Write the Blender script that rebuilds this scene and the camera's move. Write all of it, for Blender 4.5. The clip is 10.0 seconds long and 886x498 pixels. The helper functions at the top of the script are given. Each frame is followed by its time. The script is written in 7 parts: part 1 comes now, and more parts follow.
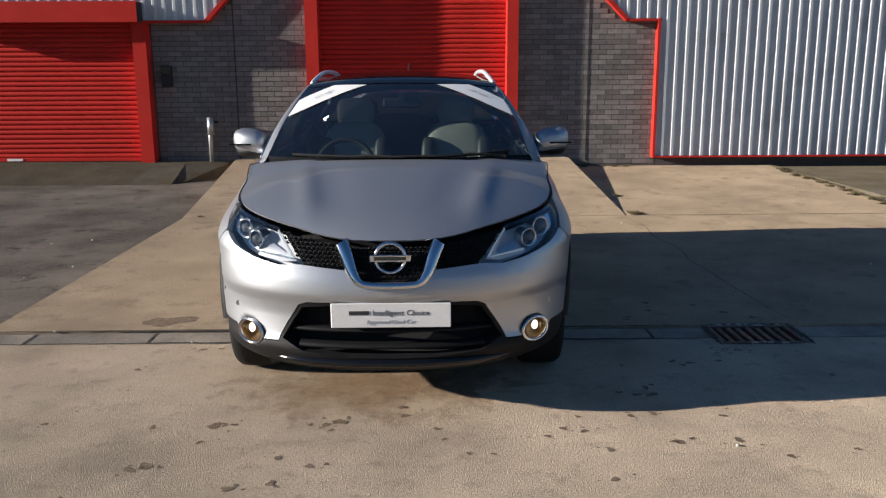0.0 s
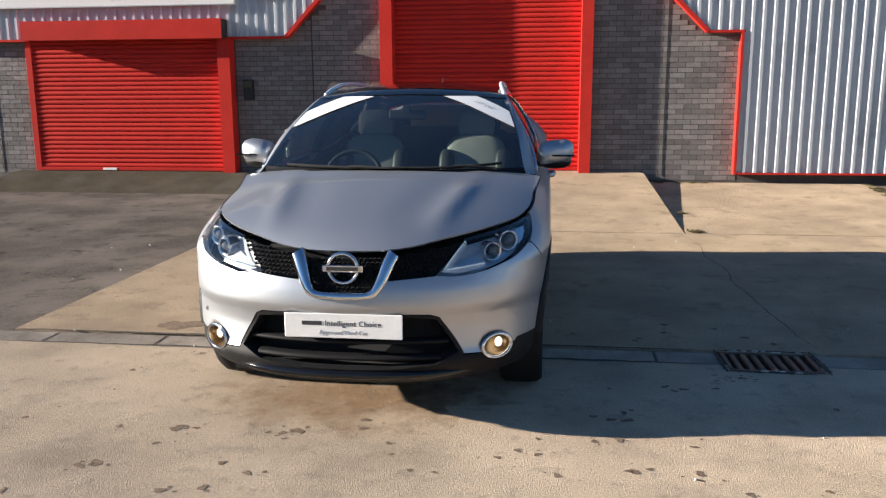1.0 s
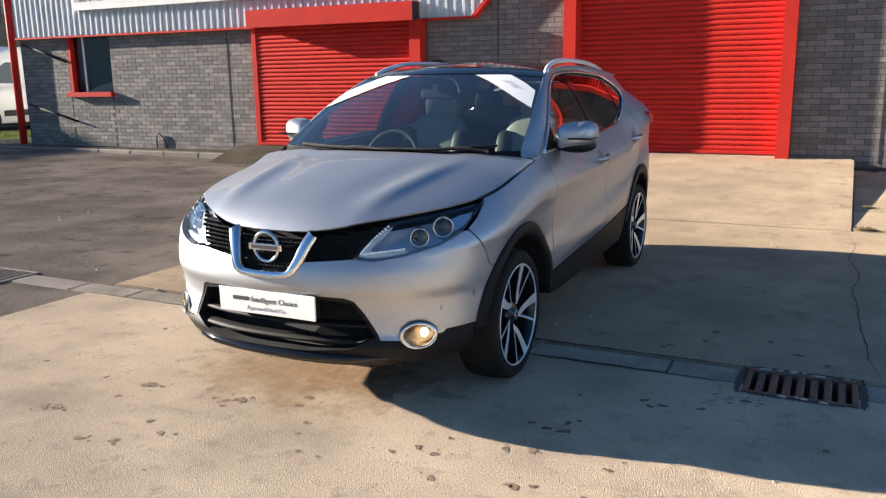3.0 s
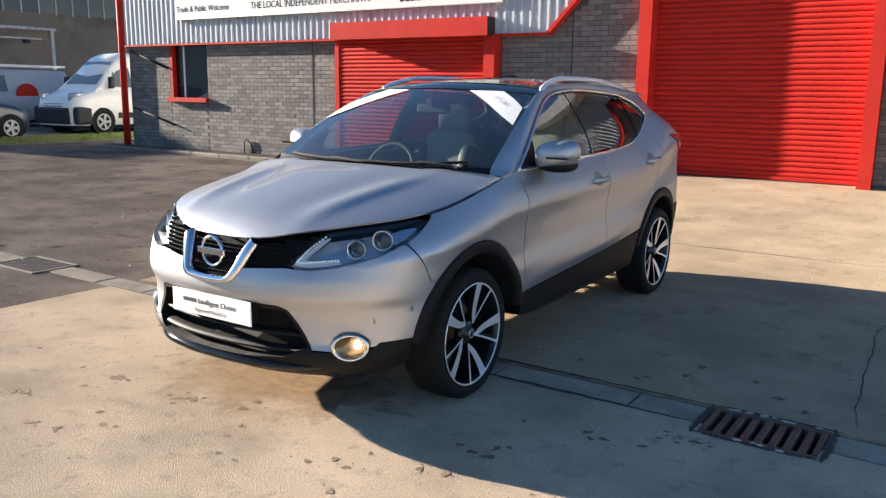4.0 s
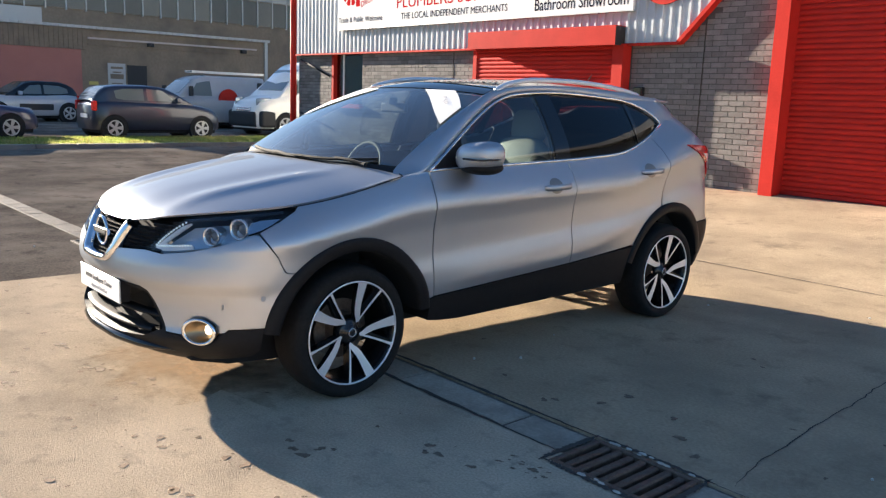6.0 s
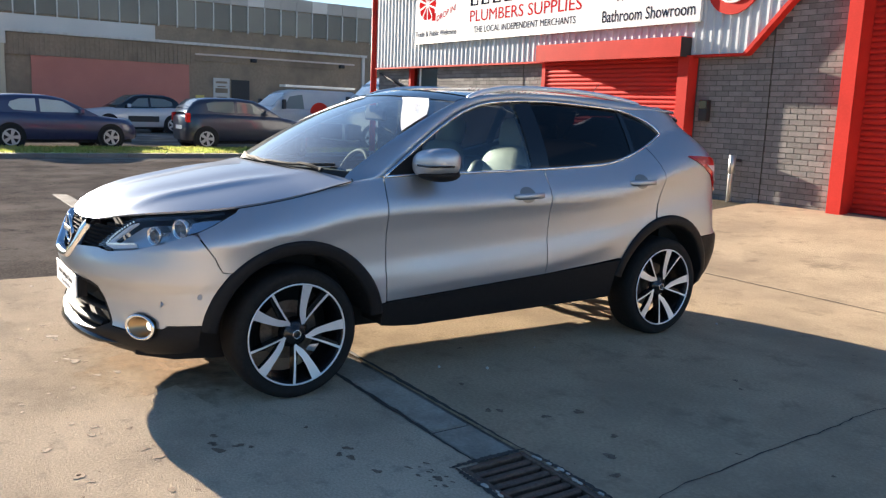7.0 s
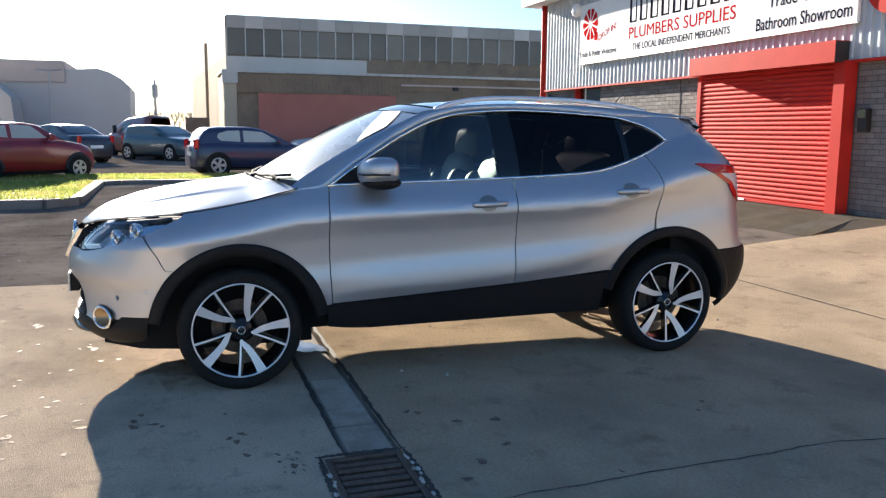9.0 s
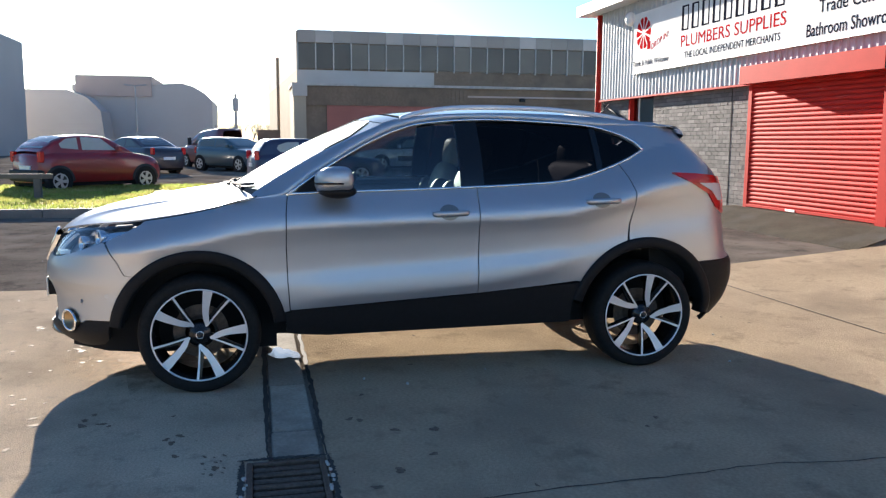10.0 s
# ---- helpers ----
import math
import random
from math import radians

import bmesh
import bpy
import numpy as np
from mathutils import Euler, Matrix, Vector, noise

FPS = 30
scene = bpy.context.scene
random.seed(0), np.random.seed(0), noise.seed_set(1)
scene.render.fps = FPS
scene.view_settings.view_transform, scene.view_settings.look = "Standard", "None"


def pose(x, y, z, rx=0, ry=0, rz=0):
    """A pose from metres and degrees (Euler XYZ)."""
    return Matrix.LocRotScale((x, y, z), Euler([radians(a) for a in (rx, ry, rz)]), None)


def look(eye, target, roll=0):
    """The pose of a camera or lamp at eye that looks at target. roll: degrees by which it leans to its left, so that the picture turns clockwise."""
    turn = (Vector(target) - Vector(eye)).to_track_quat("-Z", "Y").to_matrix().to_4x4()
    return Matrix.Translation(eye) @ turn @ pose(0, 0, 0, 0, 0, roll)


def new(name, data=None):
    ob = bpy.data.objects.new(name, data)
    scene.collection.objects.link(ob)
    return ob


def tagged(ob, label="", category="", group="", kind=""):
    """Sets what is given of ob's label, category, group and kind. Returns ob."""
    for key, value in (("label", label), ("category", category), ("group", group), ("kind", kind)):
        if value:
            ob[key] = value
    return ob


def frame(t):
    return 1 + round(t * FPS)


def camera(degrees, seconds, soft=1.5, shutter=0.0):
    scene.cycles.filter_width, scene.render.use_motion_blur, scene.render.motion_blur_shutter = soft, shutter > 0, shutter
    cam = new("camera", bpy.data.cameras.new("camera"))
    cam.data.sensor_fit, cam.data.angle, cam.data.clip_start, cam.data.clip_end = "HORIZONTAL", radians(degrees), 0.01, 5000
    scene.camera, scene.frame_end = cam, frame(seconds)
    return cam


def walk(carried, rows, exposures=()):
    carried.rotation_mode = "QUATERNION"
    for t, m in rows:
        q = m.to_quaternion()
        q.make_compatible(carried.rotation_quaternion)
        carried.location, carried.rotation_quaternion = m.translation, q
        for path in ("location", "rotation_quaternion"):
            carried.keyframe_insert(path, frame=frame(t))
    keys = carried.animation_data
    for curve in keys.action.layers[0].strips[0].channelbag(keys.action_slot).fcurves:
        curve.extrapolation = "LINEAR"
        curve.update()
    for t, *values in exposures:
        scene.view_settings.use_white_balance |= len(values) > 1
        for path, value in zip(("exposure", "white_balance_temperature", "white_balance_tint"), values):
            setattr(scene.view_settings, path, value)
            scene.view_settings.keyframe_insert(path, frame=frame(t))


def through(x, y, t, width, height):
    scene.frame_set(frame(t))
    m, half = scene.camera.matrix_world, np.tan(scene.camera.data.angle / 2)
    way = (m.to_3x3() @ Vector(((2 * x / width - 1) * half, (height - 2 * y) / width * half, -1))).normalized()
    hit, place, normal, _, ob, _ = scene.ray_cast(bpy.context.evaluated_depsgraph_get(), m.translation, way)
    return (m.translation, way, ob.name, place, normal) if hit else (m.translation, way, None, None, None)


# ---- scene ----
SECONDS = 10.0
cam = camera(57.0, SECONDS, soft=1.3)
PATH = [
    (0, (-0.058, 0.163, 1.561), (-0.03, 2.12, 1.148), -0.3),
    (0.5, (0.288, 0.202, 1.559), (0.149, 2.162, 1.183), -0.1),
    (1, (0.623, 0.257, 1.537), (0.381, 2.206, 1.16), -0.3),
    (1.5, (0.959, 0.374, 1.522), (0.554, 2.292, 1.123), -1.0),
    (2, (1.319, 0.489, 1.501), (0.743, 2.359, 1.084), -1.4),
    (3.5, (2.353, 1.005, 1.529), (1.377, 2.703, 1.124), -0.1),
    (4, (2.656, 1.211, 1.519), (1.566, 2.843, 1.135), 0.7),
    (4.5, (2.955, 1.461, 1.54), (1.729, 2.996, 1.167), 0.1),
    (5, (3.284, 1.694, 1.535), (1.962, 3.149, 1.172), 0.1),
    (5.5, (3.519, 1.989, 1.488), (2.128, 3.379, 1.123), 1.1),
    (7, (4.225, 2.914, 1.449), (2.597, 4.027, 1.113), 2.2),
    (7.5, (4.439, 3.21, 1.439), (2.743, 4.219, 1.113), 1.6),
    (8, (4.662, 3.52, 1.437), (2.898, 4.401, 1.101), 1.6),
    (8.5, (4.813, 3.859, 1.413), (2.987, 4.61, 1.094), 1.1),
    (9, (4.998, 4.203, 1.401), (3.121, 4.829, 1.113), 0.5),
    (9.5, (5.13, 4.519, 1.393), (3.222, 5.053, 1.121), 0.7),
    (10, (5.18, 4.848, 1.393), (3.248, 5.292, 1.131), 0.3),
]
walk(cam, [(t, look(eye, target, roll)) for t, eye, target, roll in PATH],
     exposures=[(0.0, 1.12, 5120, 8), (0.5, 1.42, 5170, 8), (1.0, 1.72, 5220, 8), (2.0, 2.02, 5280, 8), (3.5, 2.30, 5380, 8), (5.5, 2.48, 5520, 8), (7.5, 2.58, 5480, 8), (9.0, 2.50, 5330, 8), (10.0, 2.44, 5230, 8)])

# ---- light: a low winter sun from -x, grazing the shed's front ----
SUN_AZ, SUN_EL = 8.0, 14.5      # degrees: the light travels along +x, turned this much towards +y
world = bpy.data.worlds.new("sky")
scene.world = world
world.use_nodes = True
wn = world.node_tree.nodes
wn.clear()
sky = wn.new("ShaderNodeTexSky")
sky.sky_type, sky.sun_disc = "NISHITA", False
sky.sun_elevation, sky.sun_rotation = radians(SUN_EL), radians(-90 - SUN_AZ)
sky.air_density, sky.dust_density, sky.ozone_density = 1.0, 0.45, 3.0
bg = wn.new("ShaderNodeBackground")
bg.inputs["Strength"].default_value = 0.034
wo = wn.new("ShaderNodeOutputWorld")
world.node_tree.links.new(sky.outputs[0], bg.inputs[0])
world.node_tree.links.new(bg.outputs[0], wo.inputs[0])
sun_data = bpy.data.lights.new("sun", "SUN")
sun_data.energy, sun_data.angle, sun_data.color = 5.0, radians(0.6), (1.0, 0.78, 0.54)
sun = new("sun", sun_data)
ca, sa, ce, se = (math.cos(radians(SUN_AZ)), math.sin(radians(SUN_AZ)), math.cos(radians(SUN_EL)), math.sin(radians(SUN_EL)))
SUN_TO = Vector((ca * ce, sa * ce, -se))
sun.matrix_world = look((-30, -4, 12), tuple(Vector((-30, -4, 12)) + SUN_TO))

# ---- materials ----
def material(name, colour, rough=0.6, metal=0.0, vary=0.12, scale=6.0, fine=60.0, bump=0.0, bump_scale=120.0, stain=None, stain_scale=0.7,
             stain_at=(0.5, 0.65), rnd=0.0, coat=0.0, coat_rough=0.05, spec=0.5, island=0.0, coarse=0.0, edge=None, fleck=None, fleck_scale=7.0, fleck_at=(0.6, 0.66)):
    """Base colour broken up by coarse and fine noise in object space, with stains, relief and piece-to-piece variation."""
    m = bpy.data.materials.new(name)
    m.use_nodes = True
    nt = m.node_tree
    n, l = nt.nodes, nt.links
    b = n["Principled BSDF"]
    b.inputs["Roughness"].default_value = rough
    b.inputs["Metallic"].default_value = metal
    b.inputs["Specular IOR Level"].default_value = spec
    b.inputs["Diffuse Roughness"].default_value = coarse
    if edge:
        b.inputs["Specular Tint"].default_value = (*edge, 1)
    b.inputs["Coat Weight"].default_value = coat
    b.inputs["Coat Roughness"].default_value = coat_rough
    geo = n.new("ShaderNodeNewGeometry")
    value = None
    if vary:
        a = n.new("ShaderNodeTexNoise")
        a.inputs["Scale"].default_value, a.inputs["Detail"].default_value = scale, 5
        f = n.new("ShaderNodeTexNoise")
        f.inputs["Scale"].default_value, f.inputs["Detail"].default_value = fine, 3
        l.new(geo.outputs["Position"], a.inputs["Vector"])
        l.new(geo.outputs["Position"], f.inputs["Vector"])
        add = n.new("ShaderNodeMath")
        add.operation = "ADD"
        l.new(a.outputs["Fac"], add.inputs[0])
        l.new(f.outputs["Fac"], add.inputs[1])
        mr = n.new("ShaderNodeMapRange")
        mr.inputs["From Min"].default_value, mr.inputs["From Max"].default_value = 0.7, 1.3
        mr.inputs["To Min"].default_value, mr.inputs["To Max"].default_value = 1 - vary, 1 + vary
        l.new(add.outputs[0], mr.inputs["Value"])
        value = mr.outputs[0]
    if rnd or island:
        src = n.new("ShaderNodeObjectInfo").outputs["Random"] if rnd else geo.outputs["Random Per Island"]
        r = n.new("ShaderNodeMapRange")
        r.inputs["To Min"].default_value, r.inputs["To Max"].default_value = 1 - (rnd or island), 1 + (rnd or island)
        l.new(src, r.inputs["Value"])
        if value is None:
            value = r.outputs[0]
        else:
            mu = n.new("ShaderNodeMath")
            mu.operation = "MULTIPLY"
            l.new(value, mu.inputs[0])
            l.new(r.outputs[0], mu.inputs[1])
            value = mu.outputs[0]
    col = n.new("ShaderNodeRGB")
    col.outputs[0].default_value = (*colour, 1)
    out = col.outputs[0]
    if value is not None:
        sc = n.new("ShaderNodeVectorMath")
        sc.operation = "SCALE"
        l.new(out, sc.inputs[0])
        l.new(value, sc.inputs["Scale"])
        out = sc.outputs[0]
    if stain:
        s = n.new("ShaderNodeTexNoise")
        s.inputs["Scale"].default_value, s.inputs["Detail"].default_value, s.inputs["Roughness"].default_value = stain_scale, 6, 0.62
        l.new(geo.outputs["Position"], s.inputs["Vector"])
        sr = n.new("ShaderNodeMapRange")
        sr.inputs["From Min"].default_value, sr.inputs["From Max"].default_value = stain_at
        l.new(s.outputs["Fac"], sr.inputs["Value"])
        mix = n.new("ShaderNodeMix")
        mix.data_type = "RGBA"
        l.new(sr.outputs[0], mix.inputs[0])
        l.new(out, mix.inputs[6])
        mix.inputs[7].default_value = (*stain, 1)
        out = mix.outputs[2]
    if fleck:
        s2 = n.new("ShaderNodeTexNoise")
        s2.inputs["Scale"].default_value, s2.inputs["Detail"].default_value, s2.inputs["Roughness"].default_value = fleck_scale, 8, 0.72
        l.new(geo.outputs["Position"], s2.inputs["Vector"])
        fr = n.new("ShaderNodeMapRange")
        fr.inputs["From Min"].default_value, fr.inputs["From Max"].default_value = fleck_at
        l.new(s2.outputs["Fac"], fr.inputs["Value"])
        mix2 = n.new("ShaderNodeMix")
        mix2.data_type = "RGBA"
        l.new(fr.outputs[0], mix2.inputs[0])
        l.new(out, mix2.inputs[6])
        mix2.inputs[7].default_value = (*fleck, 1)
        out = mix2.outputs[2]
    l.new(out, b.inputs["Base Color"])
    if bump:
        t = n.new("ShaderNodeTexNoise")
        t.inputs["Scale"].default_value, t.inputs["Detail"].default_value = bump_scale, 4
        l.new(geo.outputs["Position"], t.inputs["Vector"])
        bp = n.new("ShaderNodeBump")
        bp.inputs["Strength"].default_value, bp.inputs["Distance"].default_value = bump, 0.01
        l.new(t.outputs["Fac"], bp.inputs["Height"])
        l.new(bp.outputs[0], b.inputs["Normal"])
    return m


def glow(name, colour, strength):
    m = bpy.data.materials.new(name)
    m.use_nodes = True
    b = m.node_tree.nodes["Principled BSDF"]
    b.inputs["Base Color"].default_value = (*colour, 1)
    b.inputs["Emission Color"].default_value = (*colour, 1)
    b.inputs["Emission Strength"].default_value = strength
    return m


def glass(name, tint=(0.9, 0.95, 0.93), through=0.85, rough=0.0, ior=1.6, milkiness=0.0):
    """Thin pane: a clear part and a mirror part mixed by Fresnel."""
    m = bpy.data.materials.new(name)
    m.use_nodes = True
    n, l = m.node_tree.nodes, m.node_tree.links
    n.clear()
    t = n.new("ShaderNodeBsdfTransparent")
    t.inputs[0].default_value = (*[c * through for c in tint], 1)
    g = n.new("ShaderNodeBsdfGlossy")
    g.inputs["Roughness"].default_value = rough
    lw = n.new("ShaderNodeLayerWeight")
    lw.inputs["Blend"].default_value = 0.5
    pw = n.new("ShaderNodeMath")
    pw.operation = "POWER"
    pw.inputs[1].default_value = 4.0
    l.new(lw.outputs["Facing"], pw.inputs[0])
    fr = n.new("ShaderNodeMapRange")
    fr.inputs["To Min"].default_value, fr.inputs["To Max"].default_value = ((ior - 1) / (ior + 1)) ** 2, 1.0
    l.new(pw.outputs[0], fr.inputs["Value"])
    mx = n.new("ShaderNodeMixShader")
    o = n.new("ShaderNodeOutputMaterial")
    l.new(fr.outputs[0], mx.inputs[0])
    l.new(t.outputs[0], mx.inputs[1])
    l.new(g.outputs[0], mx.inputs[2])
    if milkiness:        # rough gloss film stands in for dust and the bright sky's milky reflection
        film = n.new("ShaderNodeBsdfGlossy")
        film.inputs["Roughness"].default_value = 0.42
        film.inputs["Color"].default_value = (0.85, 0.9, 0.92, 1)
        mf = n.new("ShaderNodeMixShader")
        mf.inputs[0].default_value = milkiness
        l.new(mx.outputs[0], mf.inputs[1])
        l.new(film.outputs[0], mf.inputs[2])
        l.new(mf.outputs[0], o.inputs[0])
    else:
        l.new(mx.outputs[0], o.inputs[0])
    return m


M = {}
M["concrete"] = material("concrete", (0.54, 0.438, 0.32), 0.85, vary=0.24, scale=1.6, fine=90, bump=1.0, bump_scale=170, stain=(0.32, 0.262, 0.2), stain_at=(0.5, 0.76), stain_scale=1.1, coarse=0.5, spec=0.0, fleck=(0.31, 0.25, 0.19), fleck_scale=6.5, fleck_at=(0.54, 0.74))
M["concrete_old"] = material("concrete_old", (0.46, 0.36, 0.245), 0.85, vary=0.2, scale=1.2, fine=60, bump=1.0, bump_scale=170, stain=(0.29, 0.228, 0.165), stain_at=(0.48, 0.76), stain_scale=0.7, coarse=0.5, spec=0.0, fleck=(0.28, 0.22, 0.155), fleck_scale=3.0, fleck_at=(0.54, 0.7))
M["asphalt"] = material("asphalt", (0.18, 0.153, 0.125), 0.85, vary=0.35, coarse=0.6, spec=0.0, scale=1.1, fine=55, bump=1.0, bump_scale=90, stain=(0.28, 0.24, 0.195), stain_at=(0.46, 0.68), stain_scale=0.55, fleck=(0.075, 0.066, 0.056), fleck_scale=2.6, fleck_at=(0.55, 0.7))
M["channel"] = material("channel", (0.35, 0.3, 0.24), 0.85, vary=0.2, scale=4, bump=0.4, rnd=0.12, stain=(0.2, 0.17, 0.14), stain_at=(0.52, 0.75), stain_scale=2.5, coarse=0.7, spec=0.05)
M["joint"] = material("joint", (0.055, 0.048, 0.04), 0.95, vary=0.3, scale=9)
M["stain"] = material("stain", (0.2, 0.15, 0.107), 0.78, vary=0.35, scale=25, spec=0.06)
M["mossy"] = material("mossy", (0.125, 0.105, 0.07), 0.9, vary=0.35, scale=2, bump=0.9, spec=0.04, coarse=0.8, stain=(0.16, 0.14, 0.11), stain_at=(0.5, 0.7), stain_scale=1.2)
M["brick"] = material("brick", (0.19, 0.18, 0.172), 0.85, spec=0.1, vary=0.16, scale=9, fine=90, bump=0.5, bump_scale=110, rnd=0.17)
M["brick_joined"] = material("brick_joined", (0.205, 0.193, 0.182), 0.85, spec=0.1, vary=0.16, scale=9, fine=90, bump=0.5, bump_scale=110, island=0.24)
M["mortar"] = material("mortar", (0.085, 0.08, 0.076), 0.95, vary=0.2, scale=12, bump=0.4)
M["cladding"] = material("cladding", (0.5, 0.525, 0.555), 0.6, metal=0.1, spec=0.15, vary=0.06, scale=1.5, stain=(0.3, 0.3, 0.3), stain_at=(0.58, 0.8), stain_scale=1.6)
M["red"] = material("red", (0.47, 0.032, 0.022), 0.6, spec=0.06, vary=0.1, scale=3, stain=(0.3, 0.03, 0.02), stain_at=(0.6, 0.85), stain_scale=2)
M["red_slat"] = material("red_slat", (0.47, 0.028, 0.02), 0.6, spec=0.08, vary=0.08, scale=3, rnd=0.05)
M["dark"] = material("dark", (0.02, 0.02, 0.021), 0.7, vary=0.1)
M["black_void"] = material("black_void", (0.008, 0.008, 0.009), 0.9, vary=0)
M["white"] = material("white", (0.82, 0.81, 0.79), 0.5, vary=0.05, scale=2)
M["galv"] = material("galv", (0.45, 0.46, 0.46), 0.4, metal=0.7, vary=0.12, scale=5)
M["iron"] = material("iron", (0.13, 0.095, 0.07), 0.6, metal=0.5, vary=0.3, scale=15, bump=0.4)
M["grass"] = material("grass", (0.3, 0.3, 0.09), 0.9, vary=0.3, scale=2.5, fine=30, bump=0.5, stain=(0.55, 0.45, 0.16), stain_at=(0.45, 0.65), stain_scale=0.8)
M["kerb_pale"] = material("kerb_pale", (0.5, 0.46, 0.4), 0.9, vary=0.2, scale=9)
M["galv_dull"] = material("galv_dull", (0.15, 0.135, 0.12), 0.85, metal=0.0, spec=0.08, vary=0.2, scale=15)
M["kerb_mossy"] = material("kerb_mossy", (0.2, 0.16, 0.1), 0.95, vary=0.35, scale=5, bump=0.8, stain=(0.09, 0.085, 0.04), stain_at=(0.45, 0.65), stain_scale=3.0, spec=0.0)
M["kerb"] = material("kerb", (0.2, 0.18, 0.155), 0.9, vary=0.2, scale=3, bump=0.4, rnd=0.12)
M["paint"] = material("paint", (0.465, 0.48, 0.51), 0.42, metal=0.8, vary=0.03, scale=300, fine=900, coat=0.35, coat_rough=0.03, edge=(0.2, 0.225, 0.27))
M["plastic"] = material("plastic", (0.01, 0.01, 0.011), 0.6, vary=0.15, scale=40, spec=0.2, bump=0.12, bump_scale=400)
M["gloss_black"] = material("gloss_black", (0.006, 0.006, 0.007), 0.08, vary=0)
M["chrome"] = material("chrome", (0.72, 0.73, 0.75), 0.1, metal=1.0, vary=0)
M["wet"] = material("wet", (0.09, 0.08, 0.07), 0.12, vary=0.3, scale=9, spec=0.5, bump=0.05, bump_scale=60)
M["tyre"] = material("tyre", (0.012, 0.012, 0.012), 0.8, spec=0.25, vary=0.2, scale=30, bump=0.2)
M["alloy"] = material("alloy", (0.74, 0.75, 0.78), 0.42, metal=0.55, vary=0.03, scale=20)
M["rim_black"] = material("rim_black", (0.012, 0.012, 0.013), 0.25, vary=0)
M["windscreen"] = glass("windscreen", (0.84, 0.93, 0.92), 0.78, ior=1.85, milkiness=0.04)
M["side_glass"] = glass("side_glass", (0.75, 0.85, 0.82), 0.66, ior=2.0)
M["privacy"] = glass("privacy", (0.5, 0.5, 0.55), 0.1, ior=1.35)
M["clear"] = glass("clear", (0.97, 0.98, 1.0), 0.95)


# ---- building helpers ----
def mesh_object(name, bm, mat, parent=None, smooth=False):
    me = bpy.data.meshes.new(name)
    bmesh.ops.recalc_face_normals(bm, faces=bm.faces)
    bm.to_mesh(me)
    bm.free()
    for k in (mat if isinstance(mat, (list, tuple)) else [mat]):
        me.materials.append(k)
    if smooth:
        for p in me.polygons:
            p.use_smooth = True
    ob = new(name, me)
    if parent:
        ob.parent = parent
    return ob


def part(name, bm, mat, parent, label="", smooth=False):
    ob = mesh_object(name, bm, mat, parent, smooth)
    if label:
        ob["label"] = label
    return ob


def thing(name, at=(0, 0, 0), turn=0.0, label="", category="", group="", kind=""):
    ob = new(name)
    ob.matrix_world = pose(*at, 0, 0, turn)
    return tagged(ob, label, category, group, kind)


def box(bm, x0, x1, y0, y1, z0, z1, bevel=0.0, seg=1):
    v = [bm.verts.new(c) for c in ((x0, y0, z0), (x1, y0, z0), (x1, y1, z0), (x0, y1, z0), (x0, y0, z1), (x1, y0, z1), (x1, y1, z1), (x0, y1, z1))]
    f = [bm.faces.new([v[i] for i in q]) for q in ((3, 2, 1, 0), (4, 5, 6, 7), (0, 1, 5, 4), (1, 2, 6, 5), (2, 3, 7, 6), (3, 0, 4, 7))]
    if bevel:
        e = list({e for k in f for e in k.edges})
        bmesh.ops.bevel(bm, geom=e, offset=bevel, segments=seg, affect="EDGES", profile=0.5)
    return bm


def boxed(*a, **k):
    return box(bmesh.new(), *a, **k)


def prism(bm, pts, lo, hi, axis="z"):
    """A polygon drawn out between two levels along an axis; pts are the other two coordinates."""
    def at(p, h):
        return {"z": (p[0], p[1], h), "y": (p[0], h, p[1]), "x": (h, p[0], p[1])}[axis]
    a, b = [bm.verts.new(at(p, lo)) for p in pts], [bm.verts.new(at(p, hi)) for p in pts]
    bm.faces.new(a)
    bm.faces.new(b[::-1])
    for i in range(len(pts)):
        j = (i + 1) % len(pts)
        bm.faces.new((a[j], a[i], b[i], b[j]))
    return bm


def tube(bm, path, radius, sides=8, caps=True):
    """A round bar along a line of points; radius may be one number or one a point."""
    path = [Vector(p) for p in path]
    rings = []
    for i, p in enumerate(path):
        d = (path[min(i + 1, len(path) - 1)] - path[max(i - 1, 0)]).normalized()
        side = d.orthogonal().normalized() if abs(d.z) > 0.9 else d.cross(Vector((0, 0, 1))).normalized()
        up = d.cross(side)
        r = radius[i] if isinstance(radius, (list, tuple)) else radius
        rings.append([bm.verts.new(p + r * (math.cos(2 * math.pi * k / sides) * side + math.sin(2 * math.pi * k / sides) * up)) for k in range(sides)])
    for a, b in zip(rings, rings[1:]):
        for k in range(sides):
            bm.faces.new((a[k], a[(k + 1) % sides], b[(k + 1) % sides], b[k]))
    if caps:
        bm.faces.new(rings[0][::-1])
        bm.faces.new(rings[-1])
    return bm


def loft(bm, rows, closed=False):
    """Quads between rows of points of equal length."""
    vs = [[bm.verts.new(p) for p in r] for r in rows]
    for a, b in zip(vs, vs[1:]):
        for k in range(len(a) - (0 if closed else 1)):
            j = (k + 1) % len(a)
            bm.faces.new((a[k], a[j], b[j], b[k]))
    return vs


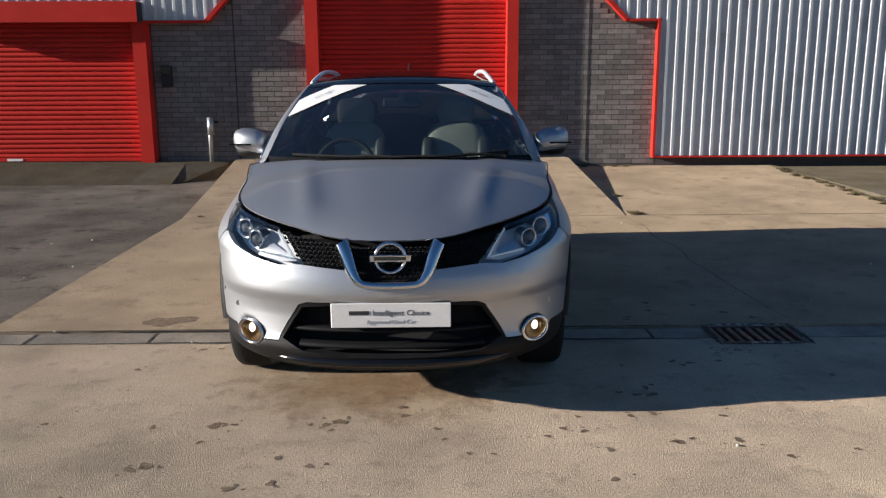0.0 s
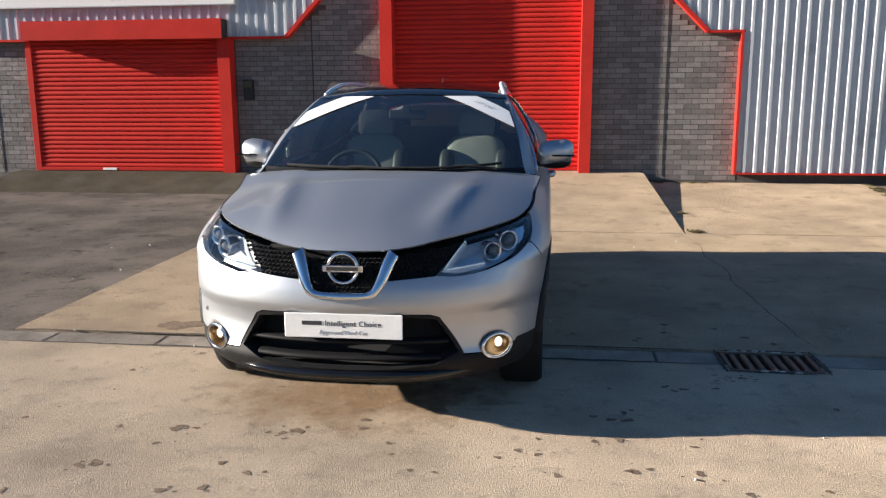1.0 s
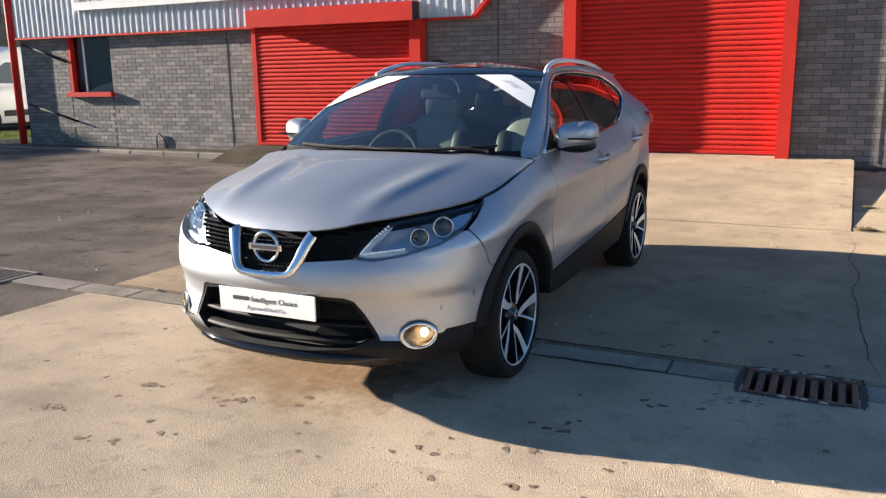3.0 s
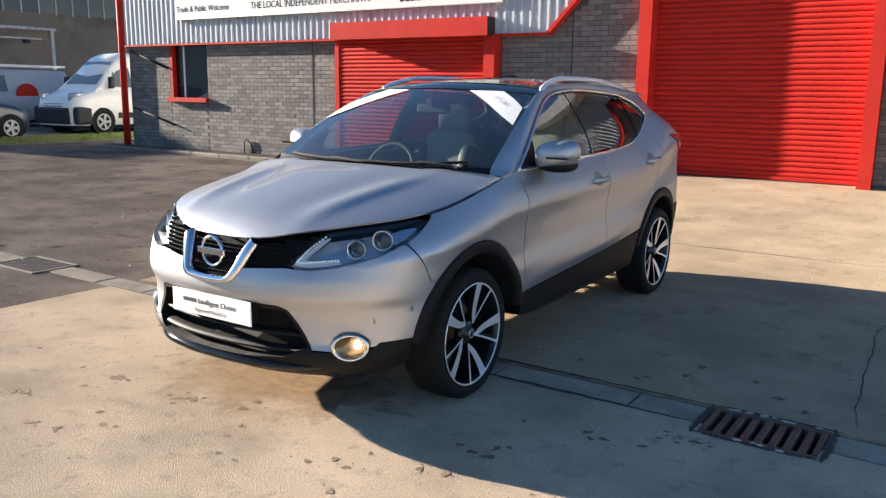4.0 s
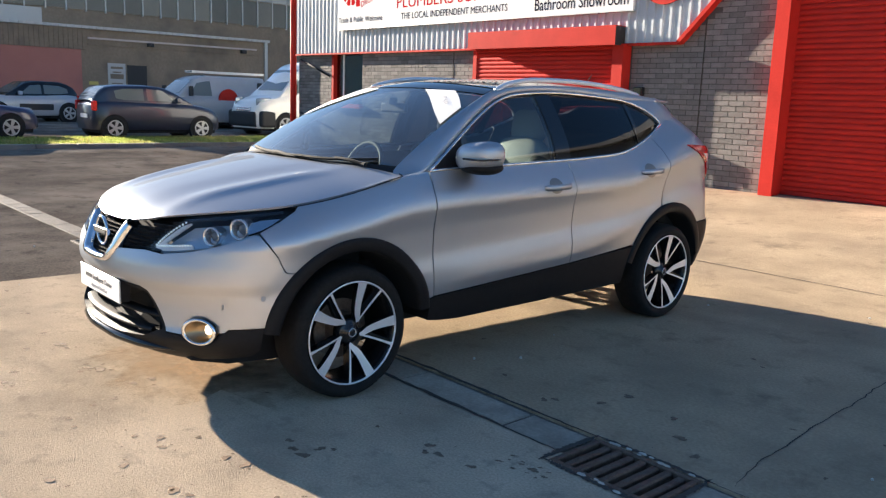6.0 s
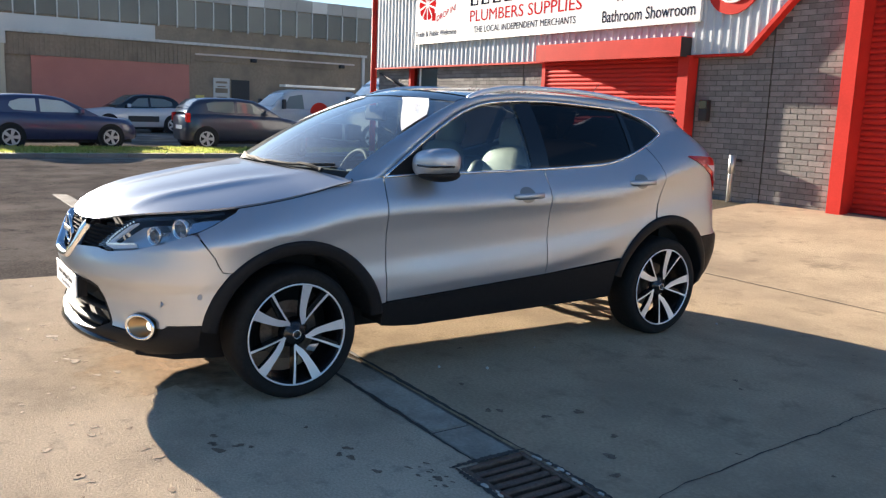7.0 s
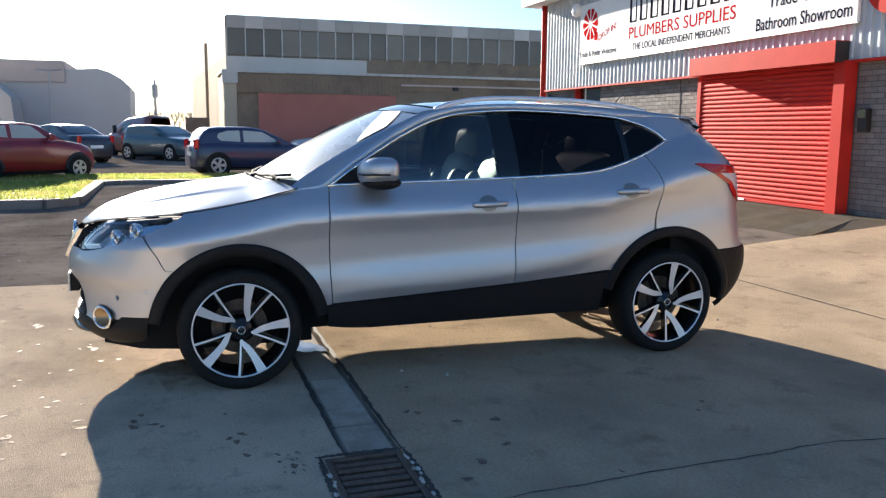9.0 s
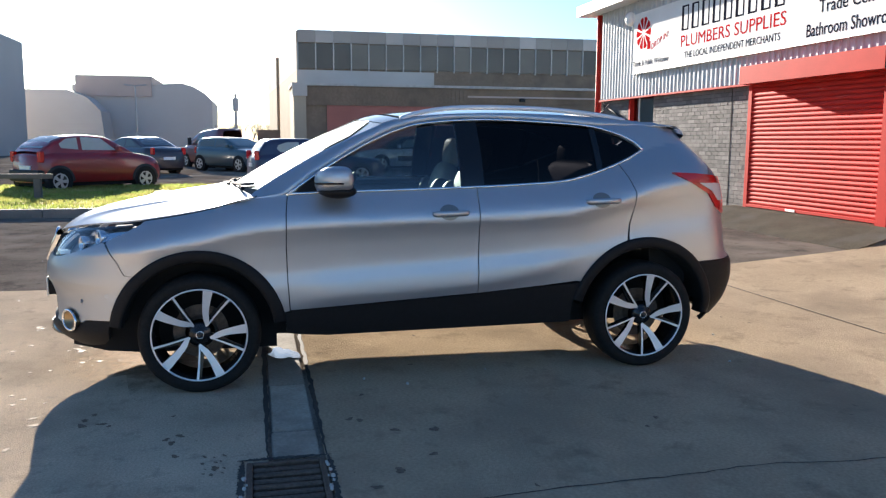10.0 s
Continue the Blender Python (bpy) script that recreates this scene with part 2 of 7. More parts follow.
def disc(bm, c, r, axis="y", sides=24, depth=0.0, scale=(1, 1)):
    """A round plate at c; with depth, a short drum."""
    def at(k, d):
        a = 2 * math.pi * k / sides
        u, w = r * scale[0] * math.cos(a), r * scale[1] * math.sin(a)
        return {"y": (c[0] + u, c[1] + d, c[2] + w), "x": (c[0] + d, c[1] + u, c[2] + w), "z": (c[0] + u, c[1] + w, c[2] + d)}[axis]
    a = [bm.verts.new(at(k, 0)) for k in range(sides)]
    bm.faces.new(a)
    if depth:
        b = [bm.verts.new(at(k, depth)) for k in range(sides)]
        bm.faces.new(b[::-1])
        for k in range(sides):
            bm.faces.new((a[k], a[(k + 1) % sides], b[(k + 1) % sides], b[k]))
    return bm


def ring(bm, c, r, thick, axis="y", sides=32, tube_sides=8, scale=(1, 1)):
    """A round hoop."""
    rows = []
    for i in range(sides + 1):
        a = 2 * math.pi * i / sides
        row = []
        for k in range(tube_sides):
            b = 2 * math.pi * k / tube_sides
            rr, d = r + thick * math.cos(b), thick * math.sin(b)
            u, w = rr * scale[0] * math.cos(a), rr * scale[1] * math.sin(a)
            row.append({"y": (c[0] + u, c[1] + d, c[2] + w), "x": (c[0] + d, c[1] + u, c[2] + w), "z": (c[0] + u, c[1] + w, c[2] + d)}[axis])
        rows.append(row)
    loft(bm, rows, closed=True)
    bmesh.ops.remove_doubles(bm, verts=bm.verts, dist=1e-5)
    return bm


def curve(points):
    """A smooth function through (position, value) pairs (monotone cubic)."""
    xs, ys = [p[0] for p in points], [p[1] for p in points]
    d = [(ys[i + 1] - ys[i]) / (xs[i + 1] - xs[i]) for i in range(len(xs) - 1)]
    m = [d[0]] + [0.0 if d[i - 1] * d[i] <= 0 else 2 * d[i - 1] * d[i] / (d[i - 1] + d[i]) for i in range(1, len(d))] + [d[-1]]

    def f(x):
        if x <= xs[0]:
            return ys[0]
        if x >= xs[-1]:
            return ys[-1]
        i = next(k for k in range(len(d)) if x <= xs[k + 1])
        h = xs[i + 1] - xs[i]
        t = (x - xs[i]) / h
        return ((1 + 2 * t) * (1 - t) ** 2 * ys[i] + t * (1 - t) ** 2 * h * m[i] + t * t * (3 - 2 * t) * ys[i + 1] + t * t * (t - 1) * h * m[i + 1])
    return f


def lettering(name, text, at, size, mat, parent, turn=(90, 0, 0), bold=0.0, squeeze=1.0, align="LEFT", depth=0.002):
    """Words as a mesh, standing in the plane that turn gives."""
    c = bpy.data.curves.new(name, "FONT")
    c.body, c.size, c.offset, c.align_x, c.extrude, c.resolution_u = text, size, bold, align, depth, 3
    ob = bpy.data.objects.new("draft", c)
    scene.collection.objects.link(ob)
    me = bpy.data.meshes.new_from_object(ob.evaluated_get(bpy.context.evaluated_depsgraph_get()))
    bpy.data.objects.remove(ob)
    bpy.data.curves.remove(c)
    me.materials.clear()
    me.materials.append(mat)
    me.transform(pose(*at, *turn) @ Matrix.Diagonal((squeeze, 1, 1, 1)))
    o = new(name, me)
    o.parent = parent
    return o

# ---- ground ----
bm = bmesh.new()
bmesh.ops.create_grid(bm, x_segments=90, y_segments=90, size=1)
for v in bm.verts:      # fine near the yard, coarse towards the horizon
    for k in (0, 1):
        s = v.co[k]
        v.co[k] = math.copysign(abs(s) * 40 + max(0, abs(s) - 0.5) ** 3 * 9000, s)
    v.co.x -= 8
    r_ = min(1.0, max(0.0, (-8 - v.co.x) / 7))
    v.co.z = -0.012 + 0.085 * r_ * r_ * (3 - 2 * r_)
# openings for the drain pits
PITS = ((1.68, 2.19, 4.78, 5.12), (-4.4, -3.76, 4.76, 5.18))
for x0, x1, y0, y1 in PITS:
    for co, no in (((x0, 0, 0), (1, 0, 0)), ((x1, 0, 0), (1, 0, 0)), ((0, y0, 0), (0, 1, 0)), ((0, y1, 0), (0, 1, 0))):
        bmesh.ops.bisect_plane(bm, geom=list(bm.verts) + list(bm.edges) + list(bm.faces), plane_co=co, plane_no=no)
    bmesh.ops.delete(bm, geom=[f for f in bm.faces if x0 < f.calc_center_median().x < x1 and y0 < f.calc_center_median().y < y1], context="FACES")
ground = tagged(mesh_object("ground", bm, M["asphalt"]), "worn dark asphalt yard with stains and loose grit", "ground", kind="structure")


def slab(name, pts, z_of, depth, label, mat="concrete"):
    b = bmesh.new()
    top = [b.verts.new((x, y, z_of(x, y))) for x, y in pts]
    low = [b.verts.new((x, y, z_of(x, y) - depth)) for x, y in pts]
    b.faces.new(top)
    for i in range(len(pts)):
        j = (i + 1) % len(pts)
        b.faces.new((top[j], top[i], low[i], low[j]))
    return tagged(mesh_object(name, b, M[mat]), label, "concrete slab", kind="structure")


EDGE_L = -2.87
flat = lambda x, y: 0.0
slab("pavement_apron", [(EDGE_L - 0.25, -3.5), (7.4, -3.5), (7.4, 4.875), (2.19, 4.875), (2.19, 4.78), (1.68, 4.78), (1.68, 4.875), (EDGE_L, 4.875)], flat, 0.1, "sunlit worn concrete apron with small dark oil spots")
slab("pavement_middle", [(EDGE_L, 5.125), (7.4, 5.125), (7.4, 9.335), (EDGE_L - 0.02, 9.335)], flat, 0.1, "worn grey concrete slab with a long crack", "concrete_old")
ramp_z = lambda x, y: 0.255 * max(0.0, (y - 9.35) / 4.2)
slab("ramp", [(EDGE_L - 0.02, 9.35), (2.17, 9.35), (2.2, 13.55), (2.0, 13.95), (-2.6, 13.95), (-3.25, 13.6)], ramp_z, 0.4, "concrete ramp rising to the large shutter", "concrete_old")
side_z = lambda x, y: 0.1 * max(0.0, (y - 9.35) / 4.2)
slab("pavement_side", [(2.19, 9.35), (5.5, 9.35), (5.6, 13.66), (2.21, 13.66)], side_z, 0.2, "stained concrete path below the ribbed cladding", "concrete_old")

# ---- the shed ----
WALL, CLAD, BASE = 13.66, 13.56, 2.44     # brick face, cladding face, foot of the upper cladding
shed = thing("wall_north", label="grey brick trade unit with ribbed metal cladding and red shutters", category="building", kind="structure")


def wall_piece(x0, x1, z0, z1, y0=WALL + 0.005, y1=WALL + 0.3):
    part("masonry", boxed(x0, x1, y0, y1, z0, z1), M["mortar"], shed)


wall_piece(-14.75, -13.25, -0.1, BASE + 0.1)
wall_piece(-13.25, -12.0, -0.1, 1.24)
wall_piece(-12.0, -8.1, -0.1, BASE + 0.1)
wall_piece(-4.55, -2.02, -0.1, 4.2)
wall_piece(1.32, 3.7, -0.1, 4.2)
wall_piece(3.7, 13, -0.1, 0.6)
# the rest of the hull
part("hull_end", boxed(-14.75, -14.45, WALL + 0.3, 40, -0.1, 4.7), M["cladding"], shed)
part("hull_roof", boxed(-15.0, 13.2, WALL - 0.1, 40, 4.75, 4.85), M["cladding"], shed)
part("hull_lintel", boxed(-14.7, 13, WALL + 0.05, WALL + 0.3, 4.2, 4.75), M["dark"], shed)
part("hull_back", boxed(-14.7, 13, WALL + 3, WALL + 3.1, -0.1, 4.75), M["dark"], shed)


def foot(x):
    """Foot of the cladding above x."""
    if x < -3.58:
        return BASE
    if x < -2.02:
        return BASE + (x + 3.58) * 1.05
    if x < 1.35:
        return 4.08
    if x < 3.08:
        return BASE + (3.08 - x) * 1.0
    return BASE if x < 3.61 else 0.27


def ribbed(name, x0, x1, pitch=0.162, top=4.75):
    b = bmesh.new()
    rows = []
    x = x0
    while x < x1:
        for dx, dy in ((0.0, 0.0), (0.085, 0.0), (0.103, -0.032), (0.144, -0.032)):
            if x + dx <= x1:
                rows.append((x + dx, CLAD + dy))
        x += pitch
    rows.append((x1, CLAD))
    loft(b, [[(px, py, foot(px + (1e-6 if px == x0 else 0))), (px, py, top)] for px, py in rows])
    return part(name, b, M["cladding"], shed, "pale grey ribbed steel cladding")


ribbed("cladding_sheet", -14.72, -2.0)
ribbed("cladding_sheet", -2.0, 1.35)
ribbed("cladding_sheet", 1.35, 3.609)
ribbed("cladding_sheet", 3.612, 13)
# closing strips behind the ribs and red edge flashings
for x0, x1, z in ((-14.72, -3.58, BASE), (3.08, 3.63, BASE)):
    part("flashing", boxed(x0, x1, CLAD - 0.04, WALL + 0.02, z - 0.025, z + 0.012), M["red"], shed, "red edge flashing")
part("flashing", boxed(3.61, 13, CLAD - 0.04, WALL + 0.02, 0.245, 0.275), M["red"], shed, "red edge flashing")
part("flashing", boxed(3.572, 3.614, CLAD - 0.045, WALL + 0.02, 0.245, BASE), M["red"], shed, "red edge flashing")


def slant(x0, z0, x1, z1):
    d = Vector((x1 - x0, 0, z1 - z0)).normalized()
    n_ = Vector((-d.z, 0, d.x)) * 0.03
    b = bmesh.new()
    prism(b, [(x0 - n_.x, z0 - n_.z), (x1 - n_.x, z1 - n_.z), (x1 + n_.x, z1 + n_.z), (x0 + n_.x, z0 + n_.z)], CLAD - 0.045, WALL + 0.02, "y")
    part("flashing", b, M["red"], shed, "red edge flashing")


slant(-3.58, BASE, -2.02, BASE + 1.56 * 1.05)
slant(3.08, BASE, 1.44, BASE + 1.64)
part("fascia", boxed(-15.35, 13.3, CLAD - 0.45, CLAD - 0.05, 4.6, 4.86), M["white"], shed, "weathered pale roof fascia")
part("eaves_end", boxed(-15.35, -14.8, CLAD - 0.05, 40, 4.6, 4.86), M["white"], shed)


def shutter(name, x0, x1, z0, z1, y, label):
    """A roller shutter of curved slats between guide rails."""
    t = thing(name, (0, y, 0), label=label, category="roller shutter", kind="structure")
    pitch = 0.0765
    n_ = int((z1 - z0 - 0.06) / pitch)
    b = bmesh.new()
    prof = [(0.0, 0.0), (-0.010, 0.008), (-0.016, 0.022), (-0.017, 0.038), (-0.013, 0.054), (-0.005, 0.066), (0.006, 0.0715), (0.006, 0.0765)]
    loft(b, [[(x0, py, pz), (x1, py, pz)] for py, pz in prof])
    first = part("slat", b, M["red_slat"], t)
    first.location.z = z0 + 0.06
    for k in range(1, n_):
        s = first.copy()
        scene.collection.objects.link(s)
        s.location.z = z0 + 0.06 + k * pitch
    part("bottom_bar", boxed(x0, x1, -0.03, 0.02, z0 + 0.005, z0 + 0.06, 0.006), M["red_slat"], t)
    return t


sh = shutter("door_small_shutter", -8.1, -4.72, 0.235, BASE + 0.03, 13.6, "red steel roller shutter below a red canopy")
part("guide_rail", boxed(-8.19, -8.09, -0.028, 0.06, 0.2, BASE), M["red"], sh)
part("guide_rail", boxed(-4.73, -4.52, -0.165, 0.06, 0.2, BASE), M["red"], sh)
part("canopy", boxed(-8.04, -4.57, -0.33, -0.325, 2.415, 2.725), M["red"], sh, "red sheet-metal canopy front")
part("canopy_top", boxed(-8.04, -4.57, -0.323, -0.045, 2.715, 2.725), M["red"], sh)
part("canopy_end", boxed(-8.04, -8.035, -0.323, 0.05, 2.415, 2.712), M["red"], sh)
# this end sheet is near-black where the other is red
part("canopy_end", boxed(-4.58, -4.57, -0.323, -0.045, 2.415, 2.712), M["dark"], sh, "near-black sheet at the canopy's right end")
part("label_plate", boxed(-6.95, -6.7, -0.036, -0.031, 0.25, 0.29), M["white"], sh)
sh2 = shutter("door_large_shutter", -1.83, 1.17, 0.27, 4.1, 13.8, "tall red steel roller shutter")
part("post", boxed(-2.03, -1.83, -0.29, 0.06, 0.2, 4.1), M["red"], sh2, "red steel door post")
part("post", boxed(1.17, 1.35, -0.29, 0.06, 0.2, 4.1), M["red"], sh2, "red steel door post")
part("sill", boxed(-1.83, 1.17, -0.06, 0.05, 0.2, 0.272), M["dark"], sh2)

# window by the shed's far corner
win = thing("window_1", (0, WALL, 0), label="office window with red frame and blinds", category="window", kind="structure")
part("window_frame", boxed(-13.25, -13.17, -0.01, 0.2, 1.24, BASE), M["red"], win)
part("window_frame", boxed(-12.05, -12.0, 0.06, 0.2, 1.24, BASE), M["dark"], win)
part("window_sill", boxed(-13.3, -11.97, -0.1, 0.2, 1.17, 1.265), M["red"], win)
part("pane", boxed(-13.17, -12.05, 0.1, 0.106, 1.265, BASE), M["side_glass"], win)
part("mullion", boxed(-12.9, -12.86, 0.08, 0.13, 1.265, BASE), M["white"], win)
part("recess", boxed(-13.2, -12.02, 0.24, 0.26, 1.2, BASE), M["galv"], win)
for k in range(11):
    bl = part("blind_slat", boxed(-0.045, 0.045, -0.004, 0.004, 1.29, BASE - 0.03), M["cladding"], win)
    bl.matrix_basis = pose(-13.11 + k * 0.1, 0.18, 0, 0, 0, 25)

# ---- the silver crossover ----
# local axes: x across, y to the rear from the front axle, z up
from mathutils.geometry import delaunay_2d_cdt

nose = curve([(0.20, -0.72), (0.25, -0.815), (0.30, -0.875), (0.355, -0.9), (0.42, -0.878), (0.50, -0.872), (0.56, -0.884), (0.625, -0.909), (0.68, -0.902), (0.75, -0.875), (0.80, -0.855), (0.84, -0.835), (0.90, -0.79), (0.97, -0.72), (1.1, -0.5)])
tail = curve([(0.20, 3.2), (0.30, 3.34), (0.42, 3.42), (0.55, 3.45), (0.64, 3.44), (0.70, 3.39), (0.85, 3.36), (1.0, 3.345), (1.15, 3.3), (1.25, 3.24), (1.35, 3.17), (1.45, 3.1), (1.55, 3.0)])
shoulder = curve([(-0.84, 0.84), (-0.7, 0.895), (-0.55, 0.925), (-0.32, 0.952), (0.04, 1.012), (0.26, 1.07), (0.5, 1.095), (1.0, 1.108), (1.59, 1.125), (2.12, 1.155), (2.33, 1.205), (2.52, 1.27), (2.67, 1.335), (3.0, 1.40), (3.4, 1.43)])
flank = curve([(0.0, 0.80), (0.08, 0.848), (0.2, 0.872), (0.33, 0.886), (0.40, 0.887), (0.52, 0.878), (0.66, 0.884), (0.79, 0.902)])
swage = curve([(0.45, 0.955), (1.0, 0.962), (1.57, 0.985), (2.1, 1.015), (2.6, 1.05), (3.1, 1.07)])
rocker = curve([(0.55, 0.525), (1.0, 0.54), (1.4, 0.56), (1.75, 0.6), (2.05, 0.66), (2.3, 0.73)])


def fold(d, above, below):
    """A pressed crease: a ridge that falls away over different lengths above and below it."""
    return math.exp(-(d / (above if d > 0 else below)) ** 2)


def ease(v, a, b_):
    t_ = min(1.0, max(0.0, (v - a) / (b_ - a)))
    return t_ * t_ * (3 - 2 * t_)
FRONT_L, REAR_L, FRONT_P, REAR_P = 0.70, 0.36, 2.3, 2.7


def cabin_x(z):
    return 0.818 - 0.216 * (max(0.0, z - 1.09) / 0.41) ** 1.5


def half_width(y, z):
    zt = shoulder(y)
    zn = (z - 0.22) / (zt - 0.22)
    if zn <= 0.79:
        zn = max(0.0, zn)
        w = flank(zn - 0.11 * min(1.2, max(0.0, (y - 0.4) / 1.9)) * 4 * (zn / 0.79) * (1 - zn / 0.79))
    elif zn <= 1:
        s = (zn - 0.79) / 0.21
        s = s * s * (1.6 - 0.6 * s)
        w = 0.902 * (1 - s) + cabin_x(zt) * s
    else:
        w = cabin_x(z)
    w += 0.006 * fold(z - swage(y), 0.075, 0.04) * ease(y, 0.3, 0.8) * (1 - ease(y, 2.7, 3.1))
    w += 0.011 * fold(z - rocker(y), 0.1, 0.045) * ease(y, 0.45, 0.8) * (1 - ease(y, 1.95, 2.3))
    return w * (1 - 0.07 * max(0.0, (y - 1.9) / 1.5) ** 2)


def hull(u, z):
    """The painted hull: u 0 at the nose's middle, 1 where the flank begins, 2 where it ends, 3 at the tail's middle."""
    a, side = abs(u), math.copysign(1, u)
    yf, yr = nose(z), tail(z)
    if a < 1:
        p = a * math.pi / 2
        y, k = yf + FRONT_L * (1 - max(0.0, math.cos(p)) ** (2 / FRONT_P)), math.sin(p) ** (2 / FRONT_P)
    elif a < 2:
        y, k = yf + FRONT_L + (a - 1) * (yr - REAR_L - yf - FRONT_L), 1.0
    else:
        p = (a - 2) * math.pi / 2
        y, k = yr - REAR_L + REAR_L * math.sin(p) ** (2 / REAR_P), max(0.0, math.cos(p)) ** (2 / REAR_P)
    return Vector((side * k * half_width(y, z), y, z))


def from_side(y, z):
    """Hull coordinates of a point seen from the side."""
    yf, yr = nose(z), tail(z)
    if y < yf + FRONT_L:
        return math.acos(max(0, min(1, 1 - (y - yf) / FRONT_L)) ** (FRONT_P / 2)) * 2 / math.pi, z
    if y < yr - REAR_L:
        return 1 + (y - yf - FRONT_L) / (yr - REAR_L - yf - FRONT_L), z
    return 2 + math.asin(max(0, min(1, (y - yr + REAR_L) / REAR_L)) ** (REAR_P / 2)) * 2 / math.pi, z


def from_front(x, z):
    """Hull coordinates of a point seen from the front."""
    w = half_width(nose(z) + 0.3, z)
    return math.copysign(math.asin(min(1, abs(x) / w) ** (FRONT_P / 2)) * 2 / math.pi, x), z


def brim(u):
    """Height of the hull's upper edge round the nose."""
    z = 0.86
    for _ in range(30):
        z += 0.5 * (shoulder(hull(u, z).y) - z)
    return z


BRIM = [hull(k / 60, brim(k / 60)) for k in range(0, 75)]
brim_x = curve([(p.y, p.x) for p in BRIM])
rise = curve([(-0.84, 0.0), (-0.78, 0.03), (-0.7, 0.05), (-0.55, 0.068), (-0.32, 0.088), (-0.11, 0.095), (0.13, 0.08), (0.3, 0.055)])


def bonnet_at(x, y):
    xe = max(0.02, brim_x(y))
    r = min(1.0, abs(x) / xe)
    z = shoulder(y) + rise(y) * (1 - r ** 2.3)
    c = 0.36 + 0.16 * (y + 0.8)
    f = ease(y, -0.82, -0.45) * (1 - 0.85 * ease(y, -0.25, 0.2))
    z += f * (0.012 * math.exp(-((abs(x) - c) / 0.06) ** 2) - 0.006 * math.exp(-((abs(x) - c + 0.14) / 0.1) ** 2))
    return Vector((x, y, z))


def fine(outline, step):
    out = []
    for p, q in zip(outline, outline[1:] + outline[:1]):
        d = math.hypot((q[0] - p[0]) / step[0], (q[1] - p[1]) / step[1])
        k = max(1, math.ceil(d))
        out += [(p[0] + (q[0] - p[0]) * i / k, p[1] + (q[1] - p[1]) * i / k) for i in range(k)]
    return out


def inside(p, poly):
    hit, j = False, len(poly) - 1
    for i in range(len(poly)):
        (xi, yi), (xj, yj) = poly[i], poly[j]
        if (yi > p[1]) != (yj > p[1]) and p[0] < (xj - xi) * (p[1] - yi) / (yj - yi) + xi:
            hit = not hit
        j = i
    return hit


def skin(name, surface, outline, mat, parent, off=0.0, step=(0.03, 0.025), lip=0.03, holes=(), label="", mirror=False):
    """A sheet cut to an outline on a curved surface, with a turned-in lip all round."""
    loops = [fine(list(o), step) for o in (outline, *holes)]
    pts, edges = [], []
    for lp in loops:
        n0 = len(pts)
        pts += lp
        edges += [(n0 + i, n0 + (i + 1) % len(lp)) for i in range(len(lp))]
    rim = len(pts)
    a0, a1 = min(p[0] for p in loops[0]), max(p[0] for p in loops[0])
    b0, b1 = min(p[1] for p in loops[0]), max(p[1] for p in loops[0])
    for i in range(1, int((a1 - a0) / step[0]) + 1):
        for j in range(1, int((b1 - b0) / step[1]) + 1):
            p = (a0 + i * step[0], b0 + j * step[1])
            if inside(p, loops[0]) and not any(inside(p, h) for h in loops[1:]):
                if all(abs(p[0] - q[0]) / step[0] + abs(p[1] - q[1]) / step[1] > 0.6 for q in pts[:rim]):
                    pts.append(p)
    vs, _, faces, *_ = delaunay_2d_cdt([Vector(p) for p in pts], edges, [], 1, 1e-7)
    faces = [f for f in faces if not any(inside((sum(vs[i].x for i in f) / 3, sum(vs[i].y for i in f) / 3), h) for h in loops[1:])]
    pos, nor = [], []
    ea, eb = step[0] * 0.2, step[1] * 0.2
    for v in vs:
        p = surface(v.x, v.y)
        n = (surface(v.x + ea, v.y) - surface(v.x - ea, v.y)).cross(surface(v.x, v.y + eb) - surface(v.x, v.y - eb))
        n = n.normalized() if n.length > 1e-12 else Vector((0, -1, 0))
        if n.dot(p - Vector((0, 1.3, 0.6))) < 0:
            n = -n
        pos.append(p + n * off)
        nor.append(n)
    out_v, out_n, out_f = list(pos), list(nor), [tuple(f) for f in faces]
    if lip:
        count = {}
        for f in faces:
            for i in range(3):
                e = (f[i], f[(i + 1) % 3])
                count.setdefault(tuple(sorted(e)), []).append(e)
        for es in count.values():
            if len(es) == 1:
                i, j = es[0]
                k = len(out_v)
                quad = [pos[i], pos[j], pos[j] - nor[j] * lip, pos[i] - nor[i] * lip]
                fn = (quad[1] - quad[0]).cross(quad[2] - quad[1]).normalized()
                out_v += quad
                out_n += [-fn] * 4
                out_f.append((k + 3, k + 2, k + 1, k))
    made = []
    for sx in ((1, -1) if mirror else (1,)):
        me = bpy.data.meshes.new(name)
        flip = Matrix.Diagonal((sx, 1, 1))
        me.from_pydata([tuple(flip @ v) for v in out_v], [], out_f if sx > 0 else [f[::-1] for f in out_f])
        me.update()
        for p in me.polygons:
            p.use_smooth = True
        me.normals_split_custom_set_from_vertices([tuple(flip @ n) for n in out_n])
        me.materials.append(mat)
        ob = new(name, me)
        ob.parent = parent[0 if sx > 0 else 1] if isinstance(parent, (list, tuple)) else parent
        if label:
            ob["label"] = label
        made.append(ob)
    return made if mirror else made[0]


def strip(name, rows, mat, parent, label=""):
    """A smooth sheet through rows of points."""
    b = bmesh.new()
    loft(b, rows)
    return part(name, b, mat, parent, label, smooth=True)


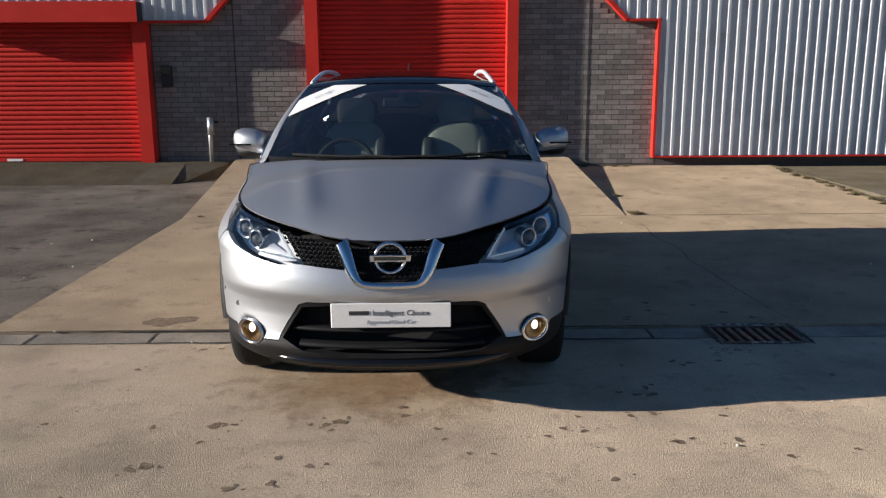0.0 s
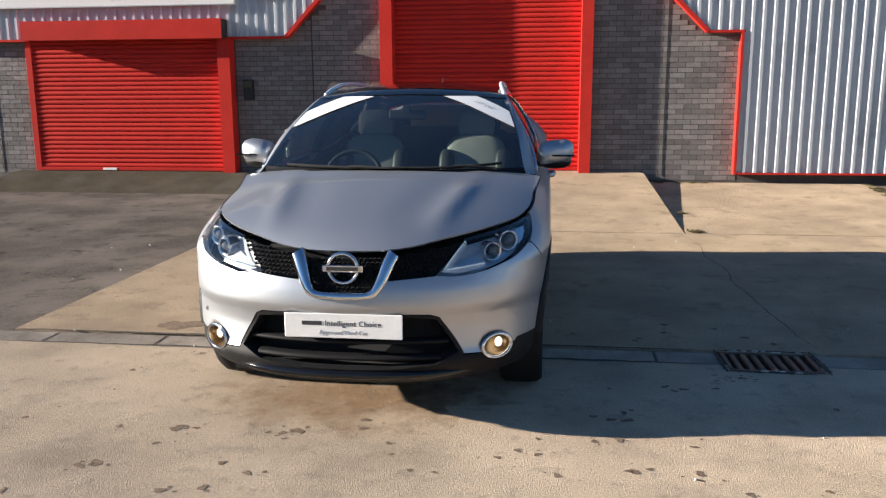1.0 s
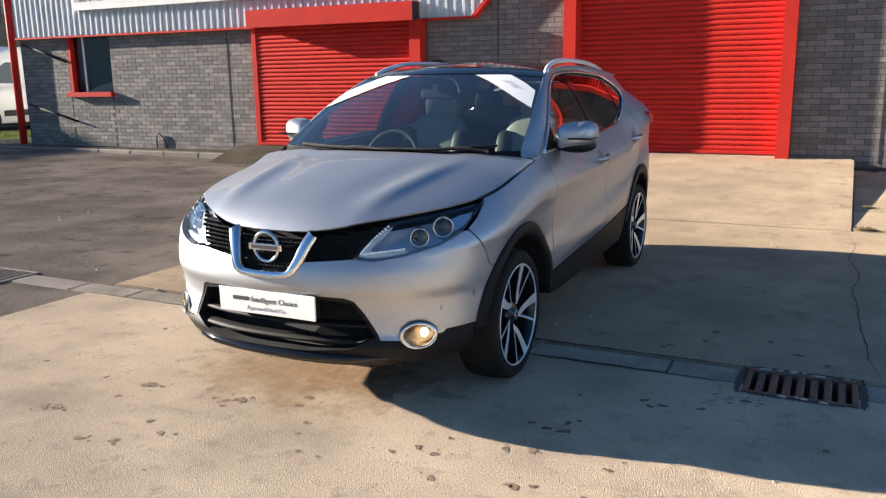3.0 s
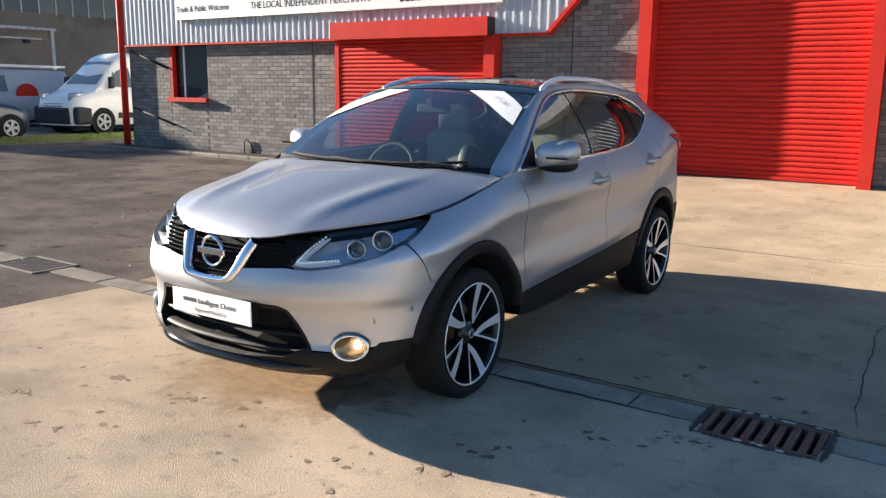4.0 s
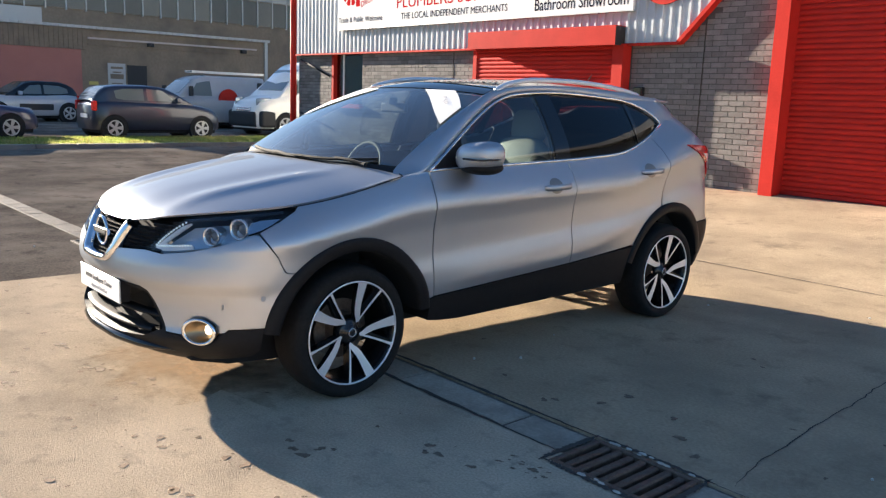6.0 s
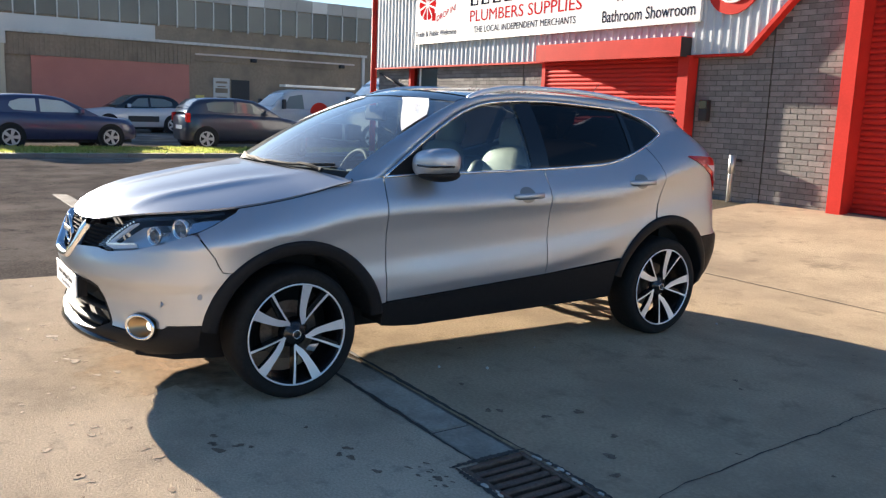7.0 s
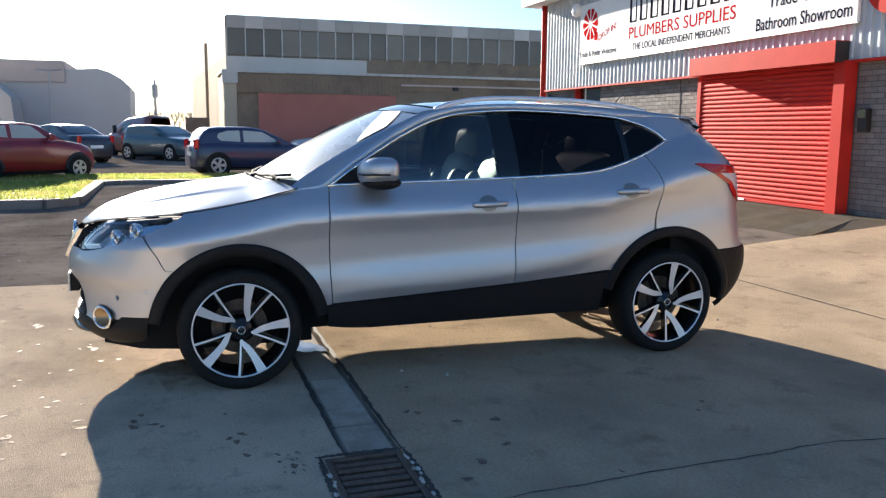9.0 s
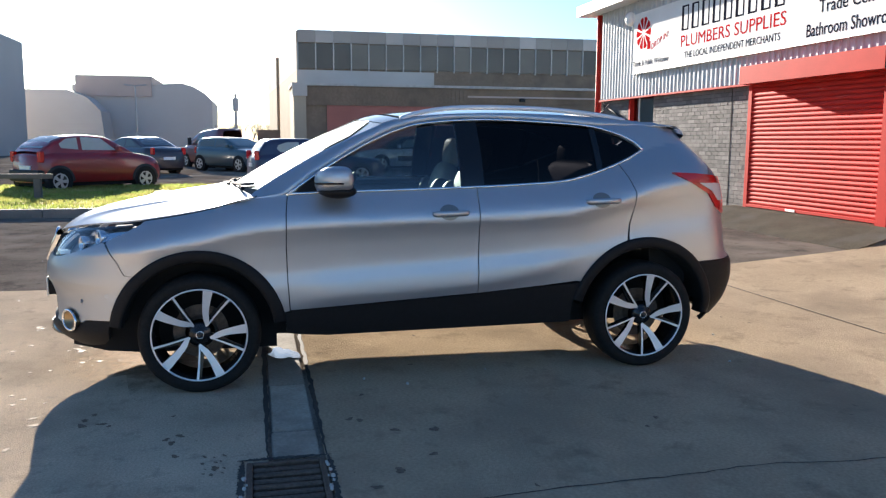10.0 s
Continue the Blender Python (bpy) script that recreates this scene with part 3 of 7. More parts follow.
def spline(points, n):
    """n + 1 points of a smooth line through the given ones (Catmull-Rom)."""
    P = [Vector(p) for p in points]
    P = [2 * P[0] - P[1]] + P + [2 * P[-1] - P[-2]]
    out = []
    for k in range(n + 1):
        s = k / n * (len(P) - 3)
        i = min(int(s), len(P) - 4)
        t = s - i
        a, b_, c, d = P[i:i + 4]
        out.append(0.5 * ((2 * b_) + (c - a) * t + (2 * a - 5 * b_ + 4 * c - d) * t * t + (3 * b_ - a - 3 * c + d) * t ** 3))
    return out


def arc(cy, cz, r, a0, a1, n=22):
    return [(cy + r * math.cos(radians(a0 + (a1 - a0) * k / n)), cz + r * math.sin(radians(a0 + (a1 - a0) * k / n))) for k in range(n + 1)]


AXLE_F, AXLE_R, HUB = 0.0, 2.645, 0.331
ARCH_F, ARCH_R = 0.47, 0.485
car = thing("car", (-0.24, 4.53, 0), label="silver five-door crossover parked on the concrete apron", category="car")


def dense(pts, step=0.03):
    out = []
    for p, q in zip(pts, pts[1:]):
        k = max(1, math.ceil(math.dist(p, q) / step))
        out += [(p[0] + (q[0] - p[0]) * i / k, p[1] + (q[1] - p[1]) * i / k) for i in range(k)]
    return out + [pts[-1]]


S = lambda pts: [from_side(*p) for p in dense(pts)]
F = lambda pts: [from_front(*p) for p in dense(pts)]
paint, black = M["paint"], M["plastic"]

# bonnet
g = 0.006
front_edge = [(max(0.0, p.x - 0.011 * min(1, p.x / 0.5)), p.y + g) for p in BRIM[:66:3]]
front_edge = [(x, y) for x, y in front_edge if y < 0.2]
cowl_edge = [(0.84, 0.262), (0.824, 0.3), (0.785, 0.314), (0.6, 0.248), (0.4, 0.165), (0.2, 0.13), (0.0, 0.12)]
half = front_edge + cowl_edge
outline = half + [(-x, y) for x, y in half[-2:0:-1]]
skin("bonnet", bonnet_at, outline, paint, car, 0.004, (0.03, 0.03), lip=0.01, label="silver bonnet with two raised creases")

for sx in (1, -1):      # black tube standing in for the shaded gap between bonnet and wing
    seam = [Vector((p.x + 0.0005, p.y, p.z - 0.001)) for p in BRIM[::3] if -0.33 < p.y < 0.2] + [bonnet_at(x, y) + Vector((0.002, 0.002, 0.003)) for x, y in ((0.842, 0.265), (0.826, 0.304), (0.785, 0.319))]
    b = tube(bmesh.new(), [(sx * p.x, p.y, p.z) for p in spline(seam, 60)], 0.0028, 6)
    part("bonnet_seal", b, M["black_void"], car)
# nose: headlamps, grille, bumper
top = lambda u: (u, brim(u) - 0.006)
tip = from_side(-0.30, 0.935)
lamp_in = from_front(0.53, 0.9)
lamp = [top(lamp_in[0]), *[top(lamp_in[0] + (tip[0] - lamp_in[0]) * k / 8) for k in range(1, 8)], tip,
        from_side(-0.39, 0.897), from_side(-0.49, 0.853), from_side(-0.6, 0.808), from_front(0.62, 0.768), from_front(0.5, 0.748), from_front(0.41, 0.757)]
grille = [top(lamp_in[0] * (1 - k / 8)) for k in range(0, 16)] + [top(-lamp_in[0])] + F([(-0.405, 0.753), (-0.26, 0.741), (-0.185, 0.734), (-0.155, 0.69), (-0.12, 0.662), (0.12, 0.662), (0.155, 0.69), (0.185, 0.734), (0.26, 0.741), (0.405, 0.753)])
intake = F([(0.405, 0.553), (0.44, 0.50), (0.50, 0.40), (0.40, 0.352), (0.2, 0.332), (0, 0.328), (-0.2, 0.332), (-0.40, 0.352), (-0.50, 0.40), (-0.44, 0.50), (-0.405, 0.553), (-0.3, 0.565), (0, 0.57), (0.3, 0.565)])
right_edge = [from_side(-0.375, 0.67), from_side(-0.41, 0.74), from_side(-0.475, 0.84)]
low_edge = [from_side(-0.46, 0.425), from_side(-0.6, 0.42), from_front(0.74, 0.405), from_front(0.6, 0.385), from_front(0.52, 0.39), from_front(0.46, 0.5), from_front(0.42, 0.565), from_front(0.38, 0.582), from_front(0.2, 0.588)]
arch_front = S(arc(AXLE_F, HUB, ARCH_F + 0.005, 135, 168, 6))
right = right_edge + [from_side(-0.495, 0.843), from_side(-0.605, 0.799), from_front(0.62, 0.76), from_front(0.5, 0.741), from_front(0.405, 0.748), from_front(0.26, 0.736), from_front(0.183, 0.729), from_front(0.152, 0.685), from_front(0.118, 0.656)]
bump = low_edge[::-1] + arch_front[::-1] + right
bump = bump + [(-u, z) for u, z in bump[::-1]]
bumper_skin = skin("front_bumper", hull, bump, paint, car, 0.002, (0.02, 0.016), label="silver front bumper")
lower = [from_front(0.0, 0.582)] + [from_front(0.2, 0.582)] + [(u, z - 0.006) for u, z in low_edge[::-1][1:]] + S(arc(AXLE_F, HUB, ARCH_F + 0.005, 170, 182, 4)) + [from_side(-0.5, 0.285), from_side(-0.6, 0.262), from_front(0.5, 0.24), from_front(0.2, 0.235)]
lower = lower + [(-u, z) for u, z in lower[:0:-1]]
lower_skin = skin("lower_bumper", hull, lower, black, car, -0.001, (0.02, 0.016), holes=[intake], label="black plastic lower bumper")
# intake: walls, back and two bars
rows = []
for d in (0.0, 0.03, 0.12):
    rows.append([Vector((hull(u, z).x * (1 - d * 0.3), hull(u, z).y + d, z)) for u, z in fine(intake, (0.06, 0.03))])
b = bmesh.new()
vs = loft(b, rows, closed=True)
b.faces.new(vs[-1])
part("intake", b, M["black_void"], car)
for z, w, th in ((0.445, 0.455, 0.012), (0.375, 0.42, 0.014)):
    b = bmesh.new()
    pts = [hull(from_front(x, z)[0], z) + Vector((0, 0.035, 0)) for x in np.linspace(-w, w, 21)]
    loft(b, [[p + Vector((0, dy, dz)) for dy, dz in ((0, -th), (-0.018, -th * 0.4), (-0.018, th * 0.4), (0, th), (0.03, th))] for p in pts])
    part("intake_bar", b, M["plastic"], car, smooth=True)
lip = spline([hull(from_front(x, 0.30)[0], 0.30) + Vector((0, -0.012, 0)) for x in (-0.62, -0.45, -0.2, 0, 0.2, 0.45, 0.62)], 30)
b = bmesh.new()
loft(b, [[p + Vector((0, 0.016 + (dy - 0.016) * (1 - ease(abs(p.x), 0.35, 0.6)), dz * (1 - 0.9 * ease(abs(p.x), 0.35, 0.6)))) for dy, dz in ((0.02, 0.028), (-0.006, 0.022), (-0.02, 0.0), (-0.012, -0.012), (0.02, -0.016))] for p in lip])
part("lip", b, M["gloss_black"], car, "glossy black lip under the intake", smooth=True)

# grille: dark back, cells, chrome vee, badge
back = [(u * 0.98, z) for u, z in grille]
skin("grille", hull, back, M["black_void"], car, -0.045, lip=0)
b = bmesh.new()
step_x, step_z = 0.022, 0.019
for iz in range(16):
    for ix in range(-26, 27):
        x, z = (ix + 0.5 * (iz % 2)) * step_x, 0.663 + iz * step_z * 0.9
        u = from_front(x, z)[0]
        if inside((u, z), [(p[0] * 0.97, p[1] - 0.004) for p in grille]) and z < brim(abs(u)) - 0.02:
            p = hull(u, z) + Vector((0, 0.018, 0))
            hexa = [(p.x + 0.0105 * math.cos(radians(60 * k)), p.y, p.z + 0.009 * math.sin(radians(60 * k))) for k in range(6)]
            inner = [(p.x + 0.0078 * math.cos(radians(60 * k)), p.y - 0.004, p.z + 0.0066 * math.sin(radians(60 * k))) for k in range(6)]
            deep = [(p.x + 0.0062 * math.cos(radians(60 * k)), p.y + 0.02, p.z + 0.0053 * math.sin(radians(60 * k))) for k in range(6)]
            loft(b, [hexa, inner, deep], closed=True)
tagged(part("grille_mesh", b, M["black_void"], car, "honeycomb of black grille cells"), kind="stuff")


def on_front(x, z, out=0.0):
    p = hull(from_front(x, z)[0], z)
    return Vector((p.x, p.y - out, p.z))


vee = [(0.236, 0.849), (0.2, 0.79), (0.155, 0.71), (0.135, 0.684), (0.1, 0.672), (0, 0.668)]
vee = vee + [(-x, z) for x, z in vee[-2::-1]]
line = spline([(x, 0, z) for x, z in vee], 48)
rows = []
for k, p in enumerate(line):
    d = (line[min(k + 1, 48)] - line[max(k - 1, 0)]).normalized()
    n_ = Vector((d.z, 0, -d.x))
    wide = 0.017 + 0.013 * ease(abs(p.x), 0.1, 0.22)
    rows.append([on_front(p.x + n_.x * a, p.z + n_.z * a, o) for a, o in ((-wide, -0.02), (-wide, 0.008), (-wide * 0.5, 0.022), (wide * 0.5, 0.022), (wide, 0.008), (wide, -0.02))])
strip("grille_vee", rows, M["chrome"], car, "chrome vee across the grille")
c = on_front(0, 0.785, 0.012)
badge = part("badge", ring(bmesh.new(), c, 0.066, 0.0085, "y", 36, 8), M["chrome"], car, "round chrome badge with a crossbar", smooth=True)
part("crossbar", boxed(c.x - 0.09, c.x + 0.09, c.y - 0.012, c.y + 0.008, c.z - 0.016, c.z + 0.016, 0.003), M["chrome"], badge)
part("mark", boxed(c.x - 0.07, c.x + 0.07, c.y - 0.0135, c.y - 0.0115, c.z - 0.008, c.z + 0.008), M["dark"], badge)

# number plate with the dealer's words
py = on_front(0, 0.52, 0.022).y
plate = part("number_plate", boxed(-0.265, 0.265, py - 0.004, py + 0.004, 0.475, 0.587, 0.003), M["white"], car, "white show plate with black words")
part("plate_backing", boxed(-0.255, 0.255, py + 0.005, py + 0.05, 0.48, 0.58), black, plate)
grey_ink = material("grey_ink", (0.3, 0.3, 0.33), 0.7, vary=0)
ink = material("ink", (0.03, 0.03, 0.035), 0.6, vary=0)
part("word_bar", boxed(-0.185, -0.095, py - 0.0055, py - 0.0043, 0.534, 0.552), ink, plate)
lettering("wording", "Intelligent Choice", (-0.082, py - 0.0045, 0.531), 0.0355, ink, plate, bold=0.0, depth=0.0006)
lettering("wording", "Approved Used Car", (0, py - 0.0045, 0.493), 0.0265, grey_ink, plate, align="CENTER", depth=0.0006)

def lathe(b, prof, sides=48):
    rows = [[(x, r * math.cos(2 * math.pi * k / sides), r * math.sin(2 * math.pi * k / sides)) for k in range(sides)] for x, r in prof]
    loft(b, rows, closed=True)
    return b


# headlamps, both sides
lamp_shell = material("lamp_shell", (0.75, 0.77, 0.8), 0.12, metal=0.85, vary=0)
lamp_grey = material("lamp_grey", (0.55, 0.56, 0.58), 0.3, metal=0.8, vary=0)
lamp_dark = material("lamp_dark", (0.6, 0.61, 0.63), 0.3, metal=0.0, vary=0)
lens_grey = material("lens_grey", (0.1, 0.11, 0.12), 0.04, vary=0, spec=0.8)
drl = glow("drl", (0.7, 0.78, 0.76), 0.06)
bulb = glow("bulb", (1.0, 0.78, 0.5), 0.8)
fog_bowl = material("fog_bowl", (0.3, 0.215, 0.12), 0.3, metal=0.85, vary=0)
for sx, side in ((1, 0), (-1, 1)):
    head = part("headlight", boxed(-0.001, 0.001, -0.3, -0.298, 0.8, 0.802), black, car, "clear swept-back headlight with chrome reflectors")
    m = [(u * sx, z) for u, z in lamp]
    skin("lamp_backing", hull, m, lamp_dark, head, -0.08, lip=0)
    skin("lens", hull, m, M["clear"], head, 0.0, lip=0)
    sh_ = [from_front(0.50, 0.80), from_front(0.60, 0.862), from_side(-0.58, 0.89), from_side(-0.45, 0.905), from_side(-0.47, 0.872), from_side(-0.6, 0.822), from_front(0.58, 0.785)]
    skin("reflector", hull, [(u * sx, z) for u, z in sh_], lamp_grey, head, -0.07, lip=0.0)
    dark_tip = [tip, from_side(-0.35, 0.914), from_side(-0.38, 0.902), from_side(-0.37, 0.91), from_side(-0.34, 0.926)]
    skin("lamp_tip", hull, [(u * sx, z) for u, z in dark_tip], M["gloss_black"], head, -0.02, step=(0.02, 0.015), lip=0.02)
    # black brow along the lamp's upper edge
    brow = [top(lamp_in[0] + (tip[0] - lamp_in[0]) * k / 10) for k in range(0, 10)]
    brow += [(u + 0.002, z - (0.012 - 0.006 * abs(k - 5) / 5)) for k, (u, z) in reversed(list(enumerate(brow)))]
    skin("brow", hull, [(u * sx, z) for u, z in brow], M["gloss_black"], head, -0.012, step=(0.02, 0.012), lip=0.01)
    # a chevron of small bright diodes in a grey channel
    skin("light_channel", hull, [(u * sx, z) for u, z in (from_front(0.55, 0.888), from_front(0.525, 0.875), from_front(0.435, 0.768), from_front(0.50, 0.758), from_front(0.63, 0.778), from_front(0.62, 0.797), from_front(0.51, 0.787), from_front(0.487, 0.795))], lamp_dark, head, -0.024, step=(0.02, 0.015), lip=0.012)
    path_d = [(0.536 - 0.0072 * k, 0.876 - 0.0087 * k) for k in range(13)] + [(0.462 + 0.0115 * k, 0.7695 + 0.0013 * k) for k in range(14)]
    for x_, z_ in path_d:
        p = hull(from_front(x_, z_)[0] * sx, z_)
        part("diode", disc(bmesh.new(), (p.x - sx * 0.003, p.y + 0.012, p.z), 0.0046, "y", 10, 0.006), drl, head)
    for y_, z_, r in ((-0.645, 0.824, 0.043), (-0.545, 0.858, 0.047)):
        p = hull(from_side(y_, z_)[0] * sx, z_)
        q = Vector((p.x - sx * 0.04, p.y + 0.034, p.z))
        bowl = lathe(bmesh.new(), [(-0.06, r * 0.9), (0.0, r), (0.012, r), (0.016, r * 0.93), (0.0, r * 0.84), (-0.03, r * 0.62), (-0.045, r * 0.4)], 28)
        cup_ = part("projector_bowl", bowl, lamp_shell, head, smooth=True)
        cup_.matrix_basis = pose(*q, 0, 0, -90 + sx * 28)
        b = bmesh.new()
        bmesh.ops.create_uvsphere(b, u_segments=18, v_segments=10, radius=r * 0.6)
        ball = part("projector_lens", b, lens_grey, head, smooth=True)
        ball.matrix_basis = pose(q.x + sx * 0.004, q.y + 0.022, q.z)
    fin = [from_side(-0.5, 0.9), from_side(-0.43, 0.918), from_side(-0.355, 0.923), from_side(-0.4, 0.9), from_side(-0.455, 0.876), from_side(-0.51, 0.858)]
    skin("side_fin", hull, [(u * sx, z) for u, z in fin], M["chrome"], head, -0.03, step=(0.02, 0.012), lip=0.01)
    # fog lamp
    p = hull(from_front(0.665, 0.405)[0] * sx, 0.405)
    fog = part("fog_lamp", ring(bmesh.new(), (0, 0, 0), 0.058, 0.0075, "y", 36, 8, scale=(1.3, 0.95)), M["chrome"], car, "round fog lamp in a chrome ring", smooth=True)
    fog.matrix_basis = pose(p.x, p.y - 0.012, p.z, 0, 0, sx * 36)
    for sk in (bumper_skin, lower_skin):        # the well that the lamp sits in
        to_lamp = fog.matrix_basis.inverted()
        for v in sk.data.vertices:
            c = to_lamp @ v.co
            r = math.hypot(c.x / 1.3, c.z / 0.95)
            if r < 0.056 and abs(c.y) < 0.08:
                v.co.y += 0.085 * min(1.0, (0.056 - r) / 0.01)
    bowl = lathe(bmesh.new(), [(0.004, 0.058), (-0.006, 0.05), (-0.03, 0.045), (-0.052, 0.033), (-0.06, 0.0)], 28)
    for v in bowl.verts:        # opens forwards, deeper on the inner side
        v.co = (v.co.y * 1.3 - sx * v.co.x * 0.75, -v.co.x, v.co.z * 0.95)
    part("reflector", bowl, fog_bowl, fog, "golden reflector bowl", smooth=True)
    b = bmesh.new()
    bmesh.ops.create_uvsphere(b, u_segments=20, v_segments=10, radius=0.019, matrix=pose(sx * 0.03, 0.036, 0.003) @ Matrix.Diagonal((1, 0.6, 1.2, 1)))
    part("lens", b, bulb, fog, "lit warm white lens", smooth=True)
    for y_, z_ in ((-0.47, 0.56), (-0.62, 0.52)):
        u, z = from_side(y_, z_)
        p = hull(u * sx, z)
        part("parking_sensor", disc(bmesh.new(), (p.x + sx * 0.002, p.y - 0.002, p.z), 0.013, "x" if y_ > -0.5 else "y", 14, 0.004), paint, car)

# flanks: fender, doors, quarter
fender = [from_side(-0.37, 0.672), from_side(-0.405, 0.74), from_side(-0.468, 0.85), from_side(-0.385, 0.888), from_side(-0.29, 0.937)]
for y in np.linspace(-0.27, 0.26, 10):
    fender.append(from_side(y, shoulder(y) - 0.004))
fender += S([(0.33, 1.082), (0.42, 1.094), (0.485, 1.093), (0.475, 1.0), (0.472, 0.8), (0.478, 0.6), (0.487, 0.45), (0.455, 0.445)]) + S(arc(AXLE_F, HUB, ARCH_F, 14, 134, 20))
SIDE_STEP = (0.02, 0.018)
skin("front_fender", hull, fender, paint, car, 0.002, SIDE_STEP, mirror=True)
d1 = S([(0.491, 1.093), (0.481, 1.0), (0.478, 0.8), (0.484, 0.6), (0.493, 0.455), (0.8, 0.472), (1.2, 0.495), (1.567, 0.515), (1.572, 0.8), (1.572, 1.122), (1.2, 1.112), (0.8, 1.102)])
doors_f = skin("front_door", hull, d1, paint, car, 0.002, SIDE_STEP, mirror=True, label="silver front door")
d2 = S([(1.578, 1.122), (1.578, 0.8), (1.573, 0.515), (1.9, 0.54), (2.185, 0.565)] + arc(AXLE_R, HUB, ARCH_R, 152, 106, 10) + [(2.52, 0.9), (2.545, 1.0), (2.55, 1.09), (2.525, 1.18), (2.49, 1.255), (2.33, 1.2), (2.12, 1.152), (1.85, 1.133)])
doors_r = skin("rear_door", hull, d2, paint, car, 0.002, SIDE_STEP, mirror=True, label="silver rear door")
q = S([(2.494, 1.262), (2.529, 1.182), (2.556, 1.09), (2.551, 1.0), (2.528, 0.9)] + arc(AXLE_R, HUB, ARCH_R, 104, 42, 12) + [(3.08, 0.66), (3.2, 0.665), (3.3, 0.67), (3.28, 0.9), (3.24, 1.0), (3.2, 1.1), (3.05, 1.19), (3.1, 1.25), (3.08, 1.34), (3.0, 1.47), (2.8, 1.52), (2.55, 1.515), (2.36, 1.492), (2.50, 1.45), (2.62, 1.39), (2.672, 1.342), (2.6, 1.305)])
skin("rear_quarter", hull, q, paint, car, 0.002, SIDE_STEP, mirror=True)
# tail
rear = S([(3.302, 0.67), (3.33, 0.67)]) + [(2.75, 0.67), (3.0, 0.67), (3.0, 0.95), (3.0, 1.2), (3.0, 1.44), (2.7, 1.44)] + S([(3.06, 1.36), (3.1, 1.25), (3.12, 1.19), (3.245, 1.0), (3.285, 0.9)])
skin("tailgate", hull, rear, paint, car, 0.002, (0.05, 0.03), mirror=True)
rb = S(arc(AXLE_R, HUB, ARCH_R + 0.004, 41, -10, 8) + [(3.14, 0.3)]) + [(2.6, 0.27), (3.0, 0.27), (3.0, 0.664)] + S([(3.33, 0.664), (3.2, 0.66)])
skin("rear_bumper", hull, rb, black, car, 0.004, (0.05, 0.03), mirror=True, label="black plastic rear bumper")
tl = S([(2.8, 1.205), (2.95, 1.135), (3.06, 1.075), (3.12, 0.995), (3.2, 0.95), (3.3, 0.955), (3.34, 1.1), (3.3, 1.15), (3.1, 1.185), (2.8, 1.205)][:-1])
tail_red = material("tail_red", (0.5, 0.012, 0.01), 0.12, vary=0, coat=0.6)
lamps_t = skin("tail_lamp", hull, tl, tail_red, car, 0.012, (0.03, 0.02), mirror=True, label="red and clear wrap-round tail lamp")
ti = S([(2.97, 1.15), (3.08, 1.095), (3.14, 1.035), (3.3, 1.035), (3.32, 1.11), (3.1, 1.145)])
skin("clear_lens", hull, ti, material("tail_clear", (0.62, 0.6, 0.6), 0.15, vary=0, coat=0.5), lamps_t, 0.016, (0.03, 0.02), mirror=True)

# sills and wheel-arch trims
sill = S(arc(AXLE_F, HUB, ARCH_F, 13, -1, 4) + [(0.56, 0.31), (0.7, 0.3), (1.4, 0.305), (2.0, 0.31), (2.165, 0.31)] + arc(AXLE_R, HUB, ARCH_R, 182, 153, 6) + [(1.9, 0.534), (1.57, 0.509), (1.2, 0.489), (0.8, 0.466), (0.49, 0.449)])
skin("sill_trim", hull, sill, black, car, 0.006, SIDE_STEP, mirror=True, label="black plastic sill trim")


def arch_trim(cy, r, a0, a1, sx):
    rows = []
    for k in range(37):
        a = radians(a0 + (a1 - a0) * k / 36)
        row = []
        for dr, out in ((0.004, -0.02), (0.003, 0.010), (-0.012, 0.017), (-0.05, 0.018), (-0.062, 0.010), (-0.066, -0.01), (-0.066, -0.09)):
            y, z = cy + (r + dr) * math.cos(a), HUB + (r + dr) * math.sin(a)
            u, zz = from_side(y, max(0.22, z))
            p = hull(u, zz)
            row.append((sx * (p.x + out), y, z))
        rows.append(row)
    strip("wheel_arch_trim", rows, black, car, "black plastic wheel-arch trim")
    # liner
    rows = []
    for k in range(25):
        a = radians(10 + 160 * k / 24)
        rows.append([(sx * x, cy + (r - 0.066) * math.cos(a), HUB + (r - 0.066) * math.sin(a)) for x in (0.84, 0.55)])
    strip("wheel_well", rows, M["black_void"], car)


for sx in (1, -1):
    arch_trim(AXLE_F, ARCH_F, 8, 172, sx)
    arch_trim(AXLE_R, ARCH_R, -2, 166, sx)

# glass house
E1 = spline([(0.785, 0.288, 1.074), (0.752, 0.33, 1.122), (0.705, 0.62, 1.295), (0.642, 0.95, 1.452), (0.59, 1.2, 1.53), (0.565, 1.7, 1.562), (0.555, 2.3, 1.553), (0.535, 2.75, 1.515), (0.51, 3.02, 1.478)], 64)
dlo_top = curve([(0.50, 1.10), (0.62, 1.185), (0.78, 1.285), (0.95, 1.378), (1.13, 1.455), (1.3, 1.497), (1.55, 1.518), (1.8, 1.52), (2.1, 1.508), (2.36, 1.488), (2.55, 1.435), (2.64, 1.385), (2.672, 1.345)])
partner = curve([(0.255, 0.29), (0.33, 0.45), (0.62, 0.655), (0.95, 0.965), (1.2, 1.215), (1.7, 1.7), (2.3, 2.3), (2.75, 2.7), (3.02, 2.92)])


def frame_edge(y):
    z = shoulder(y) if y < 0.5 else dlo_top(y) + 0.006 if y < 2.36 else 1.494
    return Vector((half_width(y, z), y, z))


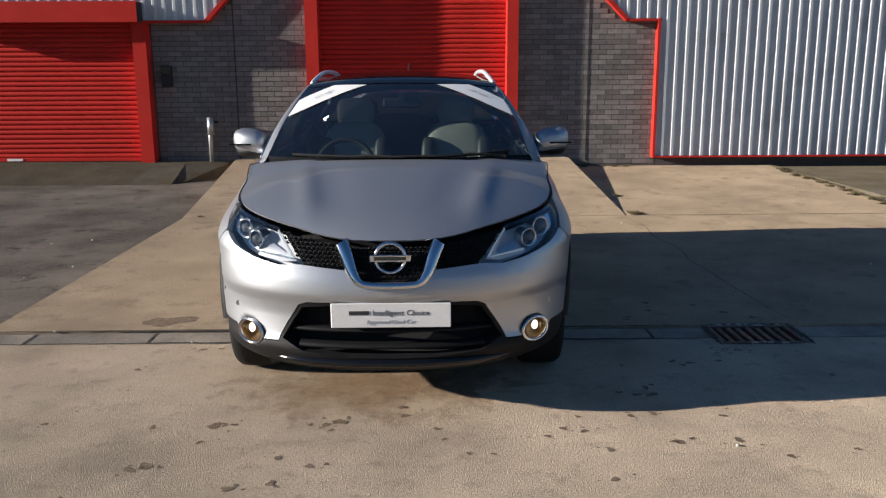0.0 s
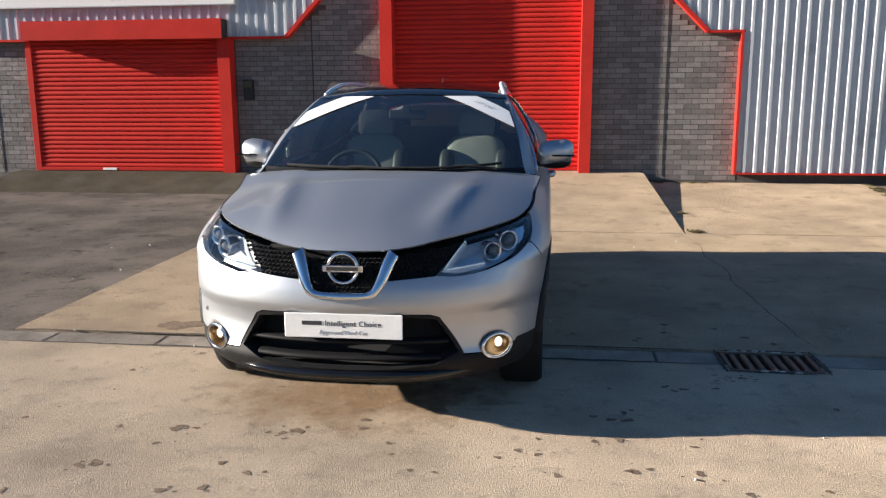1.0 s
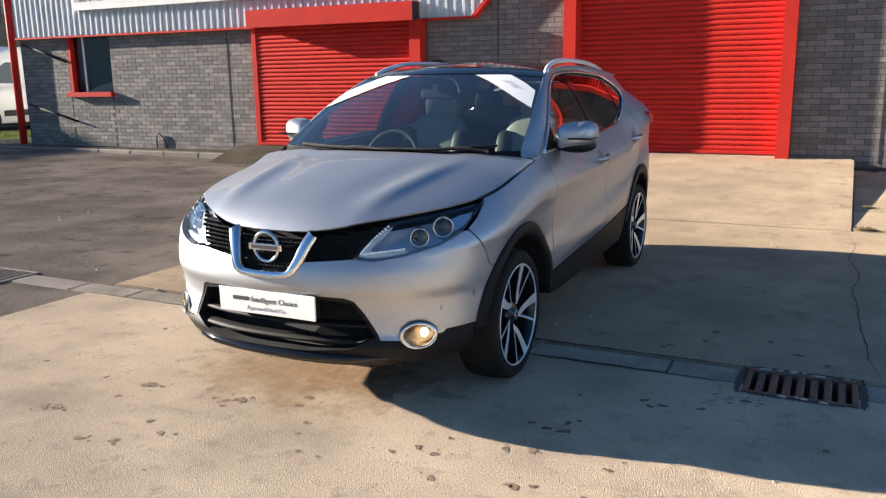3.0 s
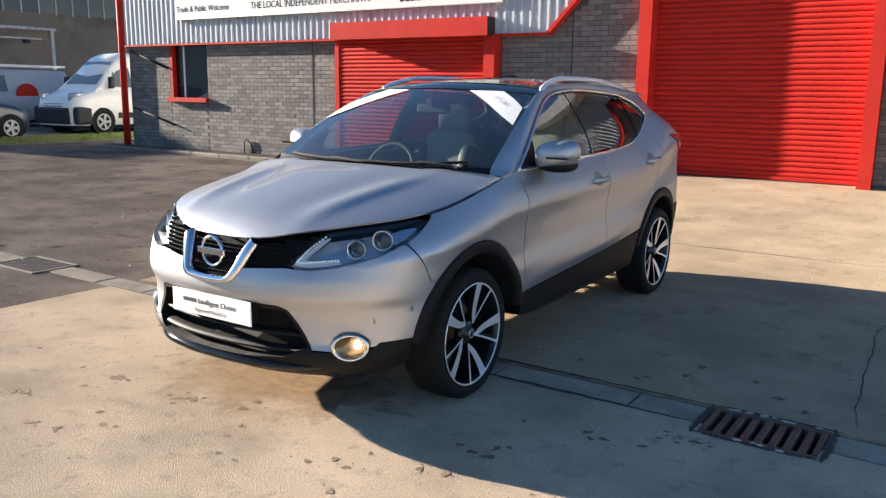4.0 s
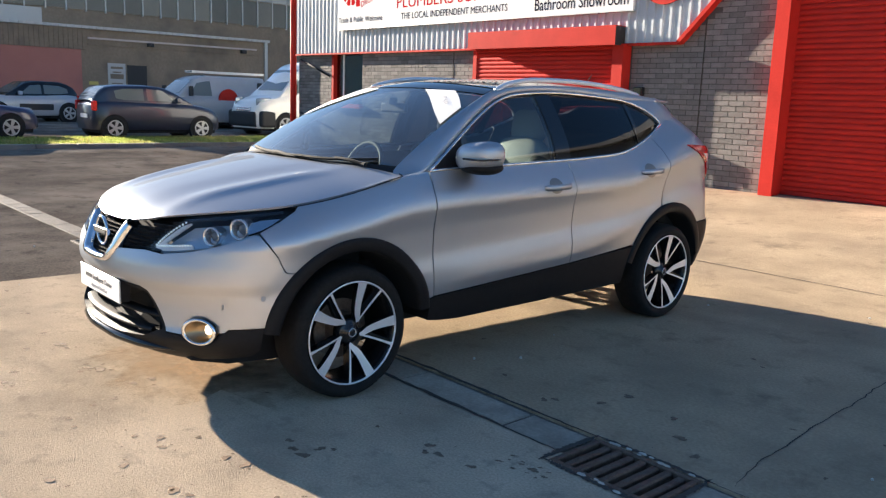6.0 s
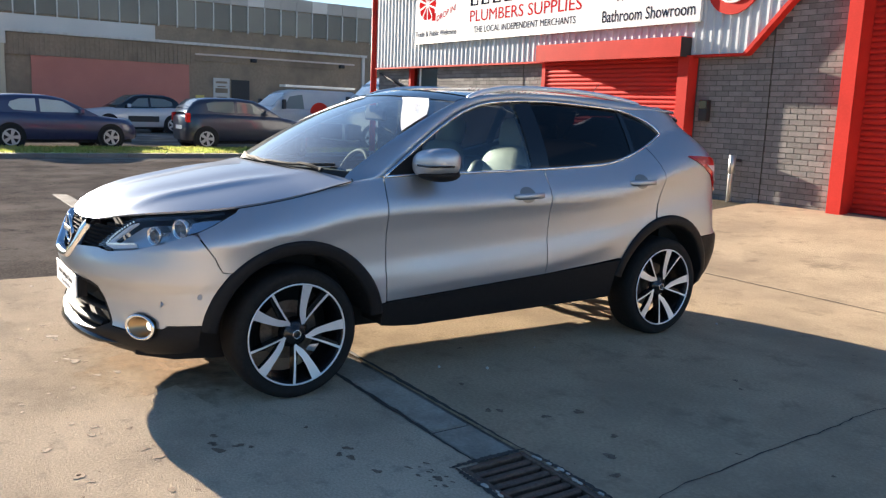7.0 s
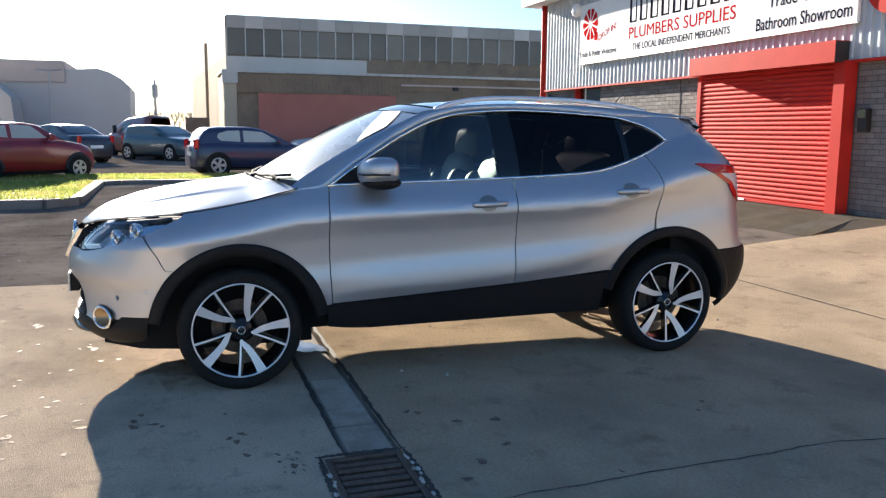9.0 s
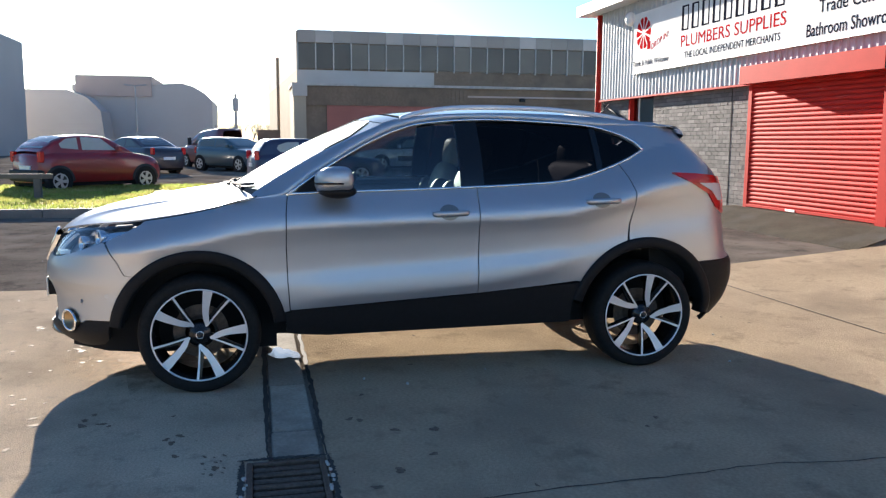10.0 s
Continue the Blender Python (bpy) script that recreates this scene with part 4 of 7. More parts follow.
E2 = [frame_edge(partner(p.y)) for p in E1]
for sx in (1, -1):
    rows = []
    for p, r in zip(E1, E2):
        f = min(1.0, max(0.0, (p.y - 0.27) / 0.35))
        mid = (p + r) / 2 + Vector((0.012, 0, 0.012)) * f
        row = [p, p * 0.75 + mid * 0.25 + Vector((0, 0, 0.005)) * f, (p + mid) / 2 + Vector((0.002, 0, 0.005)) * f, mid, (r + mid) / 2 + Vector((0.003, 0, 0.002)) * f, r, r + Vector((-0.02, 0, -0.004))]
        rows.append([(sx * v.x, v.y, v.z) for v in row])
    strip("roof_pillar", rows, paint, car, "silver pillar and roof edge")
w1 = S([(0.53, 1.108), (0.62, 1.178), (0.78, 1.279), (0.95, 1.372), (1.13, 1.449), (1.3, 1.491), (1.49, 1.51), (1.49, 1.124), (1.2, 1.117), (0.8, 1.109)])
w2 = S([(1.625, 1.127), (1.625, 1.513), (1.8, 1.515), (2.1, 1.503), (2.345, 1.483), (2.345, 1.21), (2.12, 1.16), (1.85, 1.138)])
w3 = S([(2.385, 1.225), (2.385, 1.474), (2.54, 1.43), (2.63, 1.38), (2.658, 1.343), (2.6, 1.31), (2.5, 1.268)])
bp = S([(1.49, 1.124), (1.49, 1.513), (1.625, 1.516), (1.625, 1.127)])
bp2 = S([(2.345, 1.212), (2.345, 1.486), (2.385, 1.477), (2.385, 1.226)])
skin("window", hull, w1, M["side_glass"], doors_f, -0.008, SIDE_STEP, lip=0, mirror=True, label="lightly tinted glass")
skin("window", hull, w2, M["privacy"], doors_r, -0.008, SIDE_STEP, lip=0, mirror=True, label="dark privacy glass")
skin("quarter_window", hull, w3, M["privacy"], car, -0.008, SIDE_STEP, lip=0, mirror=True, label="dark privacy glass")
skin("pillar_cover", hull, bp, M["gloss_black"], doors_r, -0.004, SIDE_STEP, mirror=True)
skin("pillar_cover", hull, bp2, M["gloss_black"], doors_r, -0.004, SIDE_STEP, mirror=True)
for sx in (1, -1):
    lo = [(y, shoulder(y) + 0.004) for y in (0.49, 0.8, 1.2, 1.57, 1.85, 2.12, 2.33, 2.52, 2.64)] + [(2.675, 1.345)]
    pts = [hull(from_side(y, z)[0] * sx, z) + Vector((sx * 0.004, 0, 0)) for y, z in lo]
    b = bmesh.new()
    tube(b, spline(pts, 50), 0.009, 6)
    part("belt_trim", b, M["chrome"], car, "chrome strip along the window line", smooth=True)
    up = [(0.50, 1.10), (0.62, 1.184), (0.78, 1.284), (0.95, 1.377), (1.13, 1.454), (1.3, 1.496), (1.55, 1.517), (1.8, 1.52), (2.1, 1.507), (2.36, 1.487), (2.55, 1.434), (2.64, 1.384), (2.675, 1.345)]
    b = bmesh.new()
    tube(b, spline([hull(from_side(y, z)[0] * sx, z) + Vector((sx * 0.003, 0, 0.002)) for y, z in up], 60), 0.009, 6)
    part("window_trim", b, M["chrome"], car, "pale strip over the windows", smooth=True)
# windscreen, cowl and roof between the two edges
ws = [p for p in E1 if 0.325 <= p.y <= 1.2]
def across(p, bow, crown, n=20):
    return [Vector((p.x * s, p.y - bow * (1 - s * s), p.z + crown * (1 - s * s))) for s in np.linspace(-1, 1, n + 1)]
strip("windscreen", [across(p, 0.14 - 0.06 * k / len(ws), 0.0 + 0.035 * k / len(ws)) for k, p in enumerate(ws)], M["windscreen"], car, "clear windscreen")
first, last = ws[0], ws[-1]
rows = [across(Vector((0.775, 0.275, 1.075)), 0.16, 0.055), across(Vector((0.765, 0.3, 1.078)), 0.15, 0.035), across(first, 0.135, -0.004)]
strip("cowl", rows, black, car, "black plastic cowl panel")
rf = [p for p in E1 if p.y >= 1.2 - 0.02]
cut = next(k for k, p in enumerate(rf) if p.y > 2.5)
strip("roof_glass", [across(p, 0.08 * max(0, 1 - (p.y - 1.2) / 0.6), 0.035 + 0.008 * min(1, (p.y - 1.2) / 0.5)) for p in rf[:cut + 1]], M["gloss_black"], car, "dark panoramic glass roof")
strip("roof_panel", [across(p, 0.0, 0.043 - 0.02 * max(0, (p.y - 2.5) / 0.5)) for p in rf[cut:]], paint, car)
rows = []
for f in np.linspace(-1, 1, 25):
    k = 1 - 0.35 * abs(f) ** 4
    x = 0.545 * f
    crown = 0.03 * (1 - f * f) - 0.035 * abs(f) ** 6
    rows.append([(x * 0.99, 2.8, 1.505 + crown), (x, 2.9, 1.497 + crown), (x, 2.9 + 0.14 * k, 1.487 + crown), (x * 0.985, 2.9 + 0.21 * k, 1.477 + crown), (x * 0.98, 2.9 + 0.22 * k, 1.465 + crown), (x * 0.98, 2.9 + 0.17 * k, 1.448 + crown), (x * 0.95, 2.9, 1.42 + crown)])
strip("spoiler", rows, paint, car, "silver roof spoiler")

# roof rails
for sx in (1, -1):
    top_ = spline([(sx * 0.60, 1.16, 1.522), (sx * 0.578, 1.28, 1.56), (sx * 0.56, 1.5, 1.592), (sx * 0.55, 1.85, 1.598), (sx * 0.548, 2.15, 1.588), (sx * 0.546, 2.42, 1.563), (sx * 0.545, 2.62, 1.53)], 40)
    b = bmesh.new()
    tube(b, top_, [0.012] + [0.015] * 39 + [0.012], 10)
    part("roof_rail", b, M["alloy"], car, "satin silver roof rail", smooth=True)

# mirrors
for sx in (1, -1):
    b = bmesh.new()
    bmesh.ops.create_uvsphere(b, u_segments=28, v_segments=18, radius=1.0)
    for v in b.verts:
        x, y, z = v.co
        e = 0.72
        v.co = (math.copysign(abs(x) ** e, x) * 0.112, math.copysign(abs(y) ** 0.75, y) * (0.115 if y < 0 else 0.075), math.copysign(abs(z) ** e, z) * 0.078)
        v.co.z += 0.012 * v.co.x / 0.112
        v.co.y += 0.22 * abs(v.co.x + 0.112)
    mir = part("door_mirror", b, paint, car, "silver door mirror with a dark underside", smooth=True)
    mir.matrix_basis = Matrix.Translation((sx * 0.93, 0.73, 1.175)) @ Matrix.Diagonal((sx, 1, 1, 1))
    b = bmesh.new()
    bmesh.ops.create_uvsphere(b, u_segments=20, v_segments=10, radius=1.0)
    for v in b.verts:
        x, y, z = v.co
        v.co = (math.copysign(abs(x) ** 0.75, x) * 0.1, y * 0.1 + 0.22 * abs(x * 0.1 + 0.112), z * 0.04 - 0.057)
    part("underside", b, black, mir, smooth=True)
    part("indicator", boxed(-0.02, 0.113, -0.1, 0.05, -0.016, -0.006, 0.003), M["gloss_black"], mir)
    part("mirror_glass", boxed(-0.08, 0.08, 0.085, 0.095, -0.045, 0.05, 0.004), M["chrome"], mir)
    part("stalk", boxed(-0.14, -0.04, 0.0, 0.06, -0.085, -0.05, 0.012, 2), black, mir)
    tri = S([(0.52, 1.106), (0.63, 1.18), (0.76, 1.262), (0.735, 1.18), (0.75, 1.108)])
    skin("mirror_base", hull, [(u * sx, z) for u, z in tri], M["plastic"], car, -0.003, SIDE_STEP)

# door handles
for doors, yc, zc in ((doors_f, 1.40, 0.985), (doors_r, 2.335, 1.045)):
    for sx, dr in ((1, doors[0]), (-1, doors[1])):
        bow = [(-0.105, 0.0), (-0.09, 0.02), (-0.05, 0.036), (0.0, 0.04), (0.05, 0.038), (0.095, 0.028), (0.11, 0.01)]
        rows = []
        for dy, o in bow:
            y = yc + dy
            z = zc + 0.03 * dy
            p = hull(from_side(y, z)[0], z)
            h = 0.017 if abs(dy) < 0.1 else 0.009
            rows.append([(sx * (p.x + o + dx), y, z + dz) for dx, dz in ((0.0, -h), (0.007, -h * 0.5), (0.007, h * 0.5), (0.0, h), (-0.014, h * 0.6), (-0.014, -h * 0.6))])
        b = bmesh.new()
        vs = loft(b, rows, closed=True)
        b.faces.new(vs[0])
        b.faces.new(vs[-1])
        part("handle", b, paint, dr, smooth=True)
        # darker flat patch paints the shade of the hand recess; no hollow is cut
        cup_shade = [from_side(yc - 0.005 + 0.058 * math.cos(a), zc + 0.003 + 0.044 * math.sin(a)) for a in np.linspace(0, 2 * math.pi, 25)[:-1]]
        skin("handle_cup", hull, [(u * sx, z) for u, z in cup_shade], material("cup_shade", (0.22, 0.215, 0.21), 0.35, metal=0.6, vary=0), dr, 0.004, (0.008, 0.012), lip=0)

# wheels
def wheel(at, turn, spin):
    w = part("wheel", lathe(bmesh.new(), [(-0.19, 0.25), (-0.19, 0.262), (0.0, 0.262), (0.004, 0.258), (0.004, 0.252), (-0.012, 0.244), (-0.05, 0.236), (-0.18, 0.232)]), M["rim_black"], car, "black alloy wheel with polished twin spokes", smooth=True)
    part("tyre", lathe(bmesh.new(), [(-0.19, 0.262), (-0.21, 0.285), (-0.208, 0.31), (-0.19, 0.326), (-0.15, 0.33), (-0.105, 0.3312), (-0.055, 0.33), (-0.016, 0.325), (0.004, 0.31), (0.008, 0.296), (0.006, 0.28), (0.0, 0.266), (-0.004, 0.258)], 64), M["tyre"], w, "low-profile black tyre", smooth=True)
    part("rim_edge", lathe(bmesh.new(), [(0.0045, 0.2585), (0.0065, 0.257), (0.0065, 0.2515), (0.002, 0.2495)], 64), M["alloy"], w, smooth=True)
    for k in range(5):
        base = 72 * k
        def at_(r, a, x):
            t = radians(base + a + 90)
            return (x, r * math.cos(t), r * math.sin(t))
        lead_x = lambda r: -0.024 + 0.026 * (r - 0.06) / 0.19
        vee_mats = [M["alloy"], M["rim_black"]]

        def blade(name, one, two):
            b = bmesh.new()
            top_f = [[b.verts.new(at_(r, -a, lead_x(r))) for r, a in row] for row in (one, two)]
            low_f = [[b.verts.new(at_(r, -a, lead_x(r) - 0.03)) for r, a in row] for row in (one, two)]
            for i in range(len(one) - 1):
                b.faces.new((top_f[0][i], top_f[0][i + 1], top_f[1][i + 1], top_f[1][i]))
                for s_ in (0, 1):
                    b.faces.new((top_f[s_][i], top_f[s_][i + 1], low_f[s_][i + 1], low_f[s_][i])).material_index = 1
            b.faces.new((top_f[0][0], top_f[1][0], low_f[1][0], low_f[0][0])).material_index = 1
            part(name, b, vee_mats, w)

        # a broad curved blade and a thin straight one that meet near the hub
        blade("spoke", [(0.052, 36), (0.07, 22), (0.092, 11.5), (0.12, 7.6), (0.16, 6.2), (0.205, 5.6), (0.252, 5.6)], [(0.064, 45), (0.086, 36), (0.106, 28.5), (0.128, 23), (0.165, 19.5), (0.21, 18), (0.252, 17.6)])
        blade("thin_spoke", [(0.066, 36.5), (0.12, 36.6), (0.18, 37.6), (0.252, 38.4)], [(0.068, 43), (0.12, 41.2), (0.18, 41), (0.252, 41.6)])
        b = bmesh.new()
        prism(b, [(0, 0), (1, 0), (1, 1), (0, 1)], 0, 1)
        for v, (r, a) in zip(list(b.verts)[:4], [(0.06, 45), (0.25, 41), (0.25, 36), (0.06, 10)]):
            v.co = at_(r, -a, lead_x(r) - 0.022)
        for v, (r, a) in zip(list(b.verts)[4:], [(0.06, 45), (0.25, 41), (0.25, 36), (0.06, 10)]):
            v.co = at_(r, -a, lead_x(r) - 0.05)
        part("spoke_back", b, M["rim_black"], w)
    part("hub", lathe(bmesh.new(), [(-0.06, 0.066), (-0.034, 0.062), (-0.028, 0.054), (-0.024, 0.034), (-0.012, 0.03), (-0.010, 0.0)], 32), M["rim_black"], w, smooth=True)
    part("centre_cap", ring(bmesh.new(), (-0.010, 0, 0), 0.02, 0.003, "x", 20, 6), M["chrome"], w, smooth=True)
    part("brake_disc", lathe(bmesh.new(), [(-0.125, 0.15), (-0.115, 0.15), (-0.115, 0.09), (-0.06, 0.08)], 40), M["iron"], w, smooth=False)
    w.matrix_basis = pose(*at, spin, 0, turn)
    return w


for sx, t_ in ((1, 0), (-1, 180)):
    wheel((sx * 0.864, AXLE_F, HUB), t_, 0)
    wheel((sx * 0.864, AXLE_R, HUB), t_, 3)

# underbody and cabin
# underbody and engine bay: plain black boxes that keep light out of the shell
part("underbody", boxed(-0.6, 0.6, -0.66, 3.1, 0.26, 0.62), M["black_void"], car)
# mostly hidden tray, added and set low to shape the car's cast shadow
part("undertray", prism(bmesh.new(), [(-0.7, 0.25), (-0.52, 0.2), (-0.3, 0.18), (0.42, 0.18), (0.42, 0.3), (-0.7, 0.3)], -0.58, 0.58, "x"), M["black_void"], car, "low black tray added behind the bumper to cut light underneath")
part("engine_bay", boxed(-0.62, 0.62, -0.6, 0.2, 0.62, 0.82), M["black_void"], car)
part("floor_pan", boxed(-0.82, 0.82, 0.5, 2.12, 0.31, 0.46), M["black_void"], car)
part("boot_wall", boxed(-0.7, 0.7, 2.75, 3.0, 0.5, 1.15), M["black_void"], car)
for sx in (1, -1):
    trim_in = S([(0.5, 1.09), (0.5, 0.46), (1.57, 0.52), (2.15, 0.6), (2.4, 1.15), (1.57, 1.115)])
    skin("door_lining", hull, [(u * sx, z) for u, z in trim_in], M["dark"], car, -0.07, (0.05, 0.05), lip=0)
rows = [[(x, y + 0.1 * (x / 0.75) ** 2, z) for x in np.linspace(-0.74, 0.74, 13)] for y, z in ((0.25, 1.07), (0.45, 1.09), (0.7, 1.06), (0.78, 0.98), (0.72, 0.7), (0.6, 0.45))]
strip("dashboard", rows, M["dark"], car, "dark grey dashboard")
leather = material("leather", (0.44, 0.42, 0.37), 0.5, vary=0.08, scale=12, bump=0.1, bump_scale=250)
leather_dark = material("leather_dark", (0.05, 0.05, 0.05), 0.5, vary=0.1, scale=12)


def cushion(b, cx, cy, cz, sx, sy, sz, rx=0.0, e=0.55):
    n0 = len(b.verts)
    bmesh.ops.create_uvsphere(b, u_segments=20, v_segments=12, radius=1)
    b.verts.ensure_lookup_table()
    m = pose(cx, cy, cz, rx)
    for v in list(b.verts)[n0:]:
        x, y, z = v.co
        v.co = m @ Vector((math.copysign(abs(x) ** e, x) * sx, math.copysign(abs(y) ** e, y) * sy, math.copysign(abs(z) ** e, z) * sz))
    return b


for sx in (1, -1):
    b = cushion(bmesh.new(), sx * 0.37, 1.3, 0.62, 0.26, 0.27, 0.1)
    seat = part("front_seat", b, leather, car, "pale grey leather front seat", smooth=True)
    part("backrest", cushion(bmesh.new(), sx * 0.37, 1.6, 0.92, 0.235, 0.075, 0.33, -14), leather, seat, smooth=True)
    part("side_bolster", cushion(bmesh.new(), sx * 0.37 + 0.2, 1.55, 0.88, 0.06, 0.09, 0.26, -14), leather_dark, seat, smooth=True)
    part("side_bolster", cushion(bmesh.new(), sx * 0.37 - 0.2, 1.55, 0.88, 0.06, 0.09, 0.26, -14), leather_dark, seat, smooth=True)
    part("headrest", cushion(bmesh.new(), sx * 0.37, 1.715, 1.31, 0.135, 0.055, 0.105, -8), leather, seat, smooth=True)
b = cushion(bmesh.new(), 0, 2.2, 0.62, 0.62, 0.25, 0.1, 0, 0.4)
bench = part("rear_bench", b, leather_dark, car, "dark rear bench seat", smooth=True)
part("backrest", cushion(bmesh.new(), 0, 2.5, 0.95, 0.62, 0.08, 0.32, -16, 0.4), leather_dark, bench, smooth=True)
for x in (-0.38, 0.38):
    part("headrest", cushion(bmesh.new(), x, 2.6, 1.3, 0.12, 0.05, 0.08, -8), leather_dark, bench, smooth=True)
# steering wheel on the driver's right-hand side
st = part("steering_wheel", ring(bmesh.new(), (0, 0, 0), 0.185, 0.016, "y", 36, 8), M["dark"], car, "dark leather steering wheel", smooth=True)
st.matrix_basis = pose(-0.37, 0.93, 0.99, -22)
part("airbag_cover", boxed(-0.08, 0.08, -0.02, 0.03, -0.07, 0.05, 0.02, 2), M["dark"], st)
part("spoke", boxed(-0.18, 0.18, -0.008, 0.012, -0.02, 0.012, 0.004), M["galv"], st)
im = part("rear_view_mirror", boxed(-0.12, 0.12, 0.88, 0.91, 1.37, 1.43, 0.012, 2), M["dark"], car)
part("mount", boxed(-0.02, 0.02, 0.84, 0.9, 1.42, 1.46), M["dark"], im)
# paper banners across the screen's upper corners
banner = material("banner", (0.8, 0.8, 0.79), 0.7, vary=0.03)


def screen_at(s, k):
    """A place on the windscreen: s -1..1 across, k 0..1 upwards."""
    i = min(int(k * (len(ws) - 1)), len(ws) - 2)
    f = k * (len(ws) - 1) - i
    p = ws[i].lerp(ws[i + 1], f)
    n_ = i + f
    bow, crown = 0.14 - 0.06 * n_ / len(ws), 0.035 * n_ / len(ws)
    return Vector((p.x * s, p.y - bow * (1 - s * s), p.z + crown * (1 - s * s)))



# black band along the screen's upper edge, and the wipers along its foot
strip("screen_band", [[screen_at(s_, k_) + Vector((0, -0.003, 0.003)) for s_ in np.linspace(-1, 1, 25)] for k_ in (0.85, 0.9, 0.95, 1.0)], M["gloss_black"], car, "black band along the top of the windscreen")
for pts, hub_ in (([(-0.8, 0.02), (-0.5, 0.005), (-0.1, -0.005), (0.14, 0.0)], (0.1, -0.02)), ([(0.06, 0.0), (0.35, 0.0), (0.62, 0.02), (0.84, 0.05)], (0.8, -0.01))):
    line = spline([screen_at(*p) + Vector((0, -0.012, 0.006)) for p in pts], 20)
    wp = part("wiper", tube(bmesh.new(), line, 0.0085, 6), M["black_void"], car, "black wiper at the foot of the screen")
    mid_ = line[10] + Vector((0, -0.004, 0.007))
    foot_ = screen_at(*hub_) + Vector((0, -0.03, 0.0))
    part("arm", tube(bmesh.new(), spline([foot_, foot_.lerp(mid_, 0.5) + Vector((0, -0.004, 0.006)), mid_], 10), [0.013] + [0.009] * 9 + [0.006], 6), M["black_void"], wp)


def banner_at(sx, f, h):
    """Across the paper strip: f along it from the pillar to the top, h from its lower to its upper edge."""
    a = (0.985 + (0.36 - 0.985) * f, 0.41 + (0.815 - 0.41) * f)
    c_ = (0.975 + (0.7 - 0.975) * f, 0.60 + (0.845 - 0.60) * f)
    return screen_at(sx * (a[0] + (c_[0] - a[0]) * h), a[1] + (c_[1] - a[1]) * h) + Vector((0, -0.004, 0.005))


for sx in (1, -1):
    paper = strip("paper_banner", [[banner_at(sx, f, h) for h in (0, 0.33, 0.66, 1)] for f in np.linspace(0, 1, 17)], banner, car, "white paper banner on the windscreen")
    o = lettering("wording", "SAT NAV", (0, 0, 0), 1.0, grey_ink, paper, (0, 0, 0), depth=0.0)
    span = max(v.co.x for v in o.data.vertices)
    for v in o.data.vertices:
        f = v.co.x / span
        q = banner_at(sx, (0.68 - 0.34 * f) if sx > 0 else (0.34 + 0.34 * f), 0.38 + 0.3 * v.co.y)
        v.co = q + Vector((0, -0.003, 0.003))
# aerial
b = bmesh.new()
tube(b, [(0, 2.66, 1.55), (0, 2.72, 1.62), (0, 2.78, 1.68)], [0.006, 0.004, 0.002], 6)
part("aerial", b, M["dark"], car)

# ---- yard: channel, grates, cracks, spots ----
channel = thing("drain_channel", label="line of worn concrete channel stones with dark joints", category="drain channel", kind="structure")
for x0, x1 in ((-9.5, -4.41), (-3.75, 1.67), (2.2, 14)):
    part("bed", boxed(x0, x1, 4.87, 5.13, -0.09, -0.02), M["joint"], channel)
rng = random.Random(4)
for x0, x1 in ((-9.4, -4.42), (-3.74, 1.665), (2.205, 13.9)):
    x = x0
    while x < x1 - 0.05:
        n_ = rng.uniform(0.55, 0.95)
        n_ = n_ if x + n_ < x1 - 0.3 else x1 - x
        dz = rng.uniform(-0.006, 0.0)
        b = boxed(x + 0.006, x + n_ - 0.006, 4.893 + rng.uniform(-0.005, 0.005), 5.103 + rng.uniform(-0.005, 0.005), -0.05, dz, 0.008)
        for v in b.verts:
            if v.co.z > -0.03:
                v.co.z -= 0.004 * (1 - ((v.co.y - 5.0) / 0.12) ** 2) - rng.uniform(-0.001, 0.001)
        part("channel_stone", b, M["channel"], channel)
        x += n_


def grate(x0, x1, y0, y1, n, half_bar, mat, label):
    t = thing("drain_grate", ((x0 + x1) / 2, (y0 + y1) / 2, -0.004), label=label, category="drain grate", group="yard drain grates")
    w, d = (x1 - x0) / 2, (y1 - y0) / 2
    b = bmesh.new()
    box(b, -w, w, -d, -d + 0.028, -0.12, 0.006, 0.004)
    box(b, -w, w, d - 0.028, d, -0.12, 0.006, 0.004)
    box(b, -w, -w + 0.028, -d + 0.028, d - 0.028, -0.12, 0.006, 0.004)
    box(b, w - 0.028, w, -d + 0.028, d - 0.028, -0.12, 0.006, 0.004)
    part("frame", b, mat, t, "iron frame")
    part("pit", boxed(-w + 0.01, w - 0.01, -d + 0.01, d - 0.01, -0.16, -0.12), M["black_void"], t)
    for k in range(n):
        cx = -w + 0.04 + (2 * w - 0.08) * (k + 0.5) / n
        part("bar", boxed(cx - half_bar, cx + half_bar, -d + 0.028, d - 0.028, -0.04, 0.0 + 0.003 * (k % 2), min(0.006, half_bar * 0.5)), mat, t)
    return t


grate(1.68, 2.19, 4.78, 5.12, 7, 0.018, M["iron"], "rusty cast-iron grate set into the channel")
grate(-4.4, -3.76, 4.76, 5.18, 13, 0.011, M["galv_dull"], "dull grey steel grate beside the asphalt")


